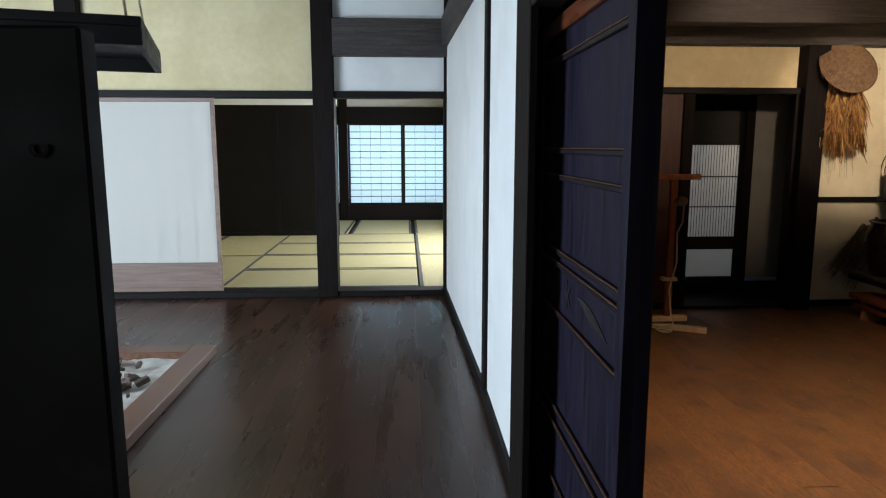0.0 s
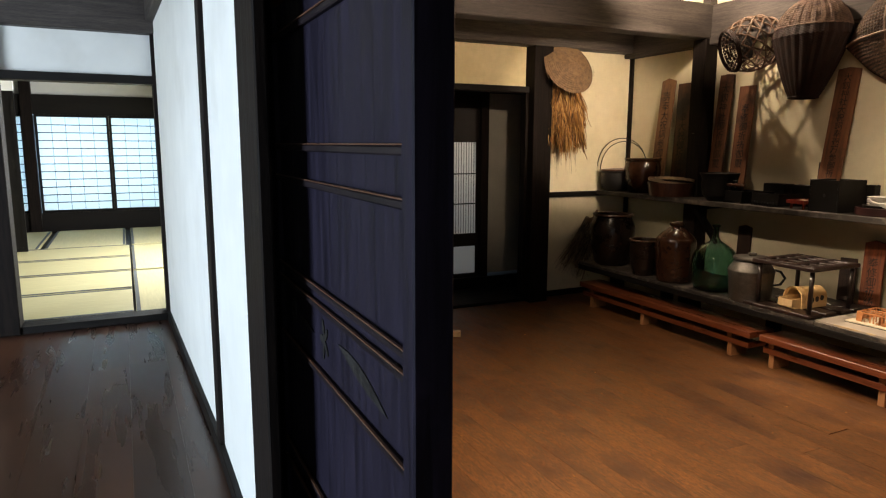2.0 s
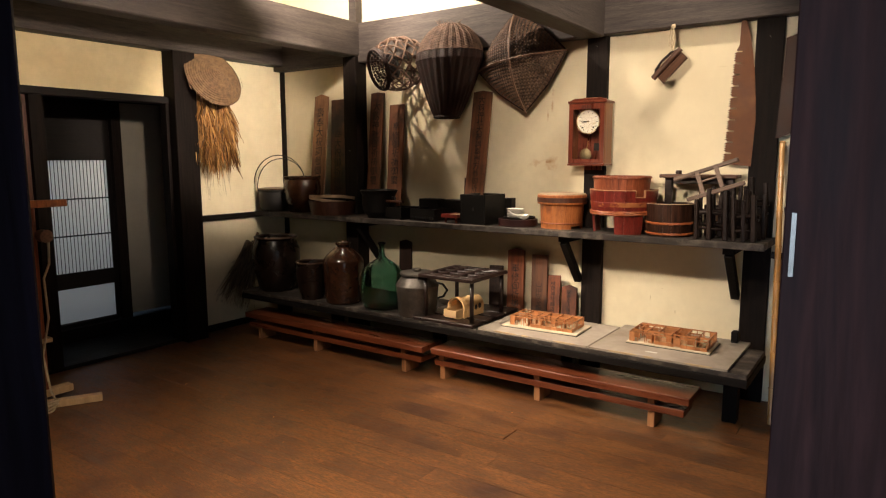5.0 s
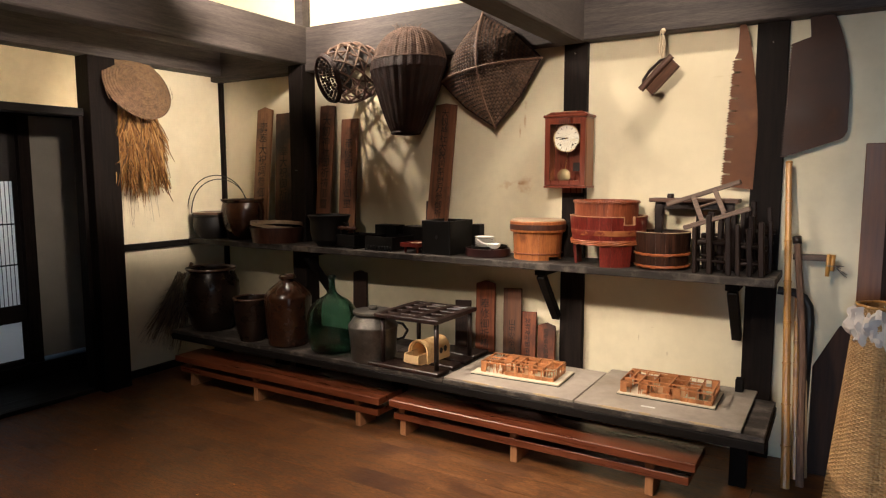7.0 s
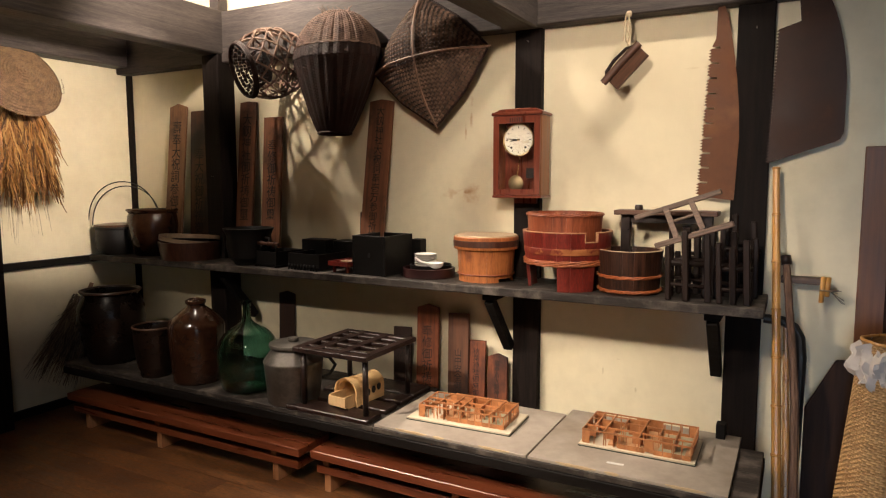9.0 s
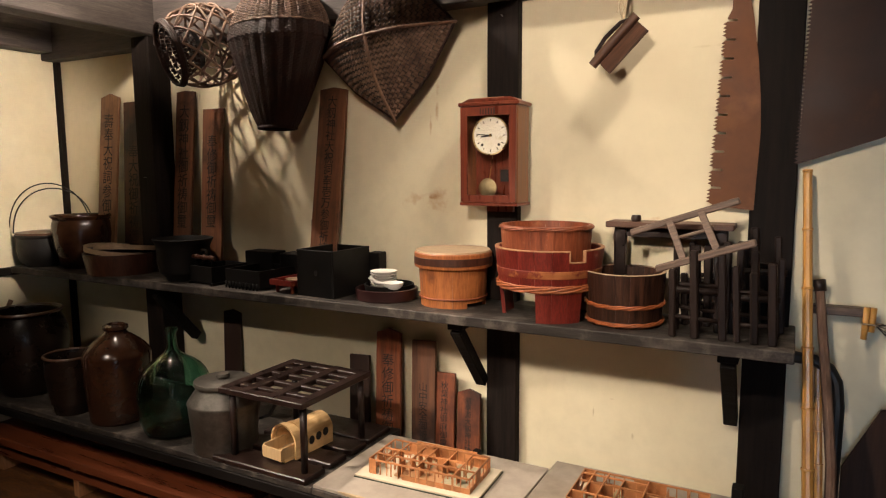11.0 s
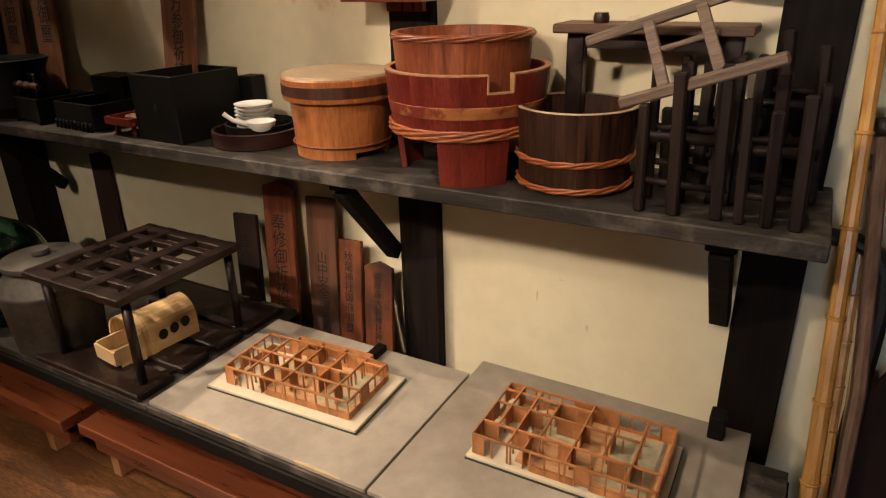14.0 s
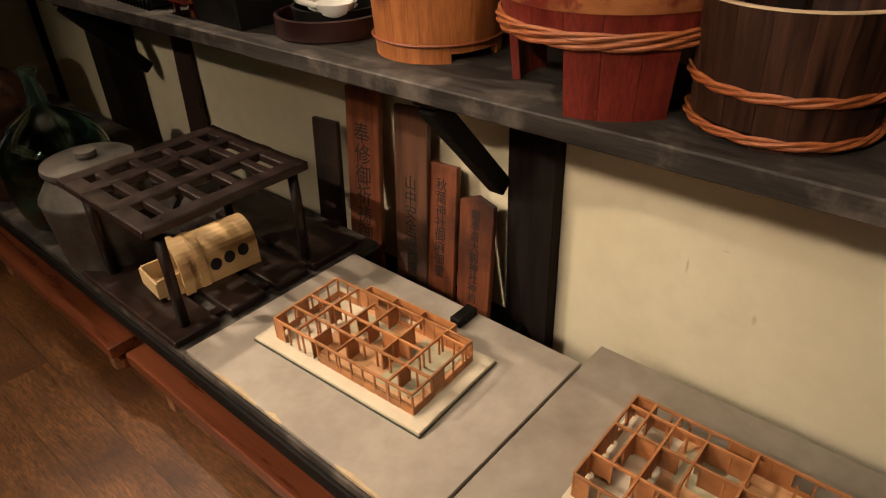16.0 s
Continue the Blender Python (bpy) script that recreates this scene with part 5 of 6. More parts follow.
for nm, dims in (("side_panel", (0, 0.24, 0, 0.010, 0, 0.195)), ("side_panel", (0, 0.24, 0.190, 0.200, 0, 0.195)), ("front_panel", (0, 0.010, 0.0103, 0.1897, 0, 0.1945)),
                 ("back_panel", (0.23, 0.24, 0.0103, 0.1897, 0, 0.1945)), ("bottom", (0.0103, 0.2297, 0.0103, 0.1897, 0, 0.012))):
    part(nm, boxed(*dims, 0.0012), M["lacquer"], bx)
part("keyhole_plate", plate([(0.095 + 0.008 * math.cos(a), 0.10 + 0.012 * math.sin(a)) for a in [2 * math.pi * i / 12 for i in range(12)]], 0.002), M["iron"], bx, m=pose(-0.002, 0, 0))
bx2 = thing("black_box", pose(4.665, 3.28, UP), "small black box behind the black chest", "box", "small black boxes")
part("box", boxed(0, 0.06, 0, 0.06, 0, 0.165, 0.003), M["lacquer"], bx2)

tr = vessel("round_tray", 4.545, 3.165, UP, ((0, 0), (0.124, 0), (0.127, 0.004), (0.127, 0.044), (0.120, 0.046), (0.117, 0.044), (0.117, 0.010), (0, 0.010)), "maroon", "round maroon lacquered tray", "tray", 64)
tr2 = vessel("round_tray", 4.565, 3.165, UP + 0.0102, ((0, 0), (0.092, 0), (0.098, 0.006), (0.103, 0.046), (0.097, 0.047), (0.092, 0.012), (0, 0.010)), "lacquer", "smaller black tray set inside the maroon one", "tray", 64)
for k in range(7):
    c = vessel("porcelain_cup", 4.585, 3.205, UP + 0.0203 + k * 0.0105, ((0, 0), (0.024, 0), (0.025, 0.005), (0.047, 0.012), (0.057, 0.0205), (0.0555, 0.0208), (0.045, 0.0145), (0, 0.011)), "porcelain",
               "white porcelain saucer in a stack", "saucer", 36)
    c["group"] = "stacked saucers"
ladle = thing("porcelain_spoon", pose(4.515, 3.115, UP + 0.0575) @ Matrix.Scale(1.2, 4), "white porcelain spoon bowl with a short handle", "spoon")
part("bowl", lathe(((0, -0.0137), (0.022, -0.0137), (0.032, -0.004), (0.036, 0.012), (0.033, 0.012), (0.02, -0.003), (0, -0.005)), 32), M["porcelain"], ladle)
part("handle", tube([(-0.028, 0.01, 0.008), (-0.05, 0.035, 0.018), (-0.06, 0.055, 0.035)], 0.0055), M["porcelain"], ladle)

lt = thing("lidded_tub", pose(4.575, 2.872, UP) @ Matrix.Diagonal((1.04, 1.04, 1.0, 1)), "orange-brown coopered tub with a flat round lid", "tub")
staves(0.122, 0.130, 0.0, 0.155, 14, 0.012, "lidtub", lt, foot=lambda i: 0.018 if i in (9, 10, 12) else 0.0)
part("bottom", lathe(((0, 0.02), (0.115, 0.02), (0.115, 0.032), (0, 0.032)), 40), M["lidtub"], lt)
part("lid_rim", lathe(((0.131, 0.150), (0.144, 0.150), (0.146, 0.155), (0.146, 0.204), (0.142, 0.208), (0.131, 0.208)), 56), M["lidtub"], lt)
part("lid_band", lathe(((0.1462, 0.162), (0.1475, 0.163), (0.1475, 0.190), (0.1462, 0.191)), 56), M["tubwood"], lt, "dark bent-wood band")
part("lid_top", lathe(((0.142, 0.2082), (0.139, 0.214), (0, 0.214)), 56), M["lidtop"], lt, "paler worn lid")
part("hoop", ring(0.1275, 0.035, 0.003), M["oldtub"], lt)

ft = thing("footed_tub", pose(4.55, 2.472, UP, 0, 0, -14) @ Matrix.Diagonal((1, 1, 1.05, 1)), "red lacquered tub with a spout notch on three wide feet", "tub")
staves(0.178, 0.194, 0.105, 0.235, 20, 0.014, "redlac", ft, keep=lambda i: i not in (13,))
staves(0.178, 0.1895, 0.105, 0.198, 20, 0.014, "redlac", ft, keep=lambda i: i == 13)
staves(0.1945, 0.1945, 0.2351, 0.2385, 20, 0.0145, "wornrim", ft, name="worn_rim", keep=lambda i: i not in (13,))
staves(0.1900, 0.1900, 0.1981, 0.2015, 20, 0.0145, "wornrim", ft, name="worn_rim", keep=lambda i: i == 13)
for k in (13, 14):
    a = 2 * math.pi * k / 20
    part("notch_edge", boxed(-0.0148, 0.001, -0.0022, 0.0022, 0.2000, 0.2384, 0.0008), M["wornrim"], ft, m=Matrix.Rotation(a, 4, "Z") @ Matrix.Translation((0.1935, 0, 0)))
for c, w in ((11.8, 3), (5.0, 2), (17.6, 2)):
    idx = [int(c + k) % 20 for k in range(w)]
    staves(0.166, 0.178, 0.0, 0.105, 20, 0.014, "redlac", ft, name="foot", keep=lambda i, idx=idx: i in idx)
part("bottom", lathe(((0, 0.108), (0.168, 0.108), (0.168, 0.120), (0, 0.120)), 48), M["redlac"], ft)
part("worn_band", lathe(((0.1845, 0.148), (0.1852, 0.149), (0.1882, 0.172), (0.1872, 0.173)), 96), M["redlac2"], ft, "worn orange band")
twisted_hoop(0.184, 0.112, 0.0050, ft, tilt=0.004)
twisted_hoop(0.185, 0.122, 0.0046, ft, tilt=0.004)
ut = thing("tub", pose(4.552, 2.485, UP + 0.1265), "reddish coopered tub standing inside the footed tub", "tub")
staves(0.150, 0.163, 0.0, 0.200, 18, 0.012, "oldtub", ut)
part("bottom", lathe(((0, 0.01), (0.142, 0.01), (0.142, 0.022), (0, 0.022)), 40), M["oldtub"], ut)
twisted_hoop(0.163, 0.192, 0.0045, ut, mat="oldtub")
dt = thing("dark_tub", pose(4.545, 2.20, UP), "dark stained coopered tub with two twisted bamboo hoops", "tub")
staves(0.122, 0.134, 0.0, 0.178, 18, 0.011, "darktub", dt, foot=lambda i: 0.022 if i in (7, 8) else 0.0)
part("bottom", lathe(((0, 0.03), (0.113, 0.03), (0.113, 0.042), (0, 0.042)), 40), M["darktub"], dt)
part("rim", lathe(((0.123, 0.1782), (0.1345, 0.1782), (0.1335, 0.1800), (0.124, 0.1800)), 56), M["lidtop"], dt, "greyed worn rim")
twisted_hoop(0.129, 0.075, 0.0048, dt, tilt=0.003)
twisted_hoop(0.1265, 0.016, 0.0046, dt, tilt=0.002)

# ---- wooden frames at the shelf's end ----
sb = thing("small_table", pose(4.60, 1.92, UP), "narrow dark wooden table frame at the wall", "table")
part("tabletop", boxed(0, 0.12, -0.05, 0.365, 0.318, 0.338, 0.003), M["dark_tool"], sb)
part("leg", boxed(0.03, 0.06, 0.30, 0.34, 0.0, 0.318, 0.003), M["stand"], sb)
part("leg", boxed(0.03, 0.06, -0.03, 0.01, 0.0, 0.318, 0.003), M["stand"], sb)
part("apron", boxed(0.04, 0.055, 0.01, 0.30, 0.285, 0.318), M["stand"], sb)
part("knob", lathe(((0, 0.338), (0.016, 0.338), (0.018, 0.348), (0.015, 0.360), (0, 0.361)), 16), M["stand"], sb, m=pose(0.05, 0.27, 0))


def reel_frame(x, y, w, d, h, label):
    ob = thing("reel_frame", pose(x, y, UP, 0, 0, 3), label, "wooden frame", "dark winding frames")
    r = random.Random(int(1000 * y))
    for a in (0, d):
        for b in (0, w / 2, w):
            q = 0.0115 * r.uniform(0.8, 1.1)
            m = pose(a, b + r.uniform(-0.012, 0.012), 0, r.uniform(-4, 0), r.uniform(-2, 2), r.uniform(-12, 12))
            part("post", boxed(-q, q, -q, q, 0.0, h * r.uniform(0.72, 1.3), 0.004, m), M["frameblack"], ob)
    for a in (0, d):
        z = h * r.uniform(0.25, 0.38)
        part("rail", tube([(a, 0.0, z), (a + 0.003, w, z + r.uniform(-0.012, 0.012))], 0.0075, 7), M["frameblack"], ob)
    z = h * r.uniform(0.65, 0.8)
    part("rail", tube([(d, 0.0, z), (d, w, z)], 0.008, 7), M["frameblack"], ob)
    for b in (0, w / 2, w):
        z = h * r.uniform(0.4, 0.6)
        part("cross_rail", tube([(0, b, z), (d, b, z + r.uniform(-0.01, 0.01))], 0.0075, 7), M["frameblack"], ob)
    part("axle", tube([(d / 2, -0.012, h * 0.62), (d / 2, w + 0.012, h * 0.62)], 0.011, 8), M["frameblack"], ob)


reel_frame(4.42, 1.885, 0.14, 0.10, 0.225, "black wooden winding frame with crossed rails")
reel_frame(4.42, 1.735, 0.11, 0.12, 0.205, "black wooden winding frame at the end of the shelf")
reel_frame(4.60, 1.72, 0.12, 0.10, 0.30, "taller black wooden winding frame by the wall")
reel_frame(4.60, 1.88, 0.12, 0.08, 0.23, "black wooden winding frame behind the others")
lad = thing("ladder_frame", pose(4.42, 2.065, UP + 0.212) @ Matrix.Rotation(radians(-19), 4, "X"), "tilted greyed wooden ladder-like frame on top of the winding frames", "wooden frame")
part("rail", boxed(-0.013, 0.013, -0.285, 0.012, -0.011, 0.011, 0.004), M["greyed"], lad)
part("rail", boxed(0.085, 0.115, -0.270, 0.075, 0.118, 0.140, 0.004), M["greyed"], lad)
for y in (-0.075, -0.175):
    part("rung", boxed(-0.006, 0.006, -0.011, 0.011, 0.0, 0.160, 0.002, Matrix.Translation((0.0, y, 0.008)) @ Matrix.Rotation(radians(37), 4, "Y") @ Matrix.Rotation(radians(-8), 4, "X")), M["greyed"], lad)
part("tie", tube([(0.05, -0.18, 0.072), (0.05, -0.07, 0.072)], 0.006, 8), M["greyed"], lad)

# ---- clock on the middle post ----
ck = thing("wall_clock", pose(4.698, 2.72, 1.315), "red-brown wooden pendulum wall clock on the dark post", "clock")
part("case_back", boxed(-0.012, 0, -0.105, 0.105, 0.012, 0.375), M["clockwood"], ck)
part("case_side", boxed(-0.125, -0.012, -0.115, -0.103, 0.012, 0.370, 0.002), M["clockside"], ck, "paler varnished side")
part("case_side", boxed(-0.125, -0.012, 0.103, 0.115, 0.012, 0.370, 0.002), M["clockside"], ck)
part("case_bottom", boxed(-0.135, -0.002, -0.118, 0.118, 0.0, 0.012, 0.002), M["clockwood"], ck)
part("case_top", boxed(-0.140, -0.002, -0.123, 0.123, 0.370, 0.385, 0.004), M["clockwood"], ck)
part("pediment", plate([(-0.118, 0.385), (0.118, 0.385), (0.085, 0.400), (-0.085, 0.400)], 0.08, 0.003), M["clockwood"], ck, m=pose(-0.125, 0, 0))
part("paper_slip", boxed(-0.11, -0.06, -0.05, 0.03, 0.4004, 0.403), M["lidtop"], ck, "yellowed paper on the top")
# Block that stands in for the shadow beneath the clock.
part("wall_plate", boxed(-0.02, -0.001, -0.055, 0.055, -0.028, 0.0), M["clockwood"], ck)
dr = part("front_door", many(((-0.137, -0.1255, -0.112, -0.085, 0.014, 0.368), (-0.137, -0.1255, 0.085, 0.112, 0.014, 0.368), (-0.137, -0.1255, -0.085, 0.085, 0.014, 0.040), (-0.137, -0.1255, -0.085, 0.085, 0.335, 0.368))), M["clockwood"], ck)
for k in range(6):
    part("slot", boxed(-0.1378, -0.137, -0.028 + k * 0.011, -0.024 + k * 0.011, 0.338, 0.360), M["iron"], dr)
face = Matrix.Translation((-0.105, 0, 0.262)) @ Matrix.Rotation(radians(-90), 4, "Y")
part("dial", lathe(((0, 0), (0.068, 0), (0.068, 0.004), (0, 0.004)), 56), M["dial"], ck, "aged cream dial", m=face)
part("bezel", lathe(((0.068, 0.0), (0.073, 0.0), (0.073, 0.008), (0.068, 0.006)), 56), M["brass"], ck, m=face)
for k in range(12):
    a = 2 * math.pi * k / 12
    part("numeral", boxed(-0.1104, -0.109, -0.0016, 0.0016, 0.051, 0.061), M["ink"], ck, m=Matrix.Translation((0, 0, 0.262)) @ Matrix.Rotation(a, 4, "X"))
# seen from the room, y grows to the left
for name, ang, ln, w in (("hour_pointer", 263, 0.036, 0.0042), ("minute_pointer", 276, 0.056, 0.0026)):
    # clockwise angle from twelve, on a face that looks towards -x
    bm = plate([(-w, -0.008), (w, -0.008), (w * 0.6, ln), (0, ln + 0.006), (-w * 0.6, ln)], 0.0012)
    part(name, bm, M["iron"], ck, m=Matrix.Translation((-0.1125, 0, 0.262)) @ Matrix.Rotation(radians(ang), 4, "X"))
part("boss", lathe(((0, 0), (0.006, 0), (0.005, 0.005), (0, 0.006)), 16), M["brass"], ck, m=Matrix.Translation((-0.110, 0, 0.262)) @ Matrix.Rotation(radians(-90), 4, "Y"))
for y in (-0.034, 0.034):
    part("winding_hole", lathe(((0, 0), (0.0055, 0), (0.0055, 0.0006), (0, 0.0006)), 16), M["iron"], ck, m=Matrix.Translation((-0.1092, y, 0.228)) @ Matrix.Rotation(radians(-90), 4, "Y"))
part("pendulum_rod", tube([(-0.09, 0.0, 0.185), (-0.09, 0.014, 0.085)], 0.0022, 8), M["brass"], ck)
part("pendulum_bob", lathe(((0, 0), (0.034, 0.002), (0.037, 0.006), (0.028, 0.012), (0, 0.014)), 40), M["dullbrass"], ck, "round tarnished brass bob", m=Matrix.Translation((-0.088, 0.018, 0.066)) @ Matrix.Rotation(radians(-90), 4, "Y"))
part("gong_block", boxed(-0.06, -0.013, -0.06, -0.02, 0.09, 0.135), M["iron"], ck)
pane = part("pane", boxed(-0.1318, -0.1302, -0.085, 0.085, 0.040, 0.335), M["pane"], ck, "clear glass pane")
pane.visible_shadow = False

# ---- baskets under the ceiling beam ----
b1 = thing("open_basket", pose(4.515, 4.145, 2.015) @ Matrix.Scale(1.1, 4) @ Matrix.Rotation(radians(-25), 4, "Z") @ Matrix.Rotation(radians(72), 4, "Y"), "dark wicker basket of open bands hung sideways from the beam", "basket")
rr = random.Random(2)
part("mouth", woven(lambda u, v: ((0.125 - 0.05 * v) * math.cos(2 * math.pi * u), (0.125 - 0.05 * v) * math.sin(2 * math.pi * u), -0.13 + 0.10 * v), 40, 6, 0.004, 0.12), M["basket"], b1)
# Black disc in place of the shade deep inside the mouth.
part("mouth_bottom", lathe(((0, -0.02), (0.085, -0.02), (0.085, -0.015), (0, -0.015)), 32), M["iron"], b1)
for k in range(3):
    part("rim", ring(0.126 + 0.003 * k, -0.13 + 0.007 * k, 0.006), M["basket"], b1)
for s in (-1, 1):
    for k in range(11):
        pts = []
        for i in range(22):
            v = i / 21
            a = 2 * math.pi * k / 11 + s * 2.0 * v
            r = 0.10 + 0.065 * math.sin(math.pi * (0.15 + 0.8 * v))
            pts.append((r * math.cos(a) + 0.0, r * math.sin(a), -0.10 + 0.27 * v))
        part("band", tube(pts, 0.0055, 5), M["basket_pale"], b1)
for z, r in ((0.02, 0.165), (0.10, 0.155), (0.165, 0.12)):
    part("band", ring(r, z, 0.005), M["basket_pale"], b1)

b2 = thing("back_basket", pose(4.555, 3.728, 1.635) @ Matrix.Rotation(radians(4), 4, "Y"), "tall ribbed dark back basket hung upside down from the beam", "basket")


def creel(u, v):
    h = 0.62 * v
    a = 2 * math.pi * u
    ry = 0.092 + 0.160 * (v / 0.6) ** 0.8 if v < 0.6 else 0.252 * math.sqrt(max(0.0, 1 - ((v - 0.6) / 0.42) ** 2)) + 0.004
    rx = ry * 0.62
    k = 1 + 0.018 * math.cos(26 * a)
    return (max(rx * k * math.cos(a), -1), ry * k * math.sin(a), h)


part("weave", woven(lambda u, v: creel(u, 0.70 * v), 104, 60, 0.0008, 0.0), M["basket"], b2)
# The lit upper end takes the paler colour, the rest the dark one.
part("ribbed_end", woven(lambda u, v: creel(u, 0.70 + 0.30 * v), 72, 34, 0.0022, 0.02), M["basket_pale"], b2, "ribbed end coloured paler where lamplight falls")
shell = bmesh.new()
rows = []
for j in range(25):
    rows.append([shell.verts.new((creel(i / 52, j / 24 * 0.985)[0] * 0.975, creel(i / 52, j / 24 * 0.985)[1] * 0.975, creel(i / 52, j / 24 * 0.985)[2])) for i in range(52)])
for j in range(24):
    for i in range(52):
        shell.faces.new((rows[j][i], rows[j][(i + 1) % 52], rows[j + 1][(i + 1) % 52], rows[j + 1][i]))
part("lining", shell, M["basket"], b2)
part("rim", tube([creel(i / 48, 0.004) for i in range(48)], 0.007, 6, closed=True), M["basket"], b2)
part("band", tube([Vector(creel(i / 48, 0.70)) * 1.0 for i in range(48)], 0.0045, 6, closed=True), M["basket_pale"], b2)
for k in range(14):
    y = rr.uniform(-0.10, 0.10)
    part("loose_end", tube([(rr.uniform(-0.05, 0.05), y, 0.605), (rr.uniform(-0.07, 0.02), y + rr.uniform(-0.05, 0.05), 0.63 + rr.uniform(0.0, 0.02))], 0.0015, 4), M["basket_pale"], b2)

b3 = thing("winnowing_basket", pose(4.65, 3.205, 1.972) @ Matrix.Rotation(radians(-7.5), 4, "X"), "square woven bamboo basket hung on its corner with crossed ribs", "basket")


def dish_surface(u, v):
    # a square dish turned on its corner, bulging into the room
    p, q = (u - 0.5) * 2, (v - 0.5) * 2
    y = (p + q) * 0.5 * 0.318
    z = (q - p) * 0.5 * 0.318
    bulge = (1 - abs(p) ** 2.2) * (1 - abs(q) ** 2.2)
    r = 1 + 0.10 * (1 - max(abs(p), abs(q))) + 0.10 * abs(abs(p) - abs(q)) * max(abs(p), abs(q))
    return (-0.02 - 0.14 * bulge ** 0.6, y * r, z * r)


part("weave", woven(dish_surface, 34, 34, 0.0042, 0.09), M["basket_pale"], b3)
# Black sheet behind the weave puts shade into its gaps.
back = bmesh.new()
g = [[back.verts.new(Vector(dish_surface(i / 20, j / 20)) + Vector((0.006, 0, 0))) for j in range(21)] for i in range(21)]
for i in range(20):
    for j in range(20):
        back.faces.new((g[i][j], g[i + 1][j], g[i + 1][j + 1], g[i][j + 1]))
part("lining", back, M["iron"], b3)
edge = [dish_surface(i / 16, 0) for i in range(16)] + [dish_surface(1, i / 16) for i in range(16)] + [dish_surface(1 - i / 16, 1) for i in range(16)] + [dish_surface(0, 1 - i / 16) for i in range(16)]
part("rim", tube(edge, 0.007, 6, closed=True), M["basket"], b3)
for sgn in (0, 1):
    pts = []
    for i in range(15):
        u = i / 14
        p = Vector(dish_surface(u, u if sgn else 1 - u))
        pts.append(p + Vector((-0.010, 0, 0)))
    ext = (pts[0] - pts[1]) * 0.25
    part("rib", tube([pts[0] + ext] + pts + [pts[-1] + (pts[-1] - pts[-2]) * 0.25], 0.0065, 6), M["stick"], b3, "straight crossing rib")

# ---- sedge hat with the straw cape under it ----
hat = thing("sedge_hat", Matrix.Translation((3.915, 5.385, 1.955)) @ Vector((0.0, -0.88, 0.42)).to_track_quat("Z", "Y").to_matrix().to_4x4() @ Matrix.Scale(1.08, 4), "round grey-brown sedge hat hung on the post", "hat")
prof = [(0.002, 0.078)]
for i in range(1, 46):
    v = i / 45
    prof.append((0.212 * v, 0.078 * (1 - v ** 1.25) + 0.0018 * math.sin(v * 2 * math.pi * 15)))
part("crown", lathe(tuple(prof) + ((0.200, -0.006), (0.10, 0.034), (0.002, 0.070)), 72), M["hat"], hat)
part("rim", ring(0.211, 0.0, 0.0045, 64, 6), M["hat"], hat)
for k in range(10):
    a = rr.uniform(0, 6.28)
    part("loose_straw", tube([(0.19 * math.cos(a), 0.19 * math.sin(a), 0.005), (0.225 * math.cos(a + 0.15), 0.225 * math.sin(a + 0.15), 0.004), (0.235 * math.cos(a + 0.4), 0.235 * math.sin(a + 0.4), 0.0)], 0.0011, 4), M["hat"], hat)

cape = thing("straw_cape", pose(3.945, 5.51, 1.84), "shaggy golden rice-straw cape hanging below the hat", "cape")


def straw_bundle(n, seed, w0, w1, d0, d1, ln, thin):
    r = random.Random(seed)
    bm = bmesh.new()
    for i in range(n):
        a, b = r.uniform(-1, 1), r.uniform(0, 1)
        top = Vector((a * w0, -b * d0, r.uniform(-0.02, 0.05)))
        length = ln * (r.uniform(0.72, 1.0) if r.random() < 0.8 else r.uniform(0.3, 0.7))
        start = 0.0 if r.random() < 0.45 else r.uniform(0.05, 0.45) * ln
        sway = r.uniform(-0.03, 0.03)
        pts = []
        for k in range(5):
            t = k / 4
            zz = -start - (length - start) * t if length > start else -start - 0.1 * t
            s = min(1, -zz / ln)
            w = w0 + (w1 - w0) * s ** 0.8
            pts.append(Vector((a * w + sway * t * t + r.uniform(-0.004, 0.004), -b * (d0 + (d1 - d0) * s) + r.uniform(-0.004, 0.004), zz)))
        tw = r.uniform(0, math.pi)
        hw = thin * r.uniform(0.6, 1.5)
        off = Vector((math.cos(tw), math.sin(tw), 0)) * hw
        va = [bm.verts.new(p - off * (1 - 0.6 * k / 4)) for k, p in enumerate(pts)]
        vb = [bm.verts.new(p + off * (1 - 0.6 * k / 4)) for k, p in enumerate(pts)]
        for k in range(4):
            bm.faces.new((va[k], vb[k], vb[k + 1], va[k + 1]))
    return bm


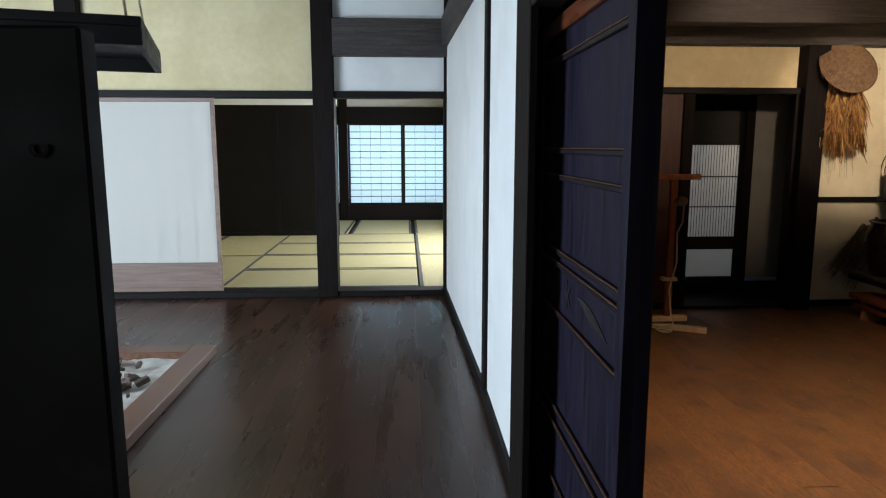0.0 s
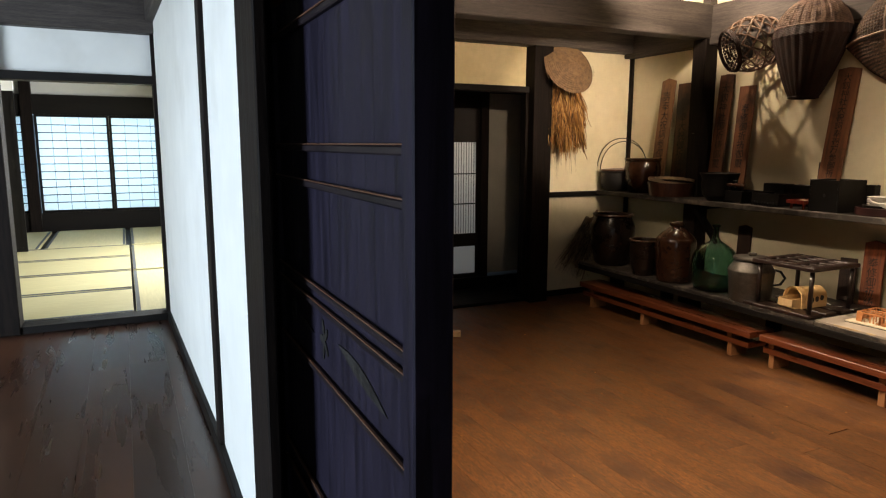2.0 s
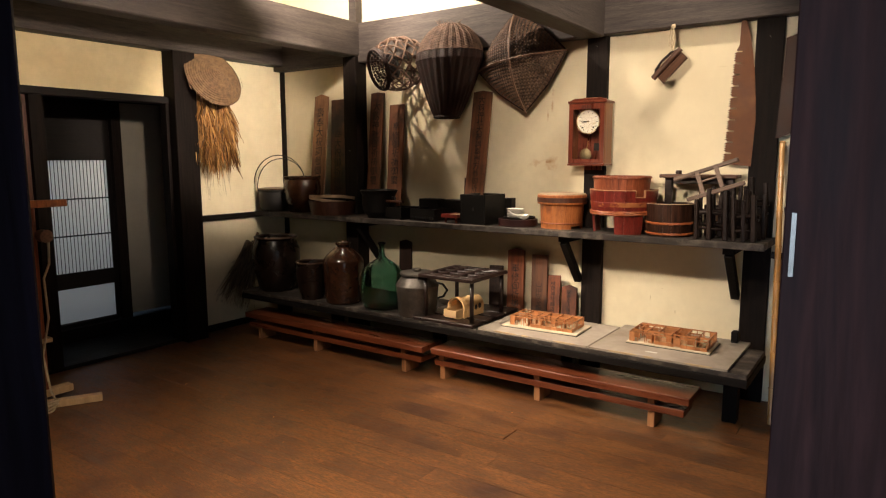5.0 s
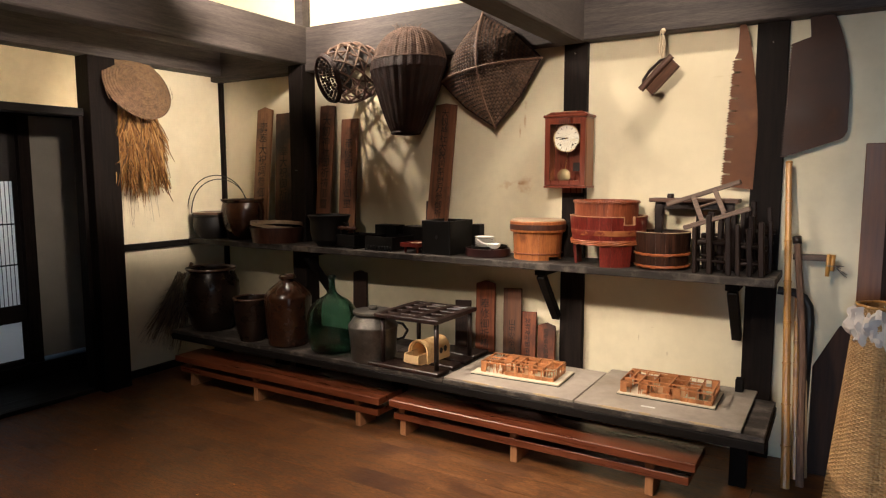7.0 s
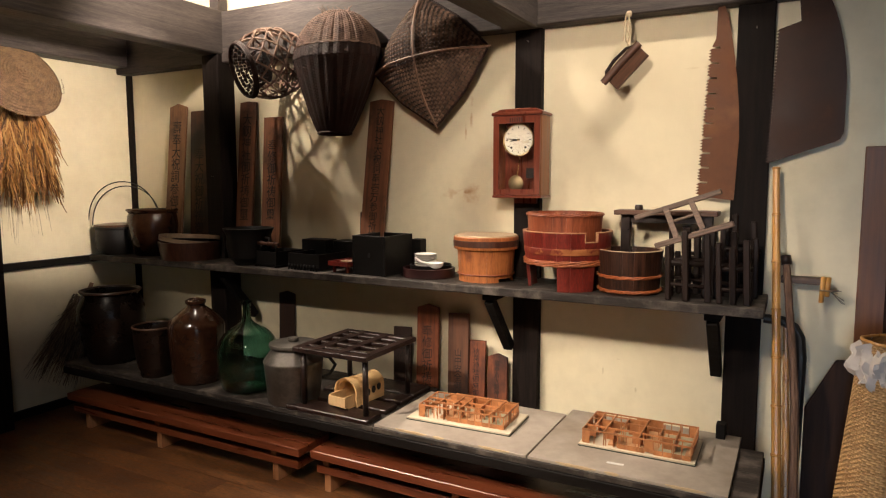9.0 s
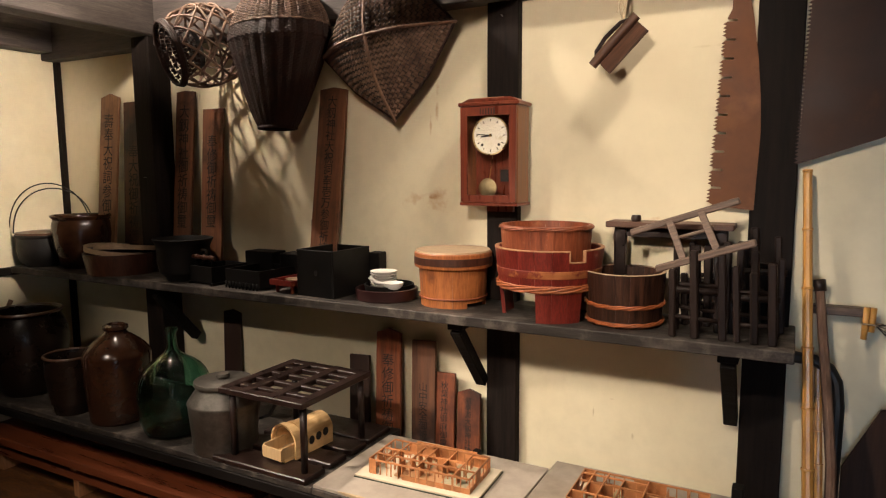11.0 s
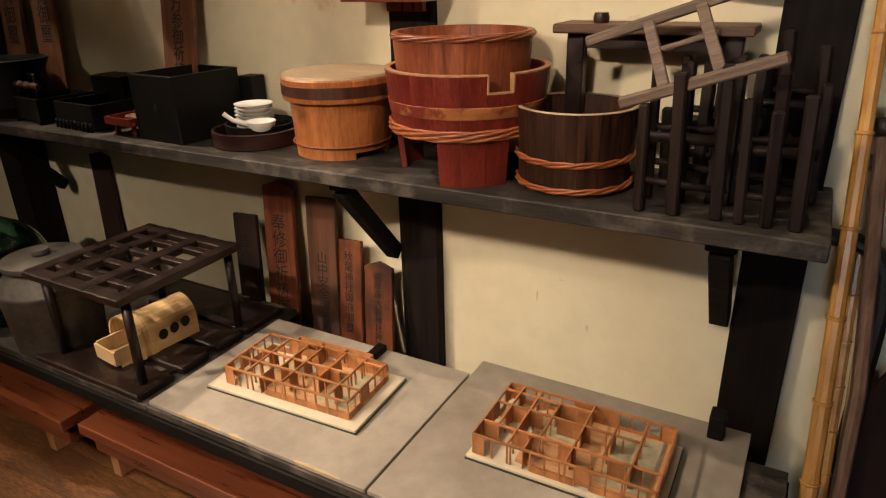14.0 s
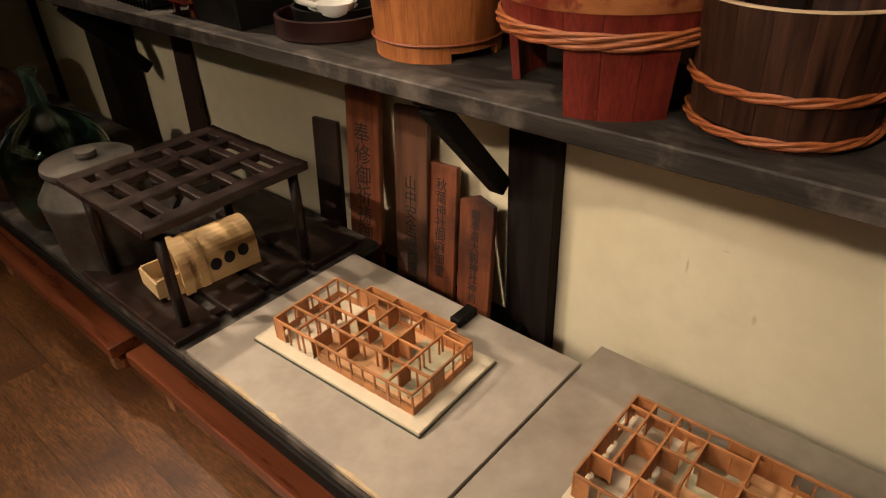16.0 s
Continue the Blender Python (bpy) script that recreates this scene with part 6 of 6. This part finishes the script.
def shaggy(clumps, per, seed, width, depth, ln, blade):
    """Crinkled flat straws in clumps that hang at uneven lengths."""
    r = random.Random(seed)
    bm = bmesh.new()
    for c in range(clumps):
        cx, cy = r.uniform(-1, 1), r.uniform(0, 1)
        z0 = r.uniform(-0.40, 0.04) * ln if r.random() < 0.7 else 0.0
        cl = ln * r.uniform(0.28, 0.62)
        if z0 - cl < -ln * 1.02:
            cl = ln * r.uniform(0.95, 1.04) + z0
        lean = r.uniform(-0.05, 0.05)
        for i in range(per):
            spread = r.uniform(0.008, 0.028)
            a0 = r.uniform(0, 6.28)
            ph, fq, am = r.uniform(0, 6.28), r.uniform(6, 13), r.uniform(0.002, 0.008)
            l1 = cl * r.uniform(0.6, 1.08)
            tw, spin = r.uniform(0, 3.14), r.uniform(-2.5, 2.5)
            va, vb = [], []
            for k in range(8):
                t = k / 7
                z = z0 - l1 * t
                wide = 0.62 + 0.42 * min(1, -z / ln + 0.15) ** 0.7
                p = Vector((cx * width * wide + lean * t * t + spread * t * math.cos(a0) + am * math.sin(ph + fq * t), -cy * depth * (0.4 + 0.6 * min(1, -z / ln + 0.2)) - 0.01 + spread * t * math.sin(a0)
                            + am * math.cos(ph * 1.7 + fq * t), z))
                p.y = min(p.y, 0.02)
                h = blade * (0.5 + 0.9 * math.sin(math.pi * min(1, t * 0.85 + 0.12)))
                o = Vector((math.cos(tw + spin * t), math.sin(tw + spin * t), 0)) * h
                va.append(bm.verts.new(p - o))
                vb.append(bm.verts.new(p + o))
            for k in range(7):
                bm.faces.new((va[k], vb[k], vb[k + 1], va[k + 1]))
    return bm


part("straw_layer", shaggy(260, 15, 3, 0.165, 0.10, 0.66, 0.0030), M["straw"], cape)
part("straw_layer", shaggy(190, 12, 8, 0.160, 0.13, 0.64, 0.0036), M["straw"], cape)
part("straw_fringe", straw_bundle(60, 11, 0.11, 0.16, 0.03, 0.08, 0.80, 0.0011), M["broom"], cape, "thin frayed ends")

# ---- broom in the corner ----
br = thing("broom", pose(4.24, 5.42, 0.68) @ Matrix.Rotation(radians(28), 4, "Y") @ Matrix.Rotation(radians(2), 4, "X"), "dry dark twig broom leaning beside the big jar", "broom")
part("brush", shaggy(46, 14, 21, 0.12, 0.10, 0.50, 0.0016), M["broom"], br)
part("brush", straw_bundle(420, 22, 0.05, 0.17, 0.03, 0.10, 0.54, 0.0018), M["broom"], br)
part("binding", lathe(((0.036, -0.05), (0.040, -0.04), (0.038, -0.01), (0.034, 0.0)), 20), M["rope"], br, m=pose(0, -0.015, 0))
part("handle", tube([(0, -0.015, -0.06), (0, -0.01, 0.10)], 0.012, 8), M["stick"], br)

# ---- hanging plane ----
pl = thing("hanging_plane", pose(4.625, 2.262, 1.878) @ Matrix.Rotation(radians(-46), 4, "X") @ Matrix.Scale(0.86, 4), "small brown wooden tool hung from the beam by a cord", "tool")
part("body", boxed(-0.010, 0.006, -0.105, 0.105, -0.075, 0.018, 0.003, Matrix.Rotation(radians(24), 4, "Y")), M["dark_tool"], pl, "dark flat board")
part("bar", tube([(-0.016, -0.118, 0.012), (-0.018, 0.0, 0.014), (-0.016, 0.128, 0.012)], 0.019, 12), M["dark_tool"], pl)
part("grip", tube([(-0.004, -0.09, 0.025), (-0.004, -0.06, 0.046), (-0.004, 0.02, 0.052), (-0.004, 0.08, 0.042), (-0.004, 0.10, 0.02)], 0.009, 8), M["stand"], pl, "dark bow grip")
cord = thing("cord", pose(4.625, 2.248, 1.925), "pale knotted hemp cord hanging from the beam", "cord")
for k in range(3):
    pts = [(0.004 * math.cos(2.1 * k + 9 * i / 12), 0.006 * math.sin(2.1 * k + 9 * i / 12) + 0.004 * (k - 1), 0.0 + 0.17 * i / 12) for i in range(13)]
    part("strand", tube(pts, 0.0035, 6), M["rope"], cord)
part("loose_end", tube([(-0.004, 0.01, 0.16), (-0.01, 0.015, 0.11), (-0.006, 0.018, 0.05)], 0.003, 6), M["rope"], cord)
part("knot", lathe(((0, -0.012), (0.010, -0.006), (0.013, 0.004), (0.008, 0.014), (0, 0.016)), 12), M["rope"], cord, m=pose(0, 0, 0.155))

# ---- saws ----


def toothed(y0, z0, y1, z1, n, depth, group=0, gap=0.0):
    """Teeth along an edge; with a group size, deep slots part the groups."""
    out = []
    a, b = Vector((y0, z0)), Vector((y1, z1))
    d = (b - a) / n
    s = Vector((-d.y, d.x)).normalized() * -1
    for i in range(n):
        p = a + d * i
        if group and i % group == group - 1:
            out += [tuple(p), tuple(p - s * gap), tuple(p + d * 0.55 - s * gap), tuple(p + d * 0.6)]
        else:
            out += [tuple(p), tuple(p + s * depth + d * 0.35)]
    out.append(tuple(b))
    return out


saw = thing("pit_saw", pose(4.690, 0, 0), "long rusty pit saw blade hung on the wall", "saw")
teeth = toothed(1.958, 1.335, 1.925, 1.935, 50, 0.012, 5, 0.030)
part("blade", plate([(1.822, 1.312), (1.945, 1.325)] + teeth + [(1.912, 1.962), (1.910, 2.075), (1.896, 2.128), (1.883, 2.09), (1.866, 2.03), (1.845, 1.92), (1.829, 1.805), (1.817, 1.68), (1.812, 1.56)], 0.003), M["rust"], saw)
part("handle", tube([(-0.005, 1.88, 2.09), (-0.015, 1.94, 2.155), (-0.02, 1.985, 2.20)], 0.011, 8), M["benchend"], saw, "round wooden handle")
part("tape", boxed(-0.006, 0.008, 1.852, 1.872, 2.125, 2.165), M["greentape"], saw, "scrap of green tape")
saw2 = thing("broad_saw", pose(4.690, 0, 0), "broad rusty saw blade hung beside the post", "saw")
teeth2 = toothed(1.702, 1.462, 1.684, 1.975, 42, 0.011)
curve = []
for i in range(9):
    t = i / 8
    curve.append((1.562 - 0.112 * math.sin(t * math.pi / 2), 2.15 - 0.44 * t ** 1.3))
part("blade", plate(teeth2 + [(1.612, 1.998), (1.622, 2.10)] + curve + [(1.450, 1.575), (1.462, 1.548), (1.48, 1.538)], 0.003), M["rust_dark"], saw2)
part("tape", boxed(-0.006, 0.008, 1.590, 1.635, 2.110, 2.140), M["greentape"], saw2, "scrap of green tape")

# ---- tools and mats in the right-hand corner ----


def bamboo(name, a, b, r, label):
    a, b = Vector(a), Vector(b)
    ob = thing(name, Matrix.Translation(a), label, "pole", "poles in the corner")
    n = 8
    for i in range(n):
        p, q = (b - a) * (i / n), (b - a) * ((i + 1) / n)
        k = 1 - 0.35 * i / n
        part("segment", tube([p, p + (q - p) * 0.04, p + (q - p) * 0.1, p + (q - p) * 0.9, q], r * k, 10), M["bamboo"], ob)
        part("node", tube([q - (q - p) * 0.02, q + (q - p) * 0.02], r * k * 1.16, 10), M["bamboo"], ob)
    return ob


bamboo("bamboo_pole", (4.40, 1.600, 0.0), (4.672, 1.672, 1.44), 0.0185, "long golden bamboo pole leaning on the post")
bamboo("bamboo_pole", (4.52, 1.57, 0.0), (4.69, 1.61, 0.82), 0.015, "short golden bamboo pole")
sk = thing("crooked_stick", pose(4.45, 1.545, 0.0), "crooked brown wooden stick leaning at the wall", "stick")
part("shaft", tube([(0, 0, 0), (0.05, 0.012, 0.25), (0.10, 0.02, 0.55), (0.16, 0.045, 0.80), (0.21, 0.075, 1.075)], 0.017, 8, taper=0.8), M["stick"], sk)
part("cap", tube([(0.207, 0.073, 1.065), (0.215, 0.078, 1.10)], 0.019, 8), M["stand"], sk)
peg = thing("wall_peg", pose(4.70, 1.56, 1.003), "short grey wooden bar on the wall with tied bamboo bits", "peg")
part("bar", boxed(-0.028, 0.012, -0.085, 0.075, -0.014, 0.014, 0.003), M["greyed"], peg)
for k, (y, l) in enumerate(((-0.070, 0.10), (-0.088, 0.075))):
    part("bamboo_bit", tube([(-0.034, y, 0.02), (-0.034, y + 0.004, 0.02 - l)], 0.009, 8), M["bamboo"], peg)
part("twine", tube([(-0.046, -0.06, -0.03), (-0.046, -0.10, -0.032), (-0.03, -0.115, -0.03), (-0.022, -0.06, -0.03)], 0.003, 6, closed=True), M["broom"], peg)
for k in range(9):
    part("twine_end", tube([(-0.035, -0.095, -0.035), (-0.035 + rr.uniform(-0.02, 0.02), -0.115 - rr.uniform(0, 0.03), -0.05 + rr.uniform(-0.03, 0.03))], 0.0012, 4), M["broom"], peg)
hoe = thing("iron_hook_bar", pose(4.66, 1.60, 0.0), "black bent iron bar leaning in the corner", "iron bar")
part("bar", tube([(-0.06, -0.04, 0.0), (-0.03, -0.045, 0.35), (0.0, -0.05, 0.70), (0.01, -0.042, 0.775), (0.015, -0.02, 0.815), (0.02, 0.02, 0.835), (0.02, 0.09, 0.84)], 0.019, 10), M["iron"], hoe)
ps = thing("pale_stave", pose(4.56, 1.535, 0.0), "pale bare wooden stave leaning at the wall", "stave")
part("stave", boxed(-0.010, 0.010, -0.013, 0.013, 0.0, 0.62, 0.003, Matrix.Rotation(radians(9), 4, "Y") @ Matrix.Rotation(radians(-3), 4, "X")), M["palewood"], ps)
bd = thing("brown_board", pose(4.62, 1.40, 0.0) @ Matrix.Rotation(radians(6), 4, "Y"), "dark brown pointed board leaning at the wall", "board")
part("board", plate([(-0.14, 0.0), (0.13, 0.0), (0.13, 0.50), (0.03, 0.70), (-0.14, 0.72)], 0.014, 0.003), M["brownboard"], bd)
for z in (0.36, 0.42):
    part("nail", tube([(-0.045, -0.03, z), (0.0, -0.03, z)], 0.004, 6), M["iron"], bd)
wb = thing("tall_board", pose(4.716, 1.06, 0.0), "tall red-brown board standing against the wall", "board")
part("board", boxed(0, 0.018, 0.0, 0.315, 0.0, 1.52, 0.003), M["brownboard2"], wb)
part("dark_board", boxed(-0.014, -0.001, 0.0, 0.225, 0.0, 1.36, 0.003), M["brownboard"], wb)

mat = thing("rolled_straw_mat", pose(4.36, 1.285, 0.0), "golden woven straw mat rolled upright on the floor", "straw mat")


def roll_surface(u, v):
    a = 2 * math.pi * u
    r = (0.165 - 0.075 * v) * (1 + 0.045 * math.sin(5 * a + 0.6) + 0.02 * math.sin(11 * a))
    return (r * math.cos(a), r * math.sin(a), 0.86 * v)


part("weave", woven(roll_surface, 56, 104, 0.0026, 0.03), M["strawmat"], mat)
core = bmesh.new()
rows = [[core.verts.new((roll_surface(i / 40, j / 12)[0] * 0.975, roll_surface(i / 40, j / 12)[1] * 0.975, 0.86 * j / 12)) for i in range(40)] for j in range(13)]
for j in range(12):
    for i in range(40):
        f = core.faces.new((rows[j][i], rows[j][(i + 1) % 40], rows[j + 1][(i + 1) % 40], rows[j + 1][i]))
part("inner_layer", core, M["strawmat"], mat)
part("top_rim", tube([(roll_surface(i / 40, 1)[0], roll_surface(i / 40, 1)[1], 0.86) for i in range(40)], 0.006, 6, closed=True), M["bamboo"], mat)
cl = thing("white_cloth", pose(4.36, 1.285, 0.755), "crumpled off-white cloth draped round the mat's top", "cloth")
bm = bmesh.new()
rows = []
for j in range(9):
    ring_ = []
    for i in range(64):
        a = 2 * math.pi * i / 64
        v = j / 8
        r = 0.098 + 0.022 * math.sin(math.pi * v) + 0.010 * math.sin(7 * a + 5 * v) + 0.010 * math.sin(13 * a - 6 * v) + 0.006 * math.sin(23 * a + 9 * v) + 0.008 * math.sin(11 * v + 4 * a)
        hang = -0.03 * max(0, math.sin(2 * a + 0.7)) - 0.015 * max(0, math.sin(3 * a))
        ring_.append(bm.verts.new((r * math.cos(a), r * math.sin(a), 0.095 - 0.13 * v + hang * v + 0.010 * math.sin(9 * a))))
    rows.append(ring_)
for j in range(8):
    for i in range(64):
        f = bm.faces.new((rows[j][i], rows[j][(i + 1) % 64], rows[j + 1][(i + 1) % 64], rows[j + 1][i]))
        f.smooth = True
part("folds", bm, M["cloth"], cl)
hk = thing("iron_shears", pose(4.235, 1.225, 0.62), "black iron loop tool hung on the straw mat", "tool")
part("loop", tube(arc((0, 0.0, 0.03), 0.042, -60, 240, 18, "yz"), 0.006, 6), M["iron"], hk)
part("ring", tube(arc((0, 0, 0.083), 0.014, 0, 340, 12, "yz"), 0.004, 6), M["iron"], hk)
rod = thing("thin_rod", pose(3.44, 1.265, 0.0), "thin red-brown upright rod standing before the wall", "rod")
part("rod", tube([(0, 0, 0.012), (0.03, -0.012, 1.75)], 0.011, 10), M["rod"], rod)
part("foot", lathe(((0, 0), (0.07, 0), (0.07, 0.010), (0.02, 0.014), (0, 0.014)), 32), M["rod"], rod)

# ---- straw winder by the far doorway ----
wd = thing("straw_winder", pose(2.40, 4.95, 0.0), "wooden straw-rope winder with a coil of rope", "winder")
part("foot", boxed(-0.16, 0.14, -0.03, 0.03, 0.055, 0.095, 0.004), M["palewood"], wd)
part("foot", boxed(-0.14, 0.26, -0.025, 0.025, 0.0, 0.04, 0.004, pose(0, -0.04, 0, 0, 0, -28)), M["palewood"], wd)
part("post", boxed(-0.028, 0.018, -0.018, 0.018, 0.095, 1.10, 0.003), M["oldtub"], wd)
part("crossbar", boxed(-0.16, 0.19, -0.016, 0.016, 1.10, 1.14, 0.004), M["lidtub"], wd)
part("peg", boxed(-0.06, 0.05, -0.03, 0.03, 0.36, 0.385, 0.003), M["palewood"], wd)
part("spool", lathe(((0, -0.03), (0.035, -0.03), (0.03, 0), (0.035, 0.03), (0, 0.03)), 20), M["stick"], wd, m=pose(0.04, -0.05, 0.95, 90))
part("rope", tube([(0.06, -0.05, 0.93), (0.05, -0.06, 0.80), (0.02, -0.05, 0.72), (0.03, -0.045, 0.5), (-0.02, -0.06, 0.3), (0.0, -0.07, 0.10), (0.02, -0.10, 0.02)], 0.006, 6), M["rope"], wd)
for k in range(4):
    part("rope_coil", tube([(-0.05 + 0.05 * math.cos(a) * (1 + 0.2 * k), -0.09 + 0.04 * math.sin(a), 0.012 + 0.011 * k + 0.01 * math.sin(a + k)) for a in [2 * math.pi * i / 20 for i in range(20)]], 0.006, 6, closed=True), M["rope"], wd)

# ---- hearth ----
hh = thing("sunken_hearth", pose(0, 0, 0), "square hearth with a brown wooden frame and pale ash", "hearth")
part("frame_side", boxed(-0.925, -0.775, 2.86, 4.50, 0.0, 0.062, 0.005), M["hearthwood"], hh)
part("frame_side", boxed(-2.35, -0.9255, 4.35, 4.50, 0.0, 0.0615, 0.005), M["hearthwood"], hh)
part("frame_side", boxed(-2.35, -0.9255, 2.86, 3.01, 0.0, 0.0615, 0.005), M["hearthwood"], hh)
part("frame_side", boxed(-2.35, -2.20, 3.0105, 4.3495, 0.0, 0.061, 0.005), M["hearthwood"], hh)
bm = bmesh.new()
g = [[bm.verts.new((-2.2 + 1.274 * i / 60, 3.011 + 1.338 * j / 60, 0.016 + 0.018 * noise.noise(Vector((i * 0.14, j * 0.14, 0))) + 0.010 * noise.noise(Vector((i * 0.5, j * 0.5, 3)))
                    - 0.006 * math.exp(-((i - 42) ** 2 + (j - 34) ** 2) / 200))) for j in range(61)] for i in range(61)]
for i in range(60):
    for j in range(60):
        bm.faces.new((g[i][j], g[i + 1][j], g[i + 1][j + 1], g[i][j + 1])).smooth = True
part("ash", bm, M["ash"], hh, "pale grey ash")
bm = bmesh.new()
r = random.Random(12)
for k in range(260):
    x, y = -1.42 + r.gauss(0, 0.17), 3.72 + r.gauss(0, 0.20)
    if not (-2.15 < x < -0.98 and 3.06 < y < 4.3):
        continue
    s = r.uniform(0.012, 0.04)
    bm_box(bm, -s, s, -s * 0.5, s * 0.5, -s * 0.4, s * 0.4, pose(x, y, 0.034 + r.uniform(0, 0.012), r.uniform(-30, 30), r.uniform(-30, 30), r.uniform(0, 180)))
ch = tagged(new("charcoal", mesh_of("charcoal", bm, M["char"])), "scattered charred wood and charcoal on the ash", "charcoal", kind="stuff")
for k, (a, b, rad, mt) in enumerate((((-1.25, 3.10, 0.072), (-0.86, 3.22, 0.075), 0.016, "char"), ((-1.25, 3.02, 0.078), (-0.88, 3.07, 0.078), 0.016, "palewood"), ((-1.2, 2.94, 0.078), (-0.93, 2.97, 0.078), 0.014, "tin"))):
    f = thing("fire_tool", pose(*a), "firewood stick or tool resting on the hearth frame", "stick", "sticks on the hearth frame")
    part("rod", tube([(0, 0, 0), Vector(b) - Vector(a)], rad, 8), M[mt], f)

hid = thing("hanging_rack", pose(-0.60, 3.12, 1.775, 0, 0, 16), "black wooden drying rack hung by ropes over the hearth", "rack")
part("board", boxed(-1.25, 0.0, 0.0, 1.10, 0.045, 0.085, 0.004), M["lacquer"], hid)
part("edge", boxed(-1.25, 0.0, 0.0, 0.03, -0.03, 0.0448, 0.003), M["lacquer"], hid)
part("edge", boxed(-1.25, 0.0, 1.07, 1.10, -0.03, 0.0448, 0.003), M["lacquer"], hid)
part("edge", boxed(-0.03, 0.0, 0.0305, 1.0695, -0.03, 0.0448, 0.003), M["lacquer"], hid)
part("edge", boxed(-1.25, -1.22, 0.0305, 1.0695, -0.03, 0.0448, 0.003), M["lacquer"], hid)
for dx, dy in ((-0.06, 0.06), (-1.19, 0.06), (-0.06, 1.04), (-1.19, 1.04)):
    for k in (0, 1):
        part("rope", tube([(dx, dy + 0.012 * k, 0.085), (dx * 0.75 - 0.15, dy * 0.6 + 0.22, 1.503)], 0.006, 6), M["rope"], hid)

# ---- dark screen and post beside the camera's start ----
scr = thing("black_screen", pose(0.115, 1.06, 0.0), "tall black wooden board beside a dark post", "board")
part("board", boxed(-0.40, 0.0, -0.02, 0.02, 0.0, 1.468, 0.004), M["lacquer"], scr)
part("hook", tube(arc((-0.05, -0.026, 1.335), 0.008, 150, 390, 10, "xz"), 0.003, 6), M["iron"], scr, "small iron hook")
slab("post_start", -0.52, -0.288, 1.03, 1.25, 0, 3.25, "post", bevel=0.005)

# ---- small marks: stain, nails, floor crumbs ----
r = random.Random(31)
for y, z in ((1.765, 1.99), (2.72, 2.03), (4.675, 1.42)):
    nl = thing("nail", pose(4.70 if y < 4 else 4.61, y, z), "small rusty nail in the post", "nail", "nails")
    part("shank", tube([(-0.018, 0, 0.002), (0.0, 0, 0)], 0.0022, 6), M["tin"], nl)
bm = bmesh.new()
for k in range(42):
    x, y = r.uniform(1.7, 3.8), r.uniform(2.2, 5.1)
    s = r.uniform(0.002, 0.006)
    bm_box(bm, -s, s, -s * 0.5, s * 0.5, 0, 0.0015, pose(x, y, 0.0008, 0, 0, r.uniform(0, 180)))
tagged(new("straw_crumbs", mesh_of("straw_crumbs", bm, M["straw"])), "tiny scraps of straw on the floorboards", "scraps", kind="stuff")

# ---- floorboards ----
planks(floor, 1.04, 4.74, 0.0, 5.55, 0.142, (1.82, 2.73, 1.36), "floor_warm", rng)
planks(floor_hearth, -3.85, 0.945, -1.9, 6.125, 0.205, (2.73, 3.64), "floor_dark", rng)
